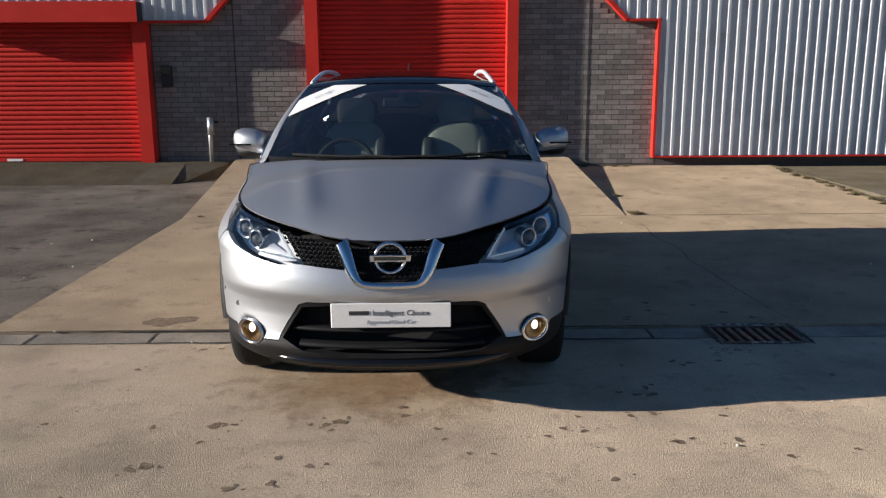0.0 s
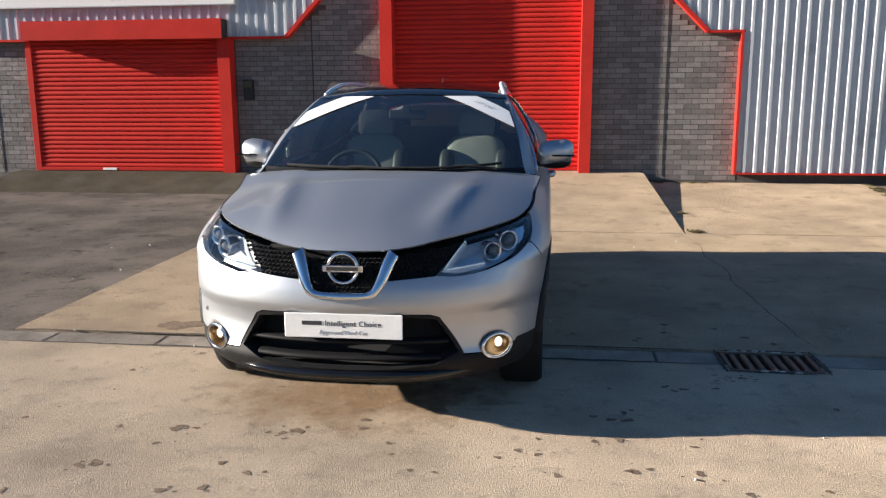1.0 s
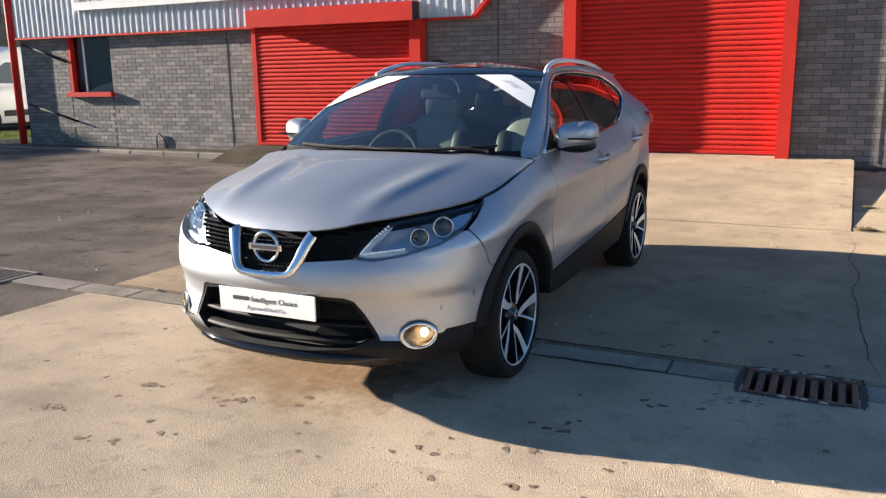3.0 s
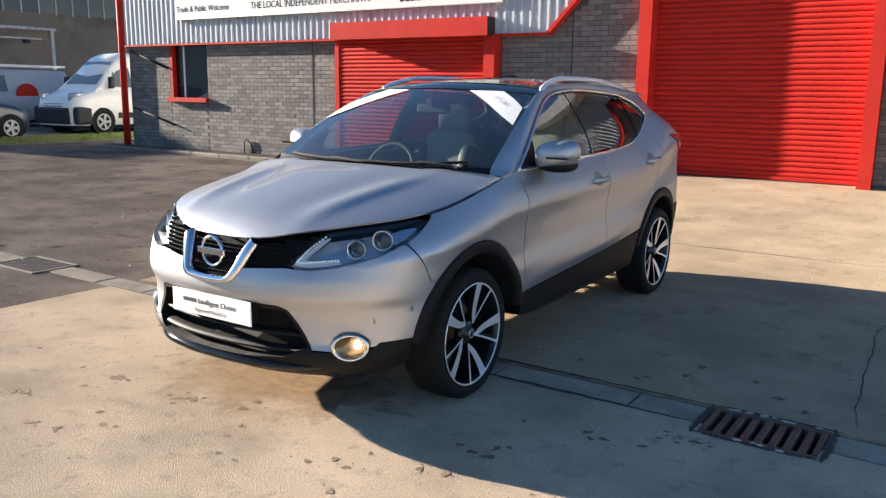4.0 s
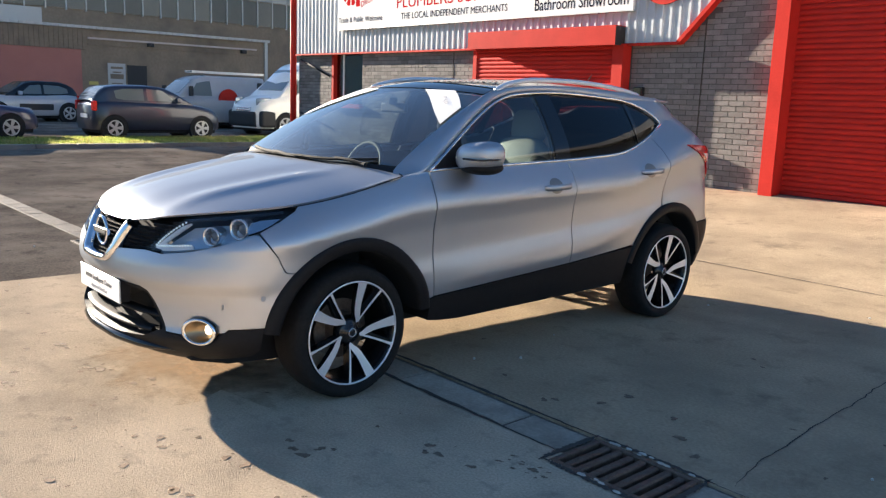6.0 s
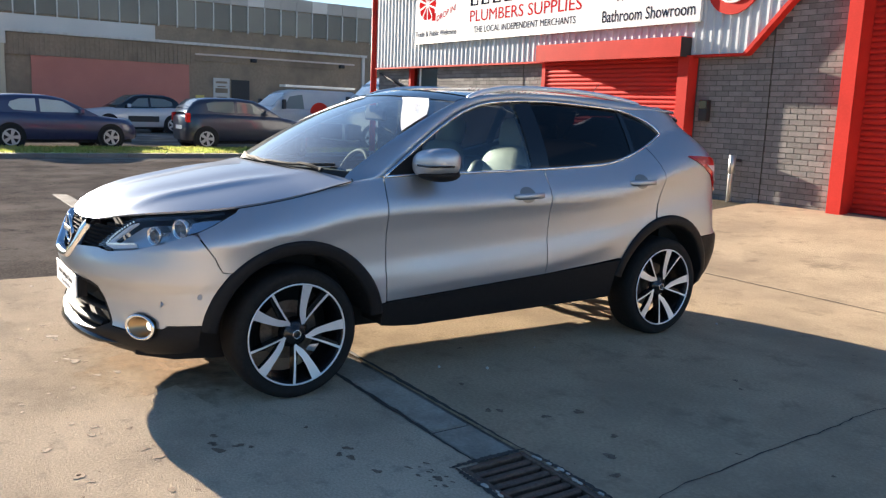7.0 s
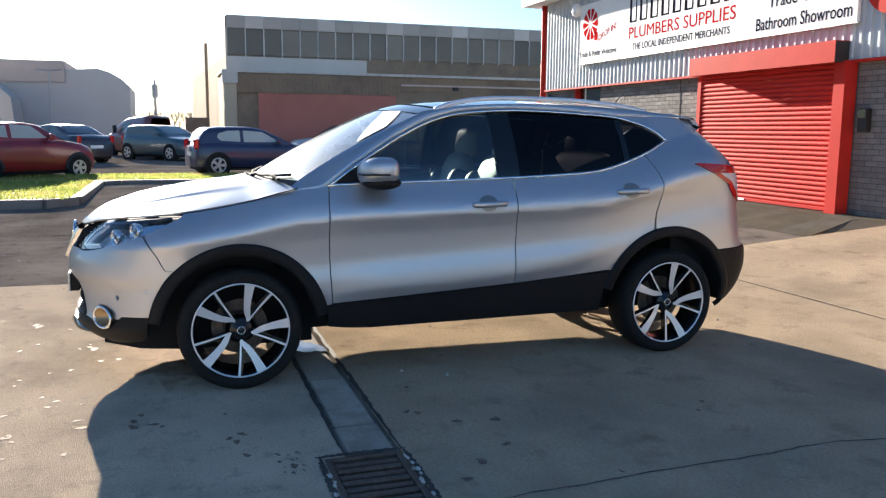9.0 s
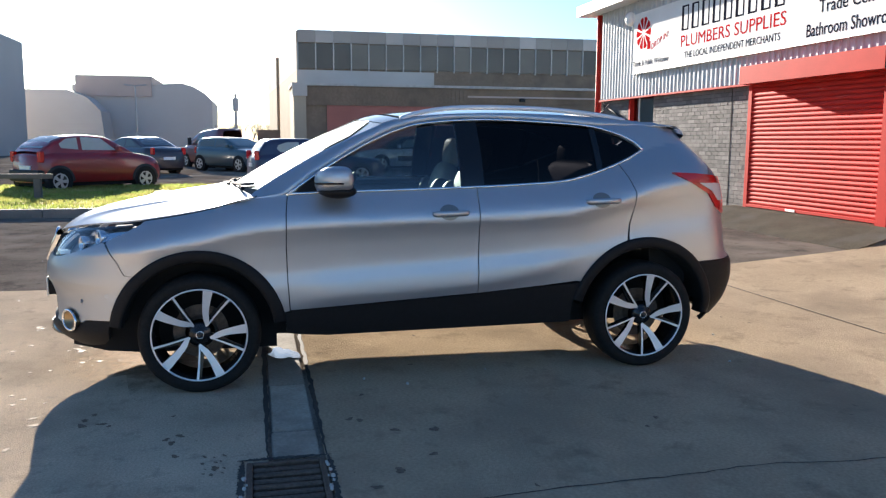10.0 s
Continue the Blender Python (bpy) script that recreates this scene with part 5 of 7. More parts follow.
def ribbon(b, pts, wid, z, rnd_):
    """A ragged flat streak along a line."""
    line = spline([(x_, y_, z) for x_, y_ in pts], 60)
    rows = []
    for k, p in enumerate(line):
        d = (line[min(k + 1, 60)] - line[max(k - 1, 0)]).normalized()
        n_ = Vector((-d.y, d.x, 0))
        j = n_ * rnd_.uniform(-0.005, 0.005)
        h = wid * rnd_.uniform(0.6, 1.1) * min(1, 0.2 + 4 * k / 60, 0.2 + 4 * (60 - k) / 60)
        rows.append([p + j + n_ * h, p + j - n_ * h])
    loft(b, rows)


rng = random.Random(11)
b = bmesh.new()
ribbon(b, [(2.30, 5.18), (2.25, 5.45), (2.235, 5.75), (2.21, 6.15), (2.2, 6.6), (2.17, 7.0), (2.22, 7.5), (2.15, 8.1), (2.2, 8.6), (2.12, 9.3)], 0.004, 0.0025, rng)
tagged(mesh_object("slab_crack", b, M["joint"]), "thin dark crack wandering across the slab", "crack", kind="structure")
b = bmesh.new()
for y in (4.872, 5.128):
    ribbon(b, [(EDGE_L, y), (-1, y), (0.5, y + 0.003), (1.66, y - 0.002)], 0.015, 0.003, rng)
    ribbon(b, [(2.25, y), (5, y), (9, y + 0.003), (13, y)], 0.008, 0.003, rng)
ribbon(b, [(EDGE_L, 9.342), (-1.5, 9.345), (0.5, 9.342), (2.17, 9.343)], 0.008, 0.004, rng)
ribbon(b, [(2.2, 9.343), (3.2, 9.345), (4.5, 9.341), (9, 9.344)], 0.008, 0.004, rng)
# crumbled dark rim round the grate
for pts in ([(1.66, 4.74), (1.655, 4.9), (1.66, 5.15)], [(2.21, 4.74), (2.215, 4.9), (2.21, 5.16)], [(1.66, 4.765), (1.9, 4.76), (2.22, 4.768)], [(1.66, 5.135), (1.9, 5.14), (2.25, 5.135)]):
    ribbon(b, pts, 0.016, 0.0034, rng)
tagged(mesh_object("slab_joint", b, M["joint"]), "dirt-filled joints between the concrete slabs", "joint", kind="structure")


def blob(b, cx, cy, r, z, rnd_, long=1.0, turn=0.0):
    """A flat ragged drop shape."""
    n_ = 20
    c_, s_ = math.cos(turn), math.sin(turn)
    ph = [rnd_.uniform(0, 6.28) for _ in range(4)]
    ring_ = []
    for k in range(n_):
        a = 2 * math.pi * k / n_
        q = r * (0.85 + 0.2 * math.sin(2 * a + ph[0]) + 0.14 * math.sin(3 * a + ph[1]) + 0.1 * math.sin(5 * a + ph[2]) + 0.07 * math.sin(8 * a + ph[3]))
        u, w = q * math.cos(a) * long, q * math.sin(a)
        ring_.append(b.verts.new((cx + c_ * u - s_ * w, cy + s_ * u + c_ * w, z)))
    b.faces.new(ring_)


b = bmesh.new()
rng = random.Random(8)
# the drips in the sun before the car, then those in its shade
for cx, cy, r in ((-0.2, 3.86, 0.034), (-0.19, 3.76, 0.03), (-0.49, 3.7, 0.045), (-0.55, 3.67, 0.03), (-0.62, 3.67, 0.018), (-0.52, 3.61, 0.018), (-1.06, 3.67, 0.045), (-0.97, 3.68, 0.024), (-1.08, 3.5, 0.02), (-1.24, 3.28, 0.04), (-1.3, 3.25, 0.03), (-1.34, 3.66, 0.022), (-1.85, 3.71, 0.022), (-2.05, 3.55, 0.016), (-0.71, 3.34, 0.024), (-0.57, 3.26, 0.024), (-0.86, 3.08, 0.035), (-0.7, 3.12, 0.03), (-0.5, 3.28, 0.016),
                  (0.53, 3.6, 0.026), (0.62, 3.57, 0.026), (0.7, 3.38, 0.026), (0.62, 3.73, 0.02), (1.01, 3.45, 0.036), (1.08, 3.48, 0.02), (0.98, 3.76, 0.03), (1.3, 3.72, 0.022), (1.28, 3.46, 0.03), (1.27, 3.4, 0.018), (1.44, 3.3, 0.024), (0.66, 3.12, 0.026), (1.75, 3.36, 0.02), (-0.04, 3.61, 0.024), (-0.01, 3.5, 0.016), (-1.67, 4.42, 0.026), (-1.4, 4.75, 0.03), (-1.3, 4.76, 0.02), (0.45, 3.52, 0.02), (0.87, 3.73, 0.026)):
    blob(b, cx, cy, r * 0.75, 0.0022, rng, rng.uniform(0.9, 1.3), rng.uniform(0, 3))
    for _ in range(2):
        blob(b, cx + rng.uniform(-0.09, 0.09), cy + rng.uniform(-0.05, 0.05), r * rng.uniform(0.12, 0.3), 0.0022, rng, 1.2, rng.uniform(0, 3))
for cx, cy, r in ((0.88, 4.02, 0.024), (0.96, 3.99, 0.026), (1.04, 3.99, 0.03), (1.07, 4.12, 0.016), (1.37, 4.44, 0.024), (1.32, 4.41, 0.02), (1.54, 4.47, 0.02), (1.72, 4.65, 0.022), (1.21, 5.28, 0.024), (1.44, 5.67, 0.03), (1.41, 5.48, 0.028), (1.24, 5.33, 0.022), (1.03, 4.08, 0.022), (1.28, 4.47, 0.022), (0.83, 5.39, 0.018), (1.75, 5.6, 0.026), (1.9, 5.42, 0.03), (2.05, 5.3, 0.026), (1.51, 6.81, 0.02)):
    blob(b, cx, cy, r * 0.85, 0.0022, rng, rng.uniform(1.0, 1.6), rng.uniform(0, 3))
for _ in range(150):
    cx, cy = rng.uniform(-2.7, 6.5), rng.choice((rng.uniform(0.8, 4.8), rng.uniform(2.4, 4.6), rng.uniform(5.2, 9.0)))
    blob(b, cx, cy, rng.choice((0.004, 0.005, 0.007, 0.01, 0.014)), 0.0022 + 0.0001 * rng.random(), rng, rng.uniform(1, 2.0), rng.uniform(0, 3))
for i in range(4):      # a tyre's print beside the grate
    for j in range(3):
        blob(b, 1.58 + i * 0.065 + rng.uniform(-0.01, 0.01), 4.6 + j * 0.04 + rng.uniform(-0.01, 0.01), rng.uniform(0.005, 0.011), 0.0022, rng, 1.8, 0.5)
blob(b, -1.79, 5.33, 0.12, 0.0022, rng, 1.5, 0)
blob(b, -1.3, 5.5, 0.06, 0.0022, rng, 1.6, 0.3)
tagged(mesh_object("oil_spots", b, M["stain"]), "scatter of small dark oil and water spots on concrete", "oil spots", kind="stuff")
# a brown soaked-in stain before the bumper, dying out raggedly
soak = material("soaked_stain", (0.3, 0.2, 0.115), 0.85, vary=0.3, scale=14, spec=0.03)
sn, sl_ = soak.node_tree.nodes, soak.node_tree.links
tex, geo_ = sn.new("ShaderNodeTexNoise"), sn.new("ShaderNodeNewGeometry")
tex.inputs["Scale"].default_value, tex.inputs["Detail"].default_value, tex.inputs["Roughness"].default_value = 5.0, 8, 0.7
dist, ramp = sn.new("ShaderNodeVectorMath"), sn.new("ShaderNodeMapRange")
flat_ = sn.new("ShaderNodeVectorMath")
dist.operation, flat_.operation = "LENGTH", "MULTIPLY_ADD"
flat_.inputs[1].default_value, flat_.inputs[2].default_value = (1.25, 2.2, 0), (0.35, -9.15, 0)
sl_.new(geo_.outputs["Position"], tex.inputs["Vector"])
sl_.new(geo_.outputs["Position"], flat_.inputs[0])
sl_.new(flat_.outputs[0], dist.inputs[0])
mix_ = sn.new("ShaderNodeMath")
mix_.operation = "SUBTRACT"
sl_.new(tex.outputs["Fac"], mix_.inputs[0])
half_ = sn.new("ShaderNodeMath")
half_.operation = "MULTIPLY"
half_.inputs[1].default_value = 0.42
sl_.new(dist.outputs["Value"], half_.inputs[0])
sl_.new(half_.outputs[0], mix_.inputs[1])
ramp.inputs["From Min"].default_value, ramp.inputs["From Max"].default_value, ramp.inputs["To Max"].default_value = 0.06, 0.42, 0.6
sl_.new(mix_.outputs[0], ramp.inputs["Value"])
sl_.new(ramp.outputs[0], sn["Principled BSDF"].inputs["Alpha"])
b = bmesh.new()
blob(b, -0.28, 4.16, 0.75, 0.0016, random.Random(2), 1.5, 0.0)
tagged(mesh_object("soaked_stain", b, soak), "brown soaked-in oil stain on the concrete", "oil stain", kind="stuff")
b = bmesh.new()
for _ in range(70):
    cx, cy = rng.uniform(-6, 6), rng.uniform(0.8, 9)
    s_ = rng.uniform(0.004, 0.011)
    bmesh.ops.create_icosphere(b, subdivisions=1, radius=s_, matrix=pose(cx, cy, (s_ * 0.5 if cx > EDGE_L else 0.0)))
tagged(mesh_object("grit_scatter", b, material("grit", (0.55, 0.52, 0.46), 0.8, vary=0.2)), "pale loose chips of grit on the ground", "grit", kind="stuff")

# pale crumbs of broken mortar along the grate
b = bmesh.new()
for _ in range(16):
    s_ = rng.uniform(0.006, 0.016)
    bmesh.ops.create_icosphere(b, subdivisions=1, radius=s_, matrix=pose(rng.uniform(1.72, 2.15), rng.choice((4.772, 5.128)) + rng.uniform(-0.012, 0.012), 0.004) @ Matrix.Diagonal((1.7, 0.8, 0.4, 1)))
tagged(mesh_object("mortar_crumbs", b, M["kerb_pale"]), "pale crumbs of broken mortar along the grate", "debris", kind="stuff")
# wet patch on the channel behind the front wheel
b = bmesh.new()
blob(b, -0.16, 5.0, 0.09, 0.003, rng, 2.2, 0.1)
tagged(mesh_object("wet_patch", b, M["wet"]), "small gleaming wet patch on the channel stones", "puddle", kind="structure")

# foot of the shed
b = bmesh.new()
prism(b, [(12.45, -0.05), (13.62, -0.05), (13.62, 0.232), (13.3, 0.225), (12.5, 0.0)], -8.5, -3.28, "x")
for v in b.verts:
    if v.co.x > -4 and v.co.y < 13.4:
        v.co.x -= 0.7
tagged(mesh_object("ramp_small", b, M["mossy"]), "dark mossy tarmac ramp below the small shutter", "ramp", kind="structure")
path = thing("pavement_path", label="narrow kerbed path along the brick wall", category="path", kind="structure")
part("paving", boxed(-15.6, -8.5, 13.2, WALL + 0.01, -0.05, 0.1), M["mossy"], path)
x = -15.6
while x < -8.6:
    part("kerb_stone", boxed(x + 0.004, x + 0.9, 13.08, 13.195, -0.05, 0.105 + 0.006 * math.sin(x * 7), 0.012), M["kerb"], path)
    x += 0.905
edge = thing("kerb_edging", label="low concrete edging with weeds along the path", category="kerb", kind="structure")
y = 9.4
while y < 13.4:
    b = boxed(-0.06, 0.06, 0.002, 0.908, -0.06, 0.03, 0.012)
    k_ = part("edging_stone", b, M["kerb_mossy"], edge)
    k_.location = (5.55 + 0.02 * math.sin(y * 3), y, side_z(0, y) - 0.01)
    y += 0.91
b = prism(bmesh.new(), [(5.62, 9.45), (13, 9.45), (13, 13.66), (5.66, 13.66)], -0.05, 0.075)
tagged(mesh_object("ground_side", b, M["mossy"]), "rough mossy ground beside the ribbed cladding", "ground", kind="structure")

# weeds along the joints and edging
weed_green = material("weed", (0.11, 0.1, 0.04), 0.9, vary=0.4, scale=30, stain=(0.14, 0.1, 0.06), stain_at=(0.45, 0.6), stain_scale=12)


def weed(x, y, z, size, seed):
    r_ = random.Random(seed)
    b = bmesh.new()
    root_ = b.verts.new((0, 0, 0))
    for _ in range(46):
        a, d, h = r_.uniform(0, 6.28), size * r_.uniform(0.0, 1.0), size * r_.uniform(0.25, 0.8)
        bx, by, lean = d * 1.6 * math.cos(a), d * 0.8 * math.sin(a), size * 0.6
        tip_ = (bx + r_.uniform(-lean, lean), by + r_.uniform(-lean, lean), h)
        w_ = 0.006 + 0.004 * r_.random()
        mid_ = ((bx + tip_[0]) / 2, (by + tip_[1]) / 2, h * 0.62)
        vs_ = [b.verts.new(c_) for c_ in ((mid_[0] + w_, mid_[1], mid_[2]), tip_, (mid_[0] - w_, mid_[1] + w_ / 2, mid_[2]))]
        b.faces.new([root_, *vs_])
    t = mesh_object("weed_tuft", b, weed_green)
    t.location = (x, y, z)
    tagged(t, "small ragged weed tuft in a concrete joint", "weed", group="weeds in the yard joints")


for i, (x, y, size) in enumerate(((5.45, 9.9, 0.09), (5.5, 10.2, 0.12), (5.47, 10.9, 0.1), (5.5, 11.6, 0.11), (5.46, 12.7, 0.12), (5.5, 13.0, 0.1), (2.45, 13.52, 0.09), (2.36, 10.6, 0.09), (2.27, 9.38, 0.11), (2.33, 9.4, 0.07), (5.42, 12.3, 0.12), (5.46, 12.0, 0.1), (5.47, 11.3, 0.08), (5.44, 10.56, 0.13), (5.4, 9.55, 0.1), (2.95, 13.52, 0.1), (2.75, 13.55, 0.07), (3.15, 13.54, 0.08), (-3.2, 13.5, 0.07), (-2.7, 9.42, 0.05))):
    weed(x, y, side_z(x, y) if x > 2.2 and y > 9.35 else 0.0, size * 0.6, 40 + i)

# bent pipe low on the brick wall
bent = tagged(mesh_object("bent_pipe", tube(bmesh.new(), spline([(-10.86, 13.625, 0.1), (-10.86, 13.625, 0.3), (-10.8, 13.625, 0.4), (-10.68, 13.63, 0.32), (-10.62, 13.64, 0.12)], 20), 0.014, 8), M["dark"], smooth=True), "thin dark bent pipe against the brick wall", "pipe")

# dark tubes drawn for two slanting shadows cast on the wall beside the window
for x0, z0, x1, z1 in ((-14.6, 2.32, -13.28, 1.91), (-14.6, 1.0, -13.1, 0.63)):
    tagged(mesh_object("wall_pipe", tube(bmesh.new(), [(x0, 13.61, z0), ((x0 + x1) / 2, 13.61, (z0 + z1) / 2), (x1, 13.61, z1)], 0.022, 8), M["black_void"], smooth=True), "slanting cast shadow on the brick wall drawn as a dark tube", "pipe", group="sloping wall pipes")

# downpipe, stub pipe, meter box, lamp
pole = tagged(mesh_object("downpipe", tube(bmesh.new(), [(-14.9, 13.58, 0.05), (-14.9, 13.58, 4.62)], 0.08, 14), M["red"], smooth=True), "red-painted round corner column under the eaves", "column")
stub = thing("vent_pipe", (-3.62, 13.52, 0.16), label="grey metal vent pipe standing by the brick wall", category="pipe")
part("pipe", tube(bmesh.new(), [(0, 0, 0), (0, 0, 0.45), (0.012, 0, 0.76)], 0.034, 10), M["galv"], stub, smooth=True)
part("sleeve", tube(bmesh.new(), [(0.01, 0, 0.5), (0.012, 0, 0.78)], 0.052, 12), M["galv"], stub, smooth=True)
part("bracket", tube(bmesh.new(), [(0.01, 0, 0.7), (0.1, 0.1, 0.7)], 0.02, 8), M["dark"], stub)
meter = thing("meter_box", (-4.28, WALL, 1.6), label="small black box fixed to the brick wall", category="wall box")
part("case", boxed(-0.08, 0.08, -0.1, 0.0, -0.17, 0.16, 0.012, 2), M["dark"], meter)
part("lid", boxed(-0.07, 0.07, -0.112, -0.1, 0.02, 0.15, 0.005), M["gloss_black"], meter)
lamp_ = thing("security_lamp", (-12.83, CLAD - 0.14, 4.22), label="round pale security lamp on the cladding", category="lamp")
b = bmesh.new()
bmesh.ops.create_uvsphere(b, u_segments=18, v_segments=12, radius=0.16)
for v in b.verts:
    v.co.y *= 0.7
part("globe", b, M["white"], lamp_, smooth=True)
part("mount", boxed(-0.06, 0.06, 0.06, 0.16, -0.08, 0.08, 0.01), M["dark"], lamp_)

# the shop sign
board = thing("shop_sign", (0, CLAD - 0.075, 0), label="long white shop sign with red and black words", category="sign")
part("panel", boxed(-12.7, -4.4, -0.03, 0.03, 2.965, 4.3, 0.004), material("sign_white", (0.8, 0.79, 0.77), 0.7, vary=0.05, scale=2, spec=0.05), board)
part("rim", boxed(-12.72, -4.38, -0.034, 0.028, 2.95, 2.965), M["galv"], board)
black_ink, red_ink = material("sign_black", (0.02, 0.02, 0.03), 0.8, vary=0, spec=0.0), material("sign_red", (0.5, 0.02, 0.02), 0.8, vary=0, spec=0.0)


def fitted(text, x0, x1, z0, height, mat, bold=0.004):
    """A line of words drawn to a width and a capital height."""
    o = lettering("wording", text, (0, 0, 0), height / 0.7, mat, board, (90, 0, 0), bold, depth=0.0008)
    xs = [v.co.x for v in o.data.vertices]
    k = (x1 - x0) / (max(xs) - min(xs))
    lo = min(xs)
    for v in o.data.vertices:
        v.co.x = x0 + (v.co.x - lo) * k
        v.co.y -= 0.0318
        v.co.z += z0
    return o


def letters(o, mat):
    """One mesh a letter."""
    b = bmesh.new()
    b.from_mesh(o.data)
    todo = set(b.verts)
    while todo:
        patch, edge_ = set(), [todo.pop()]
        while edge_:
            v = edge_.pop()
            patch.add(v)
            for e in v.link_edges:
                w_ = e.other_vert(v)
                if w_ in todo:
                    todo.discard(w_)
                    edge_.append(w_)
        order = sorted(patch, key=lambda v: v.index)
        at_ = {v: i for i, v in enumerate(order)}
        faces_ = [[at_[v] for v in f.verts] for f in b.faces if f.verts[0] in patch]
        me = bpy.data.meshes.new("letter")
        me.from_pydata([tuple(v.co) for v in order], [], faces_)
        me.materials.append(mat)
        new("letter", me).parent = board
    b.free()
    bpy.data.objects.remove(o)


letters(fitted("PLUMBERS SUPPLIES", -10.5, -7.06, 3.335, 0.235, red_ink, 0.0), red_ink)
letters(fitted("THE LOCAL INDEPENDENT MERCHANTS", -10.35, -7.2, 3.1, 0.13, black_ink, 0.0), black_ink)
letters(fitted("Trade & Public Welcome", -12.68, -11.0, 3.115, 0.12, black_ink, 0.0), black_ink)
letters(fitted("Trade Centre", -6.25, -4.75, 3.4, 0.2, black_ink, 0.001), black_ink)
letters(fitted("Bathroom Showroom", -6.52, -4.5, 3.06, 0.2, black_ink, 0.001), black_ink)
o = fitted("DROP IN!", -11.8, -11.05, 3.42, 0.13, red_ink, 0.0)
for v in o.data.vertices:
    v.co.z += (v.co.x + 11.8) * 0.28
letters(o, red_ink)
# the firm's own name as plain blocks
for k in range(9):
    x0 = -10.5 + k * 0.388
    for a0, a1, b0, b1 in ((0.0, 0.08, 0.0, 0.5), (0.23, 0.27, 0.0, 0.5), (0.08, 0.23, 0.47, 0.5), (0.08, 0.23, 0.0, 0.03)):
        part("name_block", boxed(x0 + a0, x0 + a1, -0.0322, -0.0308, 3.66 + b0, 3.66 + b1), black_ink, board)
for k in range(10):
    a = 2 * math.pi * k / 10
    b = bmesh.new()
    prism(b, [(-12.2 + 0.06 * math.cos(a), 3.83 + 0.06 * math.sin(a)), (-12.2 + 0.34 * math.cos(a - 0.24), 3.83 + 0.34 * math.sin(a - 0.24)), (-12.2 + 0.36 * math.cos(a), 3.83 + 0.36 * math.sin(a)), (-12.2 + 0.34 * math.cos(a + 0.24), 3.83 + 0.34 * math.sin(a + 0.24))], -0.0322, -0.0308, "y")
    part("emblem_petal", b, red_ink, board)
part("emblem_stalk", boxed(-12.0, -11.85, -0.0322, -0.0308, 3.45, 3.62), red_ink, board)
disc_ = thing("round_sign", (-3.86, CLAD - 0.06, 3.5), label="plain red round sign on the cladding", category="sign")
part("panel", disc(bmesh.new(), (0, 0, 0), 0.48, "y", 40, 0.03), M["red"], disc_)
part("ring_line", ring(bmesh.new(), (0, -0.003, 0), 0.3, 0.02, "y", 36, 6), M["white"], disc_)

# ---- grass verge ----
verge = thing("grass_verge", label="kerbed verge of short patchy grass", category="verge", kind="structure")
gb = bmesh.new()
prism(gb, [(-10.35, -25), (-10.45, 2.1), (-10.9, 2.55), (-15.4, 2.6), (-15.75, 3.0), (-15.9, 12.0), (-16.0, 40), (-18.6, 40), (-18.5, 3.0), (-18.4, -2), (-18, -25)], -0.05, 0.16)
part("turf", gb, M["grass"], verge)


def kerb_run(a, c_, verge_):
    a, c_ = Vector((*a, 0)), Vector((*c_, 0))
    d = c_ - a
    n_ = max(1, round(d.length / 0.9))
    for k in range(n_):
        o = part("kerb_stone", boxed(0.004, d.length / n_ - 0.004, -0.065, 0.065, -0.1, 0.17, 0.012), M["kerb"], verge_)
        o.matrix_basis = Matrix.Translation(a + d * k / n_) @ pose(0, 0, 0, 0, 0, math.degrees(math.atan2(d.y, d.x)))


kerb_run((-10.3, -8), (-10.4, 2.1), verge)
kerb_run((-10.4, 2.12), (-10.85, 2.6), verge)
kerb_run((-10.9, 2.62), (-15.4, 2.66), verge)
kerb_run((-15.4, 2.7), (-15.75, 3.05), verge)
kerb_run((-15.7, 3.1), (-15.95, 20), verge)
blade_mat = material("grass_blade", (0.26, 0.31, 0.07), 0.7, vary=0.35, scale=1.4, fine=25, island=0.3, stain=(0.4, 0.33, 0.12), stain_at=(0.45, 0.7), stain_scale=0.9, spec=0.2)
bn, bl_ = blade_mat.node_tree.nodes, blade_mat.node_tree.links
thin = bn.new("ShaderNodeBsdfTranslucent")
both = bn.new("ShaderNodeMixShader")
both.inputs[0].default_value = 0.5
bl_.new(bn["Principled BSDF"].inputs["Base Color"].links[0].from_socket, thin.inputs["Color"])
bl_.new(bn["Principled BSDF"].outputs[0], both.inputs[1])
bl_.new(thin.outputs[0], both.inputs[2])
bl_.new(both.outputs[0], bn["Material Output"].inputs[0])
rng = random.Random(3)
verts, faces = [], []
for _ in range(52000):
    if rng.random() < 0.42:
        x, y = rng.uniform(-15.6, -10.5), rng.uniform(-6, 2.5)
    else:
        x, y = rng.uniform(-18.4, -16.0), rng.uniform(-6, 19)
    h, a, w = rng.uniform(0.025, 0.075), rng.uniform(0, 6.28), rng.uniform(0.008, 0.016)
    i = len(verts)
    verts += [(x + w * math.cos(a), y + w * math.sin(a), 0.155), (x - w * math.cos(a), y - w * math.sin(a), 0.155), (x + rng.uniform(-0.04, 0.04), y + rng.uniform(-0.04, 0.04), 0.16 + h)]
    faces.append((i, i + 1, i + 2))
me = bpy.data.meshes.new("grass_tufts")
me.from_pydata(verts, [], faces)
me.materials.append(blade_mat)
tagged(new("grass_tufts", me), "short uneven blades of verge grass", "grass", kind="stuff")

# ---- across the road ----
FAR = 0.075
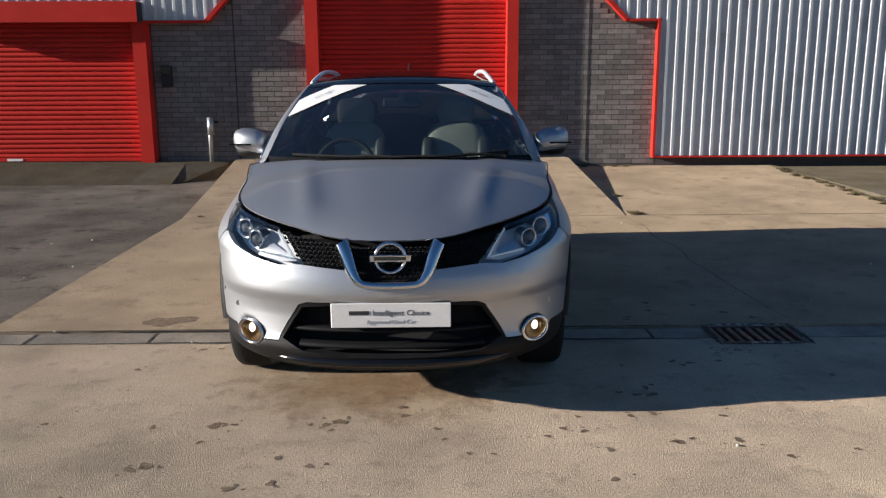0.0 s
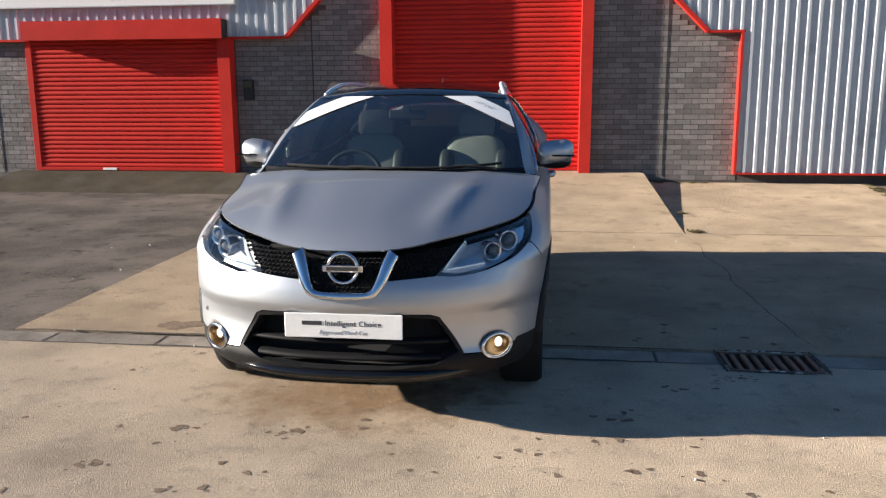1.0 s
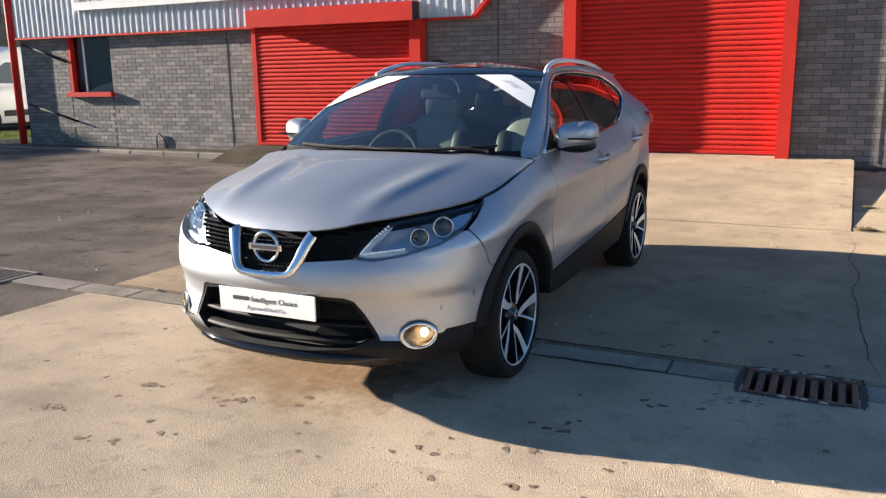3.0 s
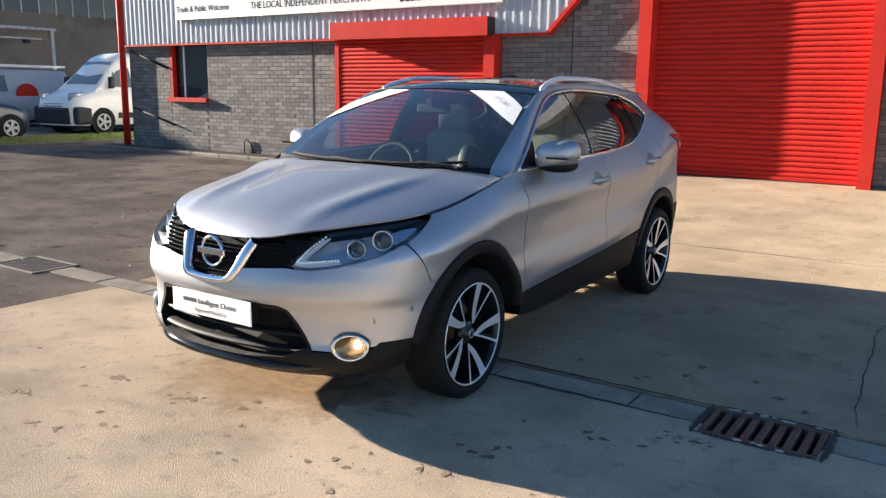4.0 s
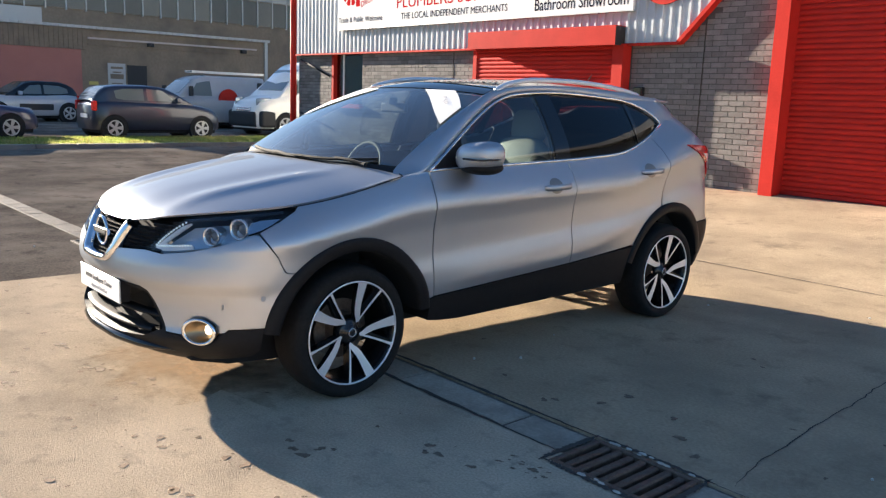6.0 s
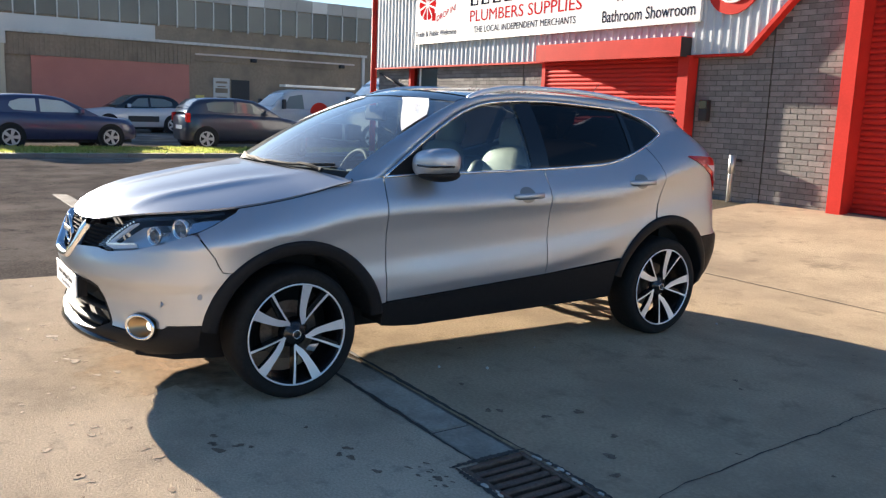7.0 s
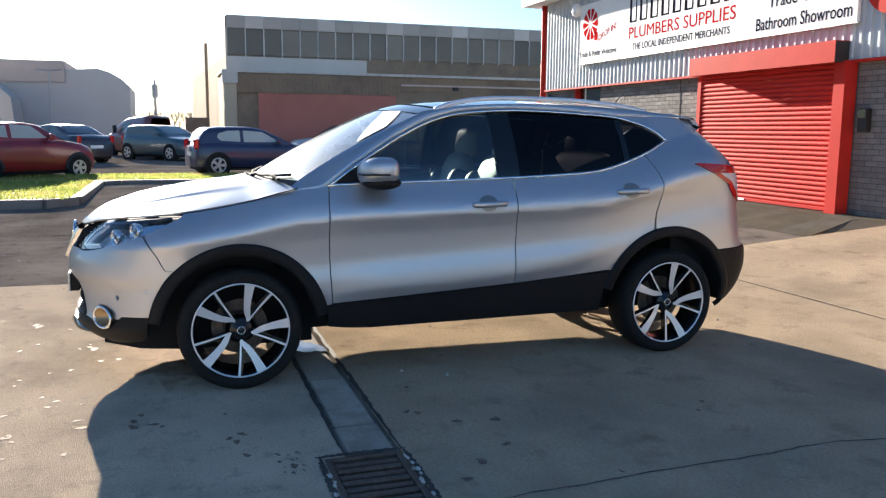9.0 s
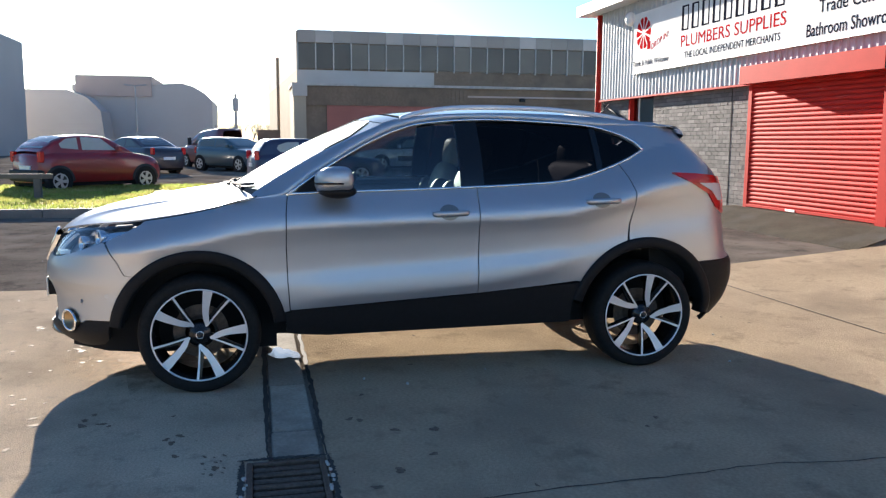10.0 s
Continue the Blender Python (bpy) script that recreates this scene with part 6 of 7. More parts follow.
M["far_wall"] = material("far_wall", (0.235, 0.18, 0.13), 0.85, spec=0.06, vary=0.14, scale=0.8, fine=8, stain=(0.12, 0.098, 0.078), stain_at=(0.5, 0.75), stain_scale=0.5)
M["far_red"] = material("far_red", (0.36, 0.13, 0.1), 0.6, vary=0.1, scale=1)
M["far_glass"] = material("far_glass", (0.105, 0.09, 0.068), 0.3, vary=0.35, scale=0.5, rnd=0.45)
WORKS_SCALE = Matrix.Translation((4.5, 3.2, 1.44)) @ Matrix.Scale(1.06, 4) @ Matrix.Translation((-4.5, -3.2, -1.44))
M["far_sheet"] = material("far_sheet", (0.36, 0.335, 0.3), 0.6, spec=0.06, vary=0.1, scale=0.5, rnd=0.1)
M["far_pale"] = material("far_pale", (0.5, 0.47, 0.43), 0.6, spec=0.06, vary=0.1, scale=0.5, rnd=0.12)
M["far_buff"] = material("far_buff", (0.36, 0.27, 0.17), 0.8, spec=0.06, vary=0.12, scale=0.5)
# base colours lightened to paint distance haze onto the far buildings
M["hazed_sheet"] = material("haze_pale_sheet", (0.5, 0.48, 0.46), 0.6, spec=0.1, vary=0.08, scale=0.2)
M["hazed_brick"] = material("haze_pale_brick", (0.5, 0.42, 0.37), 0.8, spec=0.1, vary=0.08, scale=0.2)
works = thing("workshop", (-35, 0, 0), label="long grey workshop with a low annex and a window band", category="building")
works.matrix_world = WORKS_SCALE @ works.matrix_world
part("annex_wall", boxed(-4, 0, 6.7, 24.2, -0.1, 4.0), M["far_wall"], works)
part("annex_roof", boxed(-4, 0.18, 6.55, 24.3, 4.0, 4.12), M["far_pale"], works)
k = 6.6
while k < 24.2:
    part("roof_rib", boxed(0.18, 0.22, k, k + 0.16, 4.0, 4.1), M["far_pale"], works)
    k += 0.32
part("upper_wall", boxed(-25, -2, 6.9, 42, -0.1, 6.8), M["far_wall"], works)
part("white_band", boxed(-2.0, -1.93, 6.9, 13.9, 4.25, 4.9), M["far_pale"], works)
part("gable_wall", prism(bmesh.new(), [(-2.02, 6.895), (-25, 6.895), (-25, 5.9)], -0.1, 4.9), M["far_buff"], works, "buff rendered gable wall")
part("gable_cladding", prism(bmesh.new(), [(-2.02, 6.895), (-25, 6.895), (-25, 5.9)], 4.9, 6.8), M["far_sheet"], works)
part("annex_end", boxed(-4, -0.05, 6.62, 6.7, -0.1, 4.0), M["far_buff"], works)
k, n_ = 6.95, 0
while k < 40:
    part("window_pane", boxed(-2.0, -1.93, k + 0.03, k + 0.86, 4.98, 6.2), M["far_glass"], works)
    part("mullion", boxed(-2.0, -1.88, k - 0.03, k + 0.03, 4.9, 6.25), M["far_pale"], works)
    part("roof_panel", boxed(-2.0, -1.9, k, k + 0.88, 6.25, 6.85), M["far_pale"] if n_ % 4 == 1 else M["far_sheet"], works)
    k += 0.89
    n_ += 1
dr_ = part("roller_door", boxed(0.0, 0.05, 8.2, 14.9, -0.05, 3.08), M["far_red"], works, "dull red roller door")
for i in range(26):
    part("slat", boxed(0.05, 0.066, 8.2, 14.9, 0.1 + i * 0.115, 0.19 + i * 0.115), M["far_red"], dr_)
part("door_head", boxed(0.0, 0.12, 6.7, 15.1, 3.08, 3.95), M["far_wall"], works, "ribbed sheet over the roller door")
k = 6.75
while k < 15.05:
    part("head_rib", boxed(0.12, 0.155, k, k + 0.09, 3.08, 3.95), M["far_wall"], works)
    k += 0.2
notice = part("notice", boxed(0.0, 0.05, 16.05, 16.85, 1.2, 2.55), M["far_pale"], works, "pale notice board")
for z_, w_, h_ in ((2.3, 0.55, 0.1), (2.12, 0.4, 0.06), (1.85, 0.6, 0.22), (1.62, 0.5, 0.05), (1.45, 0.6, 0.1)):
    part("notice_bar", boxed(0.05, 0.056, 16.45 - w_ / 2, 16.45 + w_ / 2, z_, z_ + h_), M["far_wall"], notice)
part("entrance", boxed(0.0, 0.04, 16.95, 17.85, 0, 2.5), M["dark"], works, "dark entrance door")
part("pipe_run", boxed(0.0, 0.1, 15.2, 23.6, 3.56, 3.64), M["hazed_brick"], works)
for y_ in (17.9, 22.7):
    part("wall_lamp", boxed(0.0, 0.22, y_, y_ + 0.28, 3.38, 3.56, 0.03), M["dark"], works)
part("pipe_run", boxed(0.0, 0.08, 15.2, 23.6, 3.3, 3.36), M["far_wall"], works)
part("corner_pillar", boxed(0.0, 0.17, 6.64, 7.2, -0.05, 3.5), material("cream_render", (0.4, 0.34, 0.25), 0.8, vary=0.1, scale=0.6), works, "cream rendered corner pillar")
part("pillar_cap", boxed(0.0, 0.26, 6.56, 7.26, 3.5, 4.0), M["far_pale"], works)
part("corner_post", boxed(-0.1, 0.12, 24.05, 24.2, -0.05, 4.0), M["far_pale"], works)
part("small_plate", boxed(0.0, 0.05, 15.2, 15.6, 1.55, 1.7), material("yellow_plate", (0.5, 0.4, 0.1), 0.6, vary=0), works)
part("flue", tube(bmesh.new(), [(-1.5, 5.95, 0), (-1.5, 5.95, 5.4)], 0.07, 8), M["far_buff"], works)
part("shed", boxed(-3, -1, 4.9, 6.0, 0, 1.9), M["far_wall"], works)

hall = thing("far_hall", (-90, 0, 0), label="curved-roof halls in the distance, pale with painted-in haze", category="building")
b = bmesh.new()
prism(b, [(-14, -0.1), (0.3, -0.1), (0.4, 5.7), (-0.4, 6.5), (-1.6, 7.2), (-2.8, 7.55), (-4.2, 7.45), (-5.9, 7.3), (-14, 7.2)], -14, 0, "x")
part("curved_hall", b, M["hazed_sheet"], hall)
part("brick_block", boxed(-12, 0.3, -13.6, -5.9, 6, 8.2), M["hazed_brick"], hall)
b = bmesh.new()
prism(b, [(-24, -0.1), (-9.8, -0.1), (-10.2, 4.2), (-11.5, 5.6), (-13.2, 6.3), (-24, 6.3)], 0.5, 6, "x")
part("low_hall", b, M["hazed_sheet"], hall)
part("sheet_block", boxed(18, 30, -40, -14.2, -0.1, 9.5), M["hazed_sheet"], hall)
mast = thing("mast", (-90, 2.9, 0), label="slim grey telecom mast in the distance", category="mast")
part("pole", tube(bmesh.new(), [(0, 0, 0), (0, 0, 6.5)], [0.22, 0.12], 8), M["hazed_sheet"], mast)
part("antenna_drum", tube(bmesh.new(), [(0, 0, 4.6), (0, 0, 6.0)], 0.32, 8), M["hazed_sheet"], mast)
sl = thing("street_lamp", (-70, -5.0, 0), label="tall double-armed grey street lamp", category="street lamp")
part("pole", tube(bmesh.new(), [(0, 0, 0), (0, 0, 6.0)], [0.1, 0.06], 8), M["galv"], sl)
part("arm", tube(bmesh.new(), [(0, -0.9, 6.05), (0, 0, 5.95), (0, 0.9, 6.05)], 0.06, 6), M["galv"], sl)

bark = material("bark", (0.11, 0.105, 0.1), 0.9, vary=0.2, scale=4)
# bark paled so that distance haze is put into its colour
hazed_bark = material("hazed_bark", (0.27, 0.25, 0.23), 0.9, vary=0.2, scale=2)


def bare_tree(at, height, seed):
    r_ = random.Random(seed)
    t = thing("tree", at, label="bare winter tree far behind the yard", category="tree", group="distant bare trees")
    limbs = bmesh.new()

    def grow(p, d, length, rad, depth):
        q = p + d * length
        tube(limbs, [p, (p + q) / 2 + Vector((r_.uniform(-1, 1), r_.uniform(-1, 1), 0)) * length * 0.05, q], [rad, rad * 0.8, rad * 0.6], 4, False)
        if depth:
            for _ in range(3 if depth > 1 else 4):
                n_ = (d + Vector((r_.uniform(-0.8, 0.8), r_.uniform(-0.8, 0.8), r_.uniform(-0.1, 0.6)))).normalized()
                grow(p.lerp(q, r_.uniform(0.55, 1.0)), n_, length * r_.uniform(0.55, 0.8), rad * 0.55, depth - 1)
    part("trunk", tube(bmesh.new(), [(0, 0, 0), (0, 0, height * 0.3)], [0.14, 0.1], 6), hazed_bark, t)
    for _ in range(4):
        grow(Vector((0, 0, height * r_.uniform(0.2, 0.3))), Vector((r_.uniform(-0.5, 0.5), r_.uniform(-0.5, 0.5), 1)).normalized(), height * 0.27, 0.06, 4)
    part("crown", limbs, hazed_bark, t)


for i, (y, h) in enumerate(((0.9, 3.6), (2.0, 4.1), (3.6, 4.0), (4.6, 4.3), (5.6, 3.8), (6.5, 4.4), (7.5, 4.1), (8.6, 4.0), (10.0, 4.3))):
    bare_tree((-96 + (i % 3) * 4, y, 0), h, 20 + i)

# ---- parked vehicles ----
# opaque pane lightened to paint in daylight seen through the windows
daylight_pane = material("daylight_pane", (0.42, 0.45, 0.43), 0.06, vary=0.1, scale=2)
car_glass = material("parked_glass", (0.13, 0.145, 0.14), 0.06, vary=0)
rear_glass = material("rear_glass", (0.05, 0.055, 0.06), 0.1, vary=0)
hub_metal = material("hub_metal", (0.42, 0.42, 0.42), 0.4, metal=0.4, vary=0.05)
lamp_glass = material("lamp_glass", (0.35, 0.37, 0.38), 0.12, metal=0.4, vary=0)


def vehicle(name, at, turn, colour, body, cabin, windows, wheels, width, label, category="car", radius=0.3, lamp_z=(0.62, 0.78), extras=None, panes=None, cabin_paint=None):
    """A parked vehicle, nose along -y. body: (y, z) of the bonnet line; cabin: (y, z) of the roof line above the belt; windows: side panes as (y, z)."""
    t = thing(name, at, turn, label, category, group="vehicles parked across the road")
    pm = material(name + "_paint", colour, 0.35, metal=0.0, vary=0.05, scale=3, coat=0.6, coat_rough=0.06)
    line, roof = curve(body), curve(cabin)
    y0, y1 = body[0][0], body[-1][0]
    w = width / 2
    ys = sorted({round(v, 3) for v in np.linspace(y0, y1, 34)})

    def taper(y):
        f = min(1.0, (y - y0) / 0.55 + 0.02, (y1 - y) / 0.4 + 0.02)
        return (1 - (1 - max(0.0, f)) ** 2.2) * 0.28 + 0.72

    rows = []
    for y in ys:
        k, zt = w * taper(y), line(y)
        lo = 0.24
        half_ = [(k * 0.9, lo), (k * 0.98, lo + 0.1), (k, lo + (zt - lo) * 0.45), (k * 0.985, lo + (zt - lo) * 0.75), (k * 0.93, zt - 0.03), (k * 0.85, zt), (0, zt + 0.03)]
        rows.append([(a, y, z) for a, z in half_] + [(-a, y, z) for a, z in half_[-2::-1]])
    b = bmesh.new()
    vs = loft(b, rows)
    b.faces.new(vs[0])
    b.faces.new(vs[-1])
    body_ = part("body", b, pm, t, smooth=True)
    part("underbody", boxed(-w * 0.8, w * 0.8, y0 + 0.15, y1 - 0.15, 0.15, 0.4), M["black_void"], t)
    c0, c1 = cabin[0][0], cabin[-1][0]

    def cab_x(y, z):
        zb = line(y)
        zr = max(roof(y), zb + 0.02)
        return w * taper(y) * (0.9 - 0.2 * min(1.0, max(0.0, (z - zb) / 0.6)))

    rows = []
    for y in np.linspace(c0, c1, 30):
        zb, zr = line(y) - 0.02, max(roof(y), line(y) - 0.01)
        half_ = [(cab_x(y, zb + (zr - zb) * f), zb + (zr - zb) * f) for f in (0, 0.3, 0.6, 0.9)] + [(cab_x(y, zr) * 0.9, zr), (0, zr + 0.02)]
        rows.append([(a, y, z) for a, z in half_] + [(-a, y, z) for a, z in half_[-2::-1]])
    b = bmesh.new()
    loft(b, rows)
    part("cabin", b, cabin_paint or pm, t, smooth=True)
    for pane in windows:
        for sx in (1, -1):
            b = bmesh.new()
            ring_ = [b.verts.new((sx * (cab_x(y, z) + 0.008), y, z)) for y, z in pane]
            b.faces.new(ring_)
            part("side_window", b, panes or car_glass, t)
    # screens, set a touch proud of the cabin
    for glass_, (ya, yb) in zip((car_glass, rear_glass), ((c0 + 0.06, next(p[0] for p in cabin if p[1] >= max(q_[1] for q_ in cabin) - 0.06)), (c1 - 0.03, [p[0] for p in cabin if p[1] >= max(q_[1] for q_ in cabin) - 0.1][-1]))):
        rows = []
        for f in (0.08, 0.5, 0.94):
            y = ya + (yb - ya) * f
            z = max(roof(y), line(y)) + 0.03
            h_ = cab_x(y, z) * 0.84
            rows.append([(h_ * s, y, z - 0.012 * abs(s)) for s in (-1, -0.5, 0, 0.5, 1)])
        strip("screen", rows, glass_, t)
    for y in wheels:
        for sx in (1, -1):
            wl = part("wheel", lathe(bmesh.new(), [(-0.18, radius * 0.6), (-0.18, radius * 0.95), (-0.14, radius), (-0.02, radius), (0.0, radius * 0.93), (0.0, radius * 0.68), (-0.03, radius * 0.62)], 24), M["tyre"], t, smooth=True)
            wl.matrix_basis = pose(sx * (w + 0.014), y, radius, 0, 0, 0 if sx > 0 else 180)
            b = bmesh.new()
            for k in range(5):
                a = 2 * math.pi * k / 5
                u, v_ = Vector((0, math.cos(a), math.sin(a))), Vector((0, -math.sin(a), math.cos(a)))
                q_ = [u * 0.03 - v_ * 0.03, u * radius * 0.64 - v_ * 0.05, u * radius * 0.64 + v_ * 0.05, u * 0.03 + v_ * 0.03]
                b.faces.new([b.verts.new(p + Vector((0.006, 0, 0))) for p in q_])
            lathe(b, [(0.004, radius * 0.71), (0.007, radius * 0.66), (0.004, radius * 0.6)], 24)
            disc(b, (0.008, 0, 0), radius * 0.2, "x", 12)
            part("rim", b, hub_metal, wl)
            # black disc on the flank stands in for the shaded arch opening
            a_ = bmesh.new()
            lathe(a_, [(0.0, radius * 1.2), (-0.2, radius * 1.2)], 24)
            disc(a_, (0.0, 0, 0), radius * 1.19, "x", 24)
            ar = part("wheel_arch", a_, M["black_void"], t)
            ar.matrix_basis = pose(sx * (w + 0.004), y, radius + 0.01, 0, 0, 0 if sx > 0 else 180)
    for sx in (1, -1):
        hl = boxed(sx * w * 0.7 - 0.13, sx * w * 0.7 + 0.1, y0 + 0.07, y0 + 0.36, *lamp_z, 0.05, 3)
        for v in hl.verts:      # swept back along the wing
            v.co.y += 0.22 * max(0.0, abs(v.co.x) - w * 0.62) / 0.2
            v.co.z += 0.06 * (v.co.y - y0)
        part("headlight", hl, lamp_glass, t, smooth=True)
        part("tail_lamp", boxed(sx * w * 0.78 - 0.07, sx * w * 0.78 + 0.07, y1 - 0.12, y1 + 0.01, 0.75, 1.02, 0.02), tail_red, t)
        part("door_mirror", boxed(sx * (w + 0.02) - 0.08, sx * (w + 0.02) + 0.08, c0 + 0.42, c0 + 0.55, line(c0 + 0.4) + 0.02, line(c0 + 0.4) + (0.38 if category == "van" else 0.16), 0.03, 2), M["dark"] if category == "van" else pm, t)
    part("front_bumper", boxed(-w * 0.72, w * 0.72, y0 - 0.03, y0 + 0.1, 0.28, 0.5, 0.04, 2), M["dark"], t)
    part("rear_plate", boxed(-0.26, 0.26, y1, y1 + 0.02, 0.55, 0.66), M["white"], t)
    if extras:
        extras(t, w, pm)
    return t


hatch_b = [(-0.78, 0.7), (-0.6, 0.84), (0.0, 0.93), (0.45, 0.98), (1.5, 1.0), (2.6, 1.04), (3.05, 0.98), (3.12, 0.9)]
hatch_c = [(0.35, 0.97), (0.75, 1.22), (1.15, 1.42), (1.5, 1.48), (2.2, 1.48), (2.7, 1.43), (2.95, 1.3), (3.08, 1.04)]
hatch_w = [[(0.82, 1.04), (1.22, 1.36), (1.62, 1.39), (1.62, 1.05)], [(1.72, 1.05), (1.72, 1.39), (2.3, 1.37), (2.6, 1.26), (2.62, 1.1), (2.3, 1.06)]]
side3_w = [[(0.8, 1.04), (1.2, 1.35), (1.75, 1.38), (1.75, 1.05)], [(1.85, 1.06), (1.85, 1.38), (2.2, 1.36), (2.5, 1.24), (2.45, 1.1)]]
def dark_skirts(t, w, pm):
    """Unpainted bumpers and arch edges of the little red car."""
    part("rear_bumper", boxed(-w * 0.86, w * 0.86, 2.66, 2.93, 0.26, 0.56, 0.06, 3), M["dark"], t, "unpainted dark bumper")
    for sx in (1, -1):
        for y in (0.0, 2.42):
            b = bmesh.new()
            rows_ = []
            for k in range(15):
                a = math.pi * k / 14
                rows_.append([(sx * (w + o), y + r * math.cos(a), 0.28 + r * math.sin(a)) for r, o in ((0.4, 0.0), (0.395, 0.014), (0.33, 0.016))])
            loft(b, rows_)
            part("arch_trim", b, M["dark"], t, "dark plastic arch trim", smooth=True)


# hatchbacks and saloons; each is turned so that its nose points as it stands
vehicle("hatchback", (-19.9, 13.0, FAR), 180, (0.018, 0.022, 0.04), [(-0.64, 0.62), (-0.5, 0.78), (0.0, 0.92), (0.42, 0.98), (1.5, 1.0), (2.6, 1.03), (2.95, 1.0), (3.03, 0.9)], [(0.22, 0.97), (0.62, 1.22), (1.02, 1.41), (1.5, 1.46), (2.2, 1.45), (2.62, 1.4), (2.86, 1.24), (3.0, 1.02)], [[(0.72, 1.04), (1.08, 1.34), (1.55, 1.38), (1.55, 1.05)], [(1.64, 1.05), (1.64, 1.38), (2.2, 1.36), (2.45, 1.3), (2.42, 1.1), (2.2, 1.06)]], (0.0, 2.5), 1.7, "dark navy five-door hatchback parked by the verge", radius=0.3)
vehicle("hatchback", (-20.1, 7.8, FAR), 190, (0.024, 0.03, 0.075), [(-0.78, 0.6), (-0.6, 0.74), (0.0, 0.83), (0.45, 0.88), (1.5, 0.9), (2.6, 0.94), (3.05, 0.9), (3.12, 0.8)], [(0.28, 0.87), (0.75, 1.1), (1.2, 1.3), (1.6, 1.36), (2.2, 1.36), (2.65, 1.33), (2.86, 1.22), (3.02, 0.93)], [[(0.7, 0.94), (1.2, 1.23), (1.75, 1.27), (1.75, 0.94)], [(1.85, 0.95), (1.85, 1.27), (2.2, 1.26), (2.45, 1.18), (2.5, 1.08), (2.4, 0.98)]], (0.0, 2.5), 1.74, "dark blue three-door hatchback parked by the verge", radius=0.3, panes=daylight_pane)
vehicle("hatchback", (-18.9, 1.4, FAR), 222, (0.2, 0.01, 0.016), [(-0.62, 0.62), (-0.45, 0.8), (0.0, 0.92), (0.4, 0.98), (1.5, 1.0), (2.5, 1.0), (2.85, 0.92)], [(0.3, 0.97), (0.7, 1.2), (1.05, 1.38), (1.5, 1.42), (2.1, 1.38), (2.5, 1.24), (2.8, 1.0)], side3_w[:1] + [[(1.85, 1.06), (1.85, 1.36), (2.15, 1.33), (2.35, 1.2), (2.3, 1.1)]], (0.0, 2.42), 1.62, "small rounded red hatchback on the grass edge", radius=0.28, extras=dark_skirts, panes=daylight_pane)
vehicle("saloon_car", (-30.6, -0.6, FAR), -50, (0.03, 0.024, 0.034), [(-0.85, 0.7), (-0.6, 0.84), (0.4, 0.98), (2.2, 1.02), (3.2, 1.02), (3.5, 0.85)], [(0.45, 0.97), (1.1, 1.36), (1.6, 1.42), (2.1, 1.38), (2.9, 1.03)], [[(0.95, 1.05), (1.25, 1.34), (1.7, 1.36), (1.7, 1.06)], [(1.78, 1.06), (1.78, 1.36), (2.1, 1.33), (2.5, 1.08)]], (0.0, 2.65), 1.75, "dark saloon car parked on the far road", radius=0.31)
vehicle("hatchback", (-30.5, 4.85, FAR), 130, (0.05, 0.085, 0.1), hatch_b, [(0.2, 0.97), (0.65, 1.2), (1.1, 1.38), (1.6, 1.43), (2.5, 1.42), (2.92, 1.3), (3.05, 1.03)], [[(0.72, 1.03), (1.12, 1.32), (1.62, 1.36), (1.62, 1.04)], [(1.72, 1.05), (1.72, 1.36), (2.4, 1.35), (2.7, 1.2), (2.7, 1.08)]], (0.0, 2.6), 1.75, "grey-teal hatchback parked on the far road", radius=0.31)
vehicle("van", (-37.5, 2.3, FAR), -60, (0.13, 0.03, 0.03), [(-0.8, 0.7), (-0.5, 0.95), (0.1, 1.05), (2.9, 1.1), (3.1, 1.0)], [(0.0, 1.03), (0.5, 1.45), (0.9, 1.68), (1.4, 1.76), (2.9, 1.84), (3.08, 1.74)], [[(0.75, 1.15), (1.05, 1.55), (1.6, 1.6), (1.6, 1.15)]], (0.0, 2.4), 1.75, "dull red van half hidden behind other cars", "van", radius=0.31)


def cladding_pads(t, w, pm):
    for sx in (1, -1):
        part("side_pad", boxed(sx * w - 0.02, sx * w + 0.02, 0.75, 2.0, 0.45, 0.68, 0.012), M["dark"], t, "dark rubber door pad")


vehicle("hatchback", (-30.5, 10.0, FAR), 8, (0.4, 0.4, 0.42), hatch_b, [(0.3, 0.97), (0.75, 1.25), (1.2, 1.48), (1.6, 1.52), (2.3, 1.5), (2.8, 1.36), (3.05, 1.05)], hatch_w, (0.0, 2.6), 1.75, "silver compact crossover with dark door pads", radius=0.34, extras=cladding_pads, cabin_paint=M["gloss_black"])
# vans
van_b = [(-0.95, 0.85), (-0.85, 1.05), (-0.3, 1.22), (0.1, 1.32), (2.0, 1.35), (4.3, 1.35), (4.4, 1.3)]
van_c = [(-0.15, 1.25), (0.2, 1.6), (0.65, 2.05), (1.1, 2.35), (1.6, 2.45), (4.2, 2.45), (4.38, 2.3)]


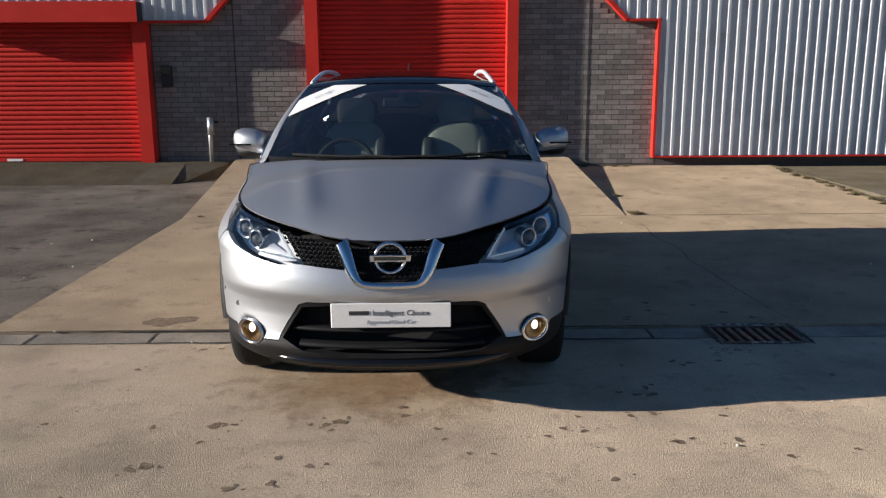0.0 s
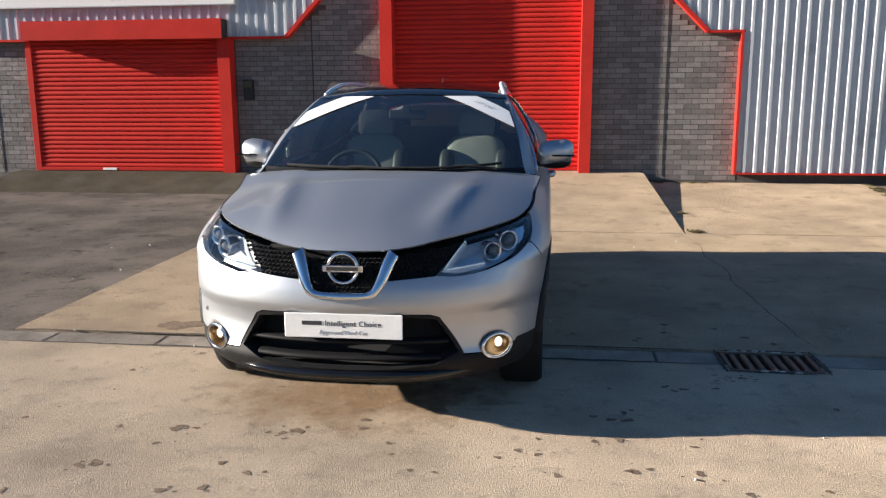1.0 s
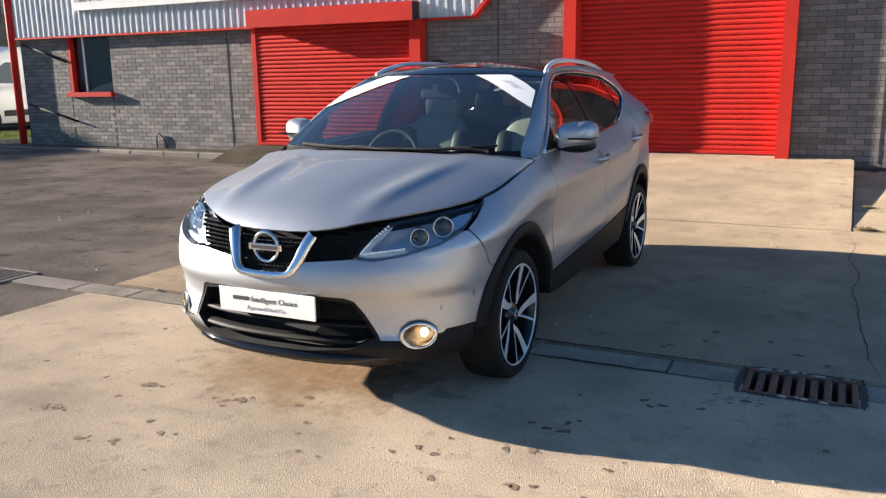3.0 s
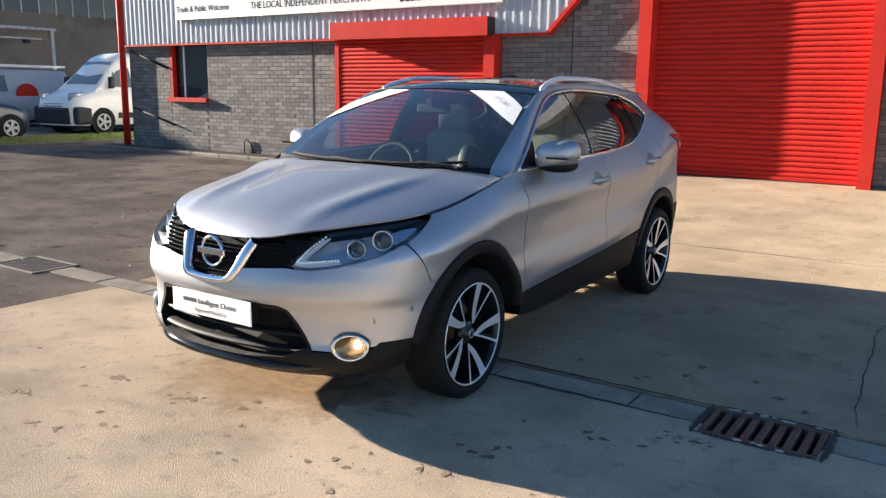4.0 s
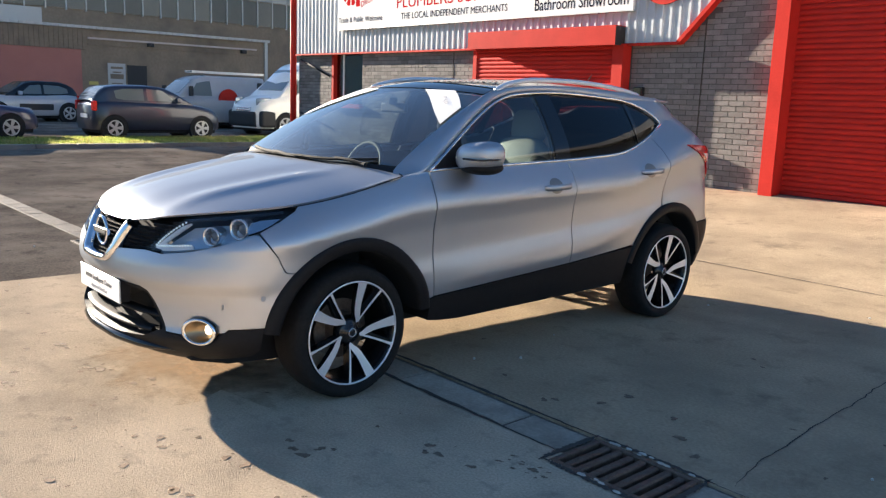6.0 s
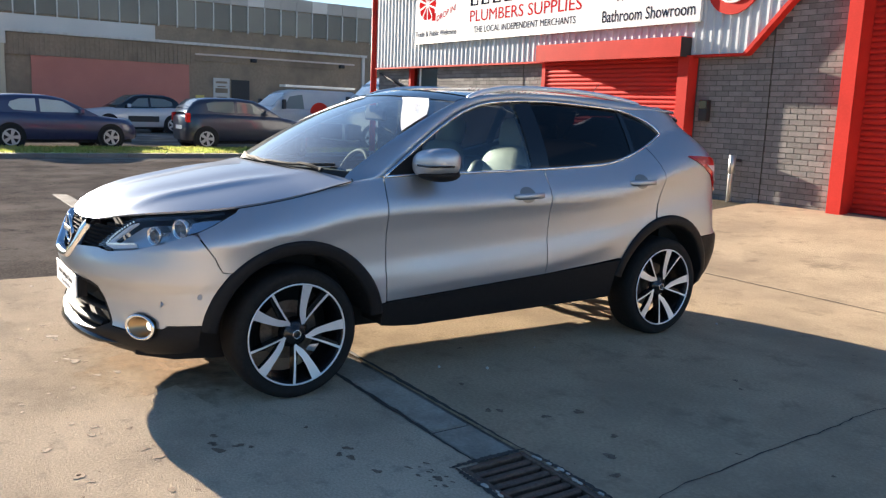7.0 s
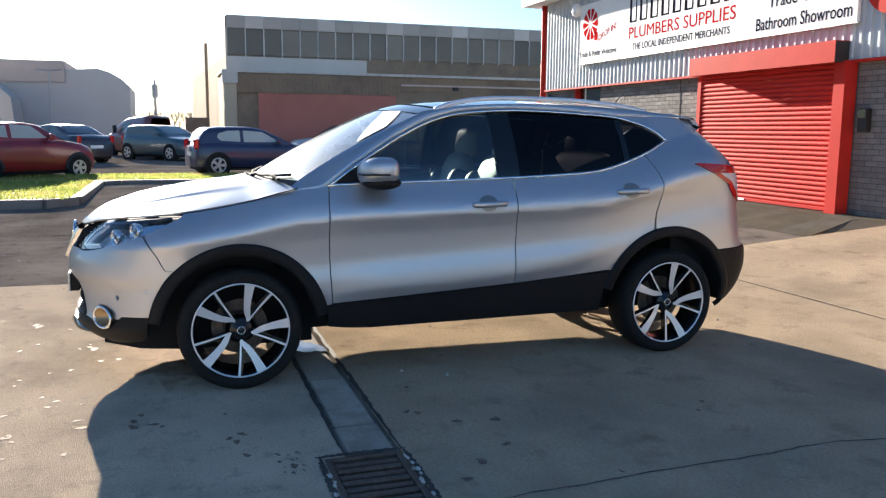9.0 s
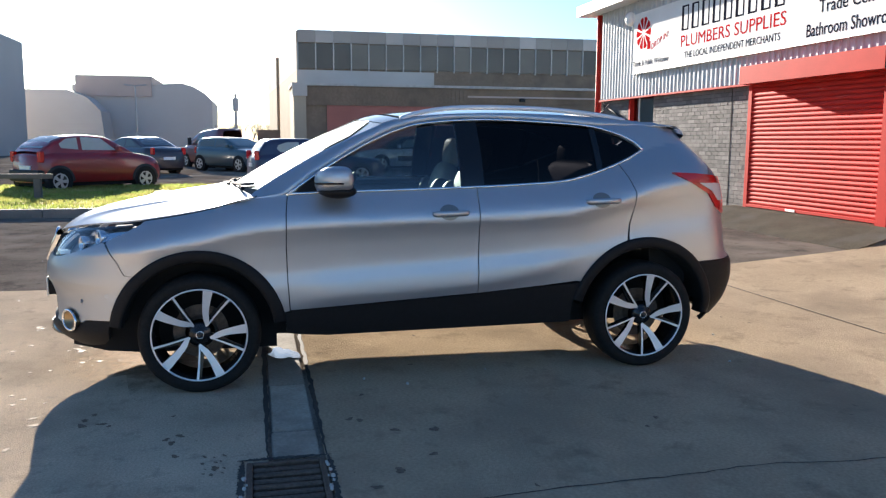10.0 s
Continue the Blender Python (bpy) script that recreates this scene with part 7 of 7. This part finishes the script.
def van_face(t, w, pm):
    part("lower_grille", boxed(-w * 0.72, w * 0.72, -1.0, -0.7, 0.28, 0.78, 0.09, 4), M["dark"], t, "black plastic bumper and grille")
    part("grille_bar", boxed(-w * 0.42, w * 0.42, -0.985, -0.93, 0.8, 0.84, 0.01), M["chrome"], t)
    part("grille_bar", boxed(-w * 0.42, w * 0.42, -0.975, -0.92, 0.87, 0.9, 0.01), M["chrome"], t)
    for sx in (1, -1):
        part("wing_trim", boxed(sx * w * 0.9 - 0.16, sx * w * 0.9 + 0.115, -0.9, -0.36, 0.28, 0.8, 0.09, 4), M["dark"], t)
        part("side_trim", boxed(sx * w - 0.03, sx * w + 0.015, 0.55, 1.6, 0.45, 0.62, 0.01), M["dark"], t)


vehicle("van", (-21.0, 16.3, FAR), 4, (0.78, 0.75, 0.68), van_b, van_c, [[(0.42, 1.4), (0.62, 1.85), (1.05, 2.0), (1.25, 2.0), (1.25, 1.38)]], (0.0, 3.4), 2.05, "tall white panel van with a black bumper", "van", 0.35, (0.95, 1.2), van_face)


def ladder_and_badge(t, w, pm):
    part("badge_disc", disc(bmesh.new(), (w * 0.93, 2.1, 1.05), 0.42, "x", 28, 0.03), M["red"], t, "red round sticker")
    part("badge_disc", disc(bmesh.new(), (-w * 0.93, 2.1, 1.05), 0.42, "x", 28, -0.03), M["red"], t, "red round sticker")
    lad = part("ladder", boxed(0.35, 0.4, 0.9, 4.0, 2.02, 2.1), M["galv"], t, "metal ladder on the roof")
    part("rail", boxed(-0.1, -0.05, 0.9, 4.0, 2.02, 2.1), M["galv"], lad)
    for k in range(11):
        part("rung", boxed(-0.05, 0.35, 0.98 + k * 0.29, 1.02 + k * 0.29, 2.04, 2.08), M["galv"], lad)


vehicle("van", (-25.5, 14.6, FAR), 5, (0.36, 0.36, 0.36), [(-0.9, 0.8), (-0.75, 0.95), (-0.2, 1.08), (0.2, 1.15), (2.0, 1.2), (3.9, 1.2), (4.0, 1.1)], [(0.05, 1.1), (0.45, 1.45), (0.9, 1.8), (1.4, 1.92), (3.8, 1.92), (3.98, 1.75)], [[(0.55, 1.2), (0.9, 1.65), (1.45, 1.75), (1.45, 1.2)]], (0.0, 3.0), 1.9, "silver panel van with a red round sticker and ladder", "van", 0.32, (0.8, 1.0), ladder_and_badge)
# low timber rail on the verge
rail = thing("timber_rail", (-13.2, 0, 0.16), label="low weathered timber knee rail on the grass", category="rail")
for y in (-4.6, -2.9, -1.2, 0.45):
    part("post", boxed(-0.07, 0.07, y - 0.07, y + 0.07, 0, 0.42, 0.01), bark, rail)
part("rail_bar", boxed(-0.05, 0.05, -5.0, 0.75, 0.42, 0.52, 0.012), bark, rail)

# ---- bricks of the shed, last ----
BL, BH = 0.24, 0.08
brick_mesh = {}


def brick_data(length):
    key = round(length, 2)
    if key not in brick_mesh:
        b = boxed(0.005, key - 0.005, 0, 0.05, 0.005, BH - 0.005, 0.003)
        me = bpy.data.meshes.new("brick")
        b.to_mesh(me)
        b.free()
        me.materials.append(M["brick"])
        brick_mesh[key] = me
    return brick_mesh[key]


def lay(x0, x1, z0, z1_of, loose, seed):
    """Courses of long bricks in half bond between two edges, up to a height that may vary along the wall."""
    r_ = random.Random(seed)
    rest = bmesh.new()
    z, row = z0, 0
    while z < 4.1:
        x = x0 - (BL / 2 if row % 2 else 0)
        while x < x1 - 0.02:
            a, c_ = max(x, x0), min(x + BL, x1)
            if c_ - a > 0.05 and z + BH <= min(z1_of(a), z1_of(c_)) + 0.06:
                yy = WALL + r_.uniform(-0.001, 0.001)
                if loose:
                    o = new("brick", brick_data(c_ - a))
                    o.parent = shed
                    o.location = (a, yy, z)
                else:
                    box(rest, a + 0.005, c_ - 0.005, yy, yy + 0.03, z + 0.005, z + BH - 0.005)
            x += BL
        z += BH
        row += 1
    if not loose:
        tagged(part("brick_courses", rest, M["brick_joined"], shed), kind="stuff")
    else:
        rest.free()


lay(-4.5, -2.03, 0.14, lambda x: min(foot(x), BASE), True, 1)
lay(-4.5, -2.03, 0.14 + 29 * BH, lambda x: foot(x), False, 6)
lay(1.35, 3.64, 0.14, lambda x: min(foot(x), 4.1) if x < 3.6 else BASE, False, 2)
lay(-12.0, -8.19, 0.1, lambda x: BASE, False, 3)
lay(-14.72, -13.25, 0.1, lambda x: BASE, False, 4)
lay(-13.25, -12.0, 0.1, lambda x: 1.17, False, 5)
for x in (-3.19, 2.5, -8.85):
    part("wall_joint", boxed(x - 0.008, x + 0.008, WALL - 0.006, WALL + 0.02, 0.2, BASE if x < -5 else foot(x)), M["joint"], shed)
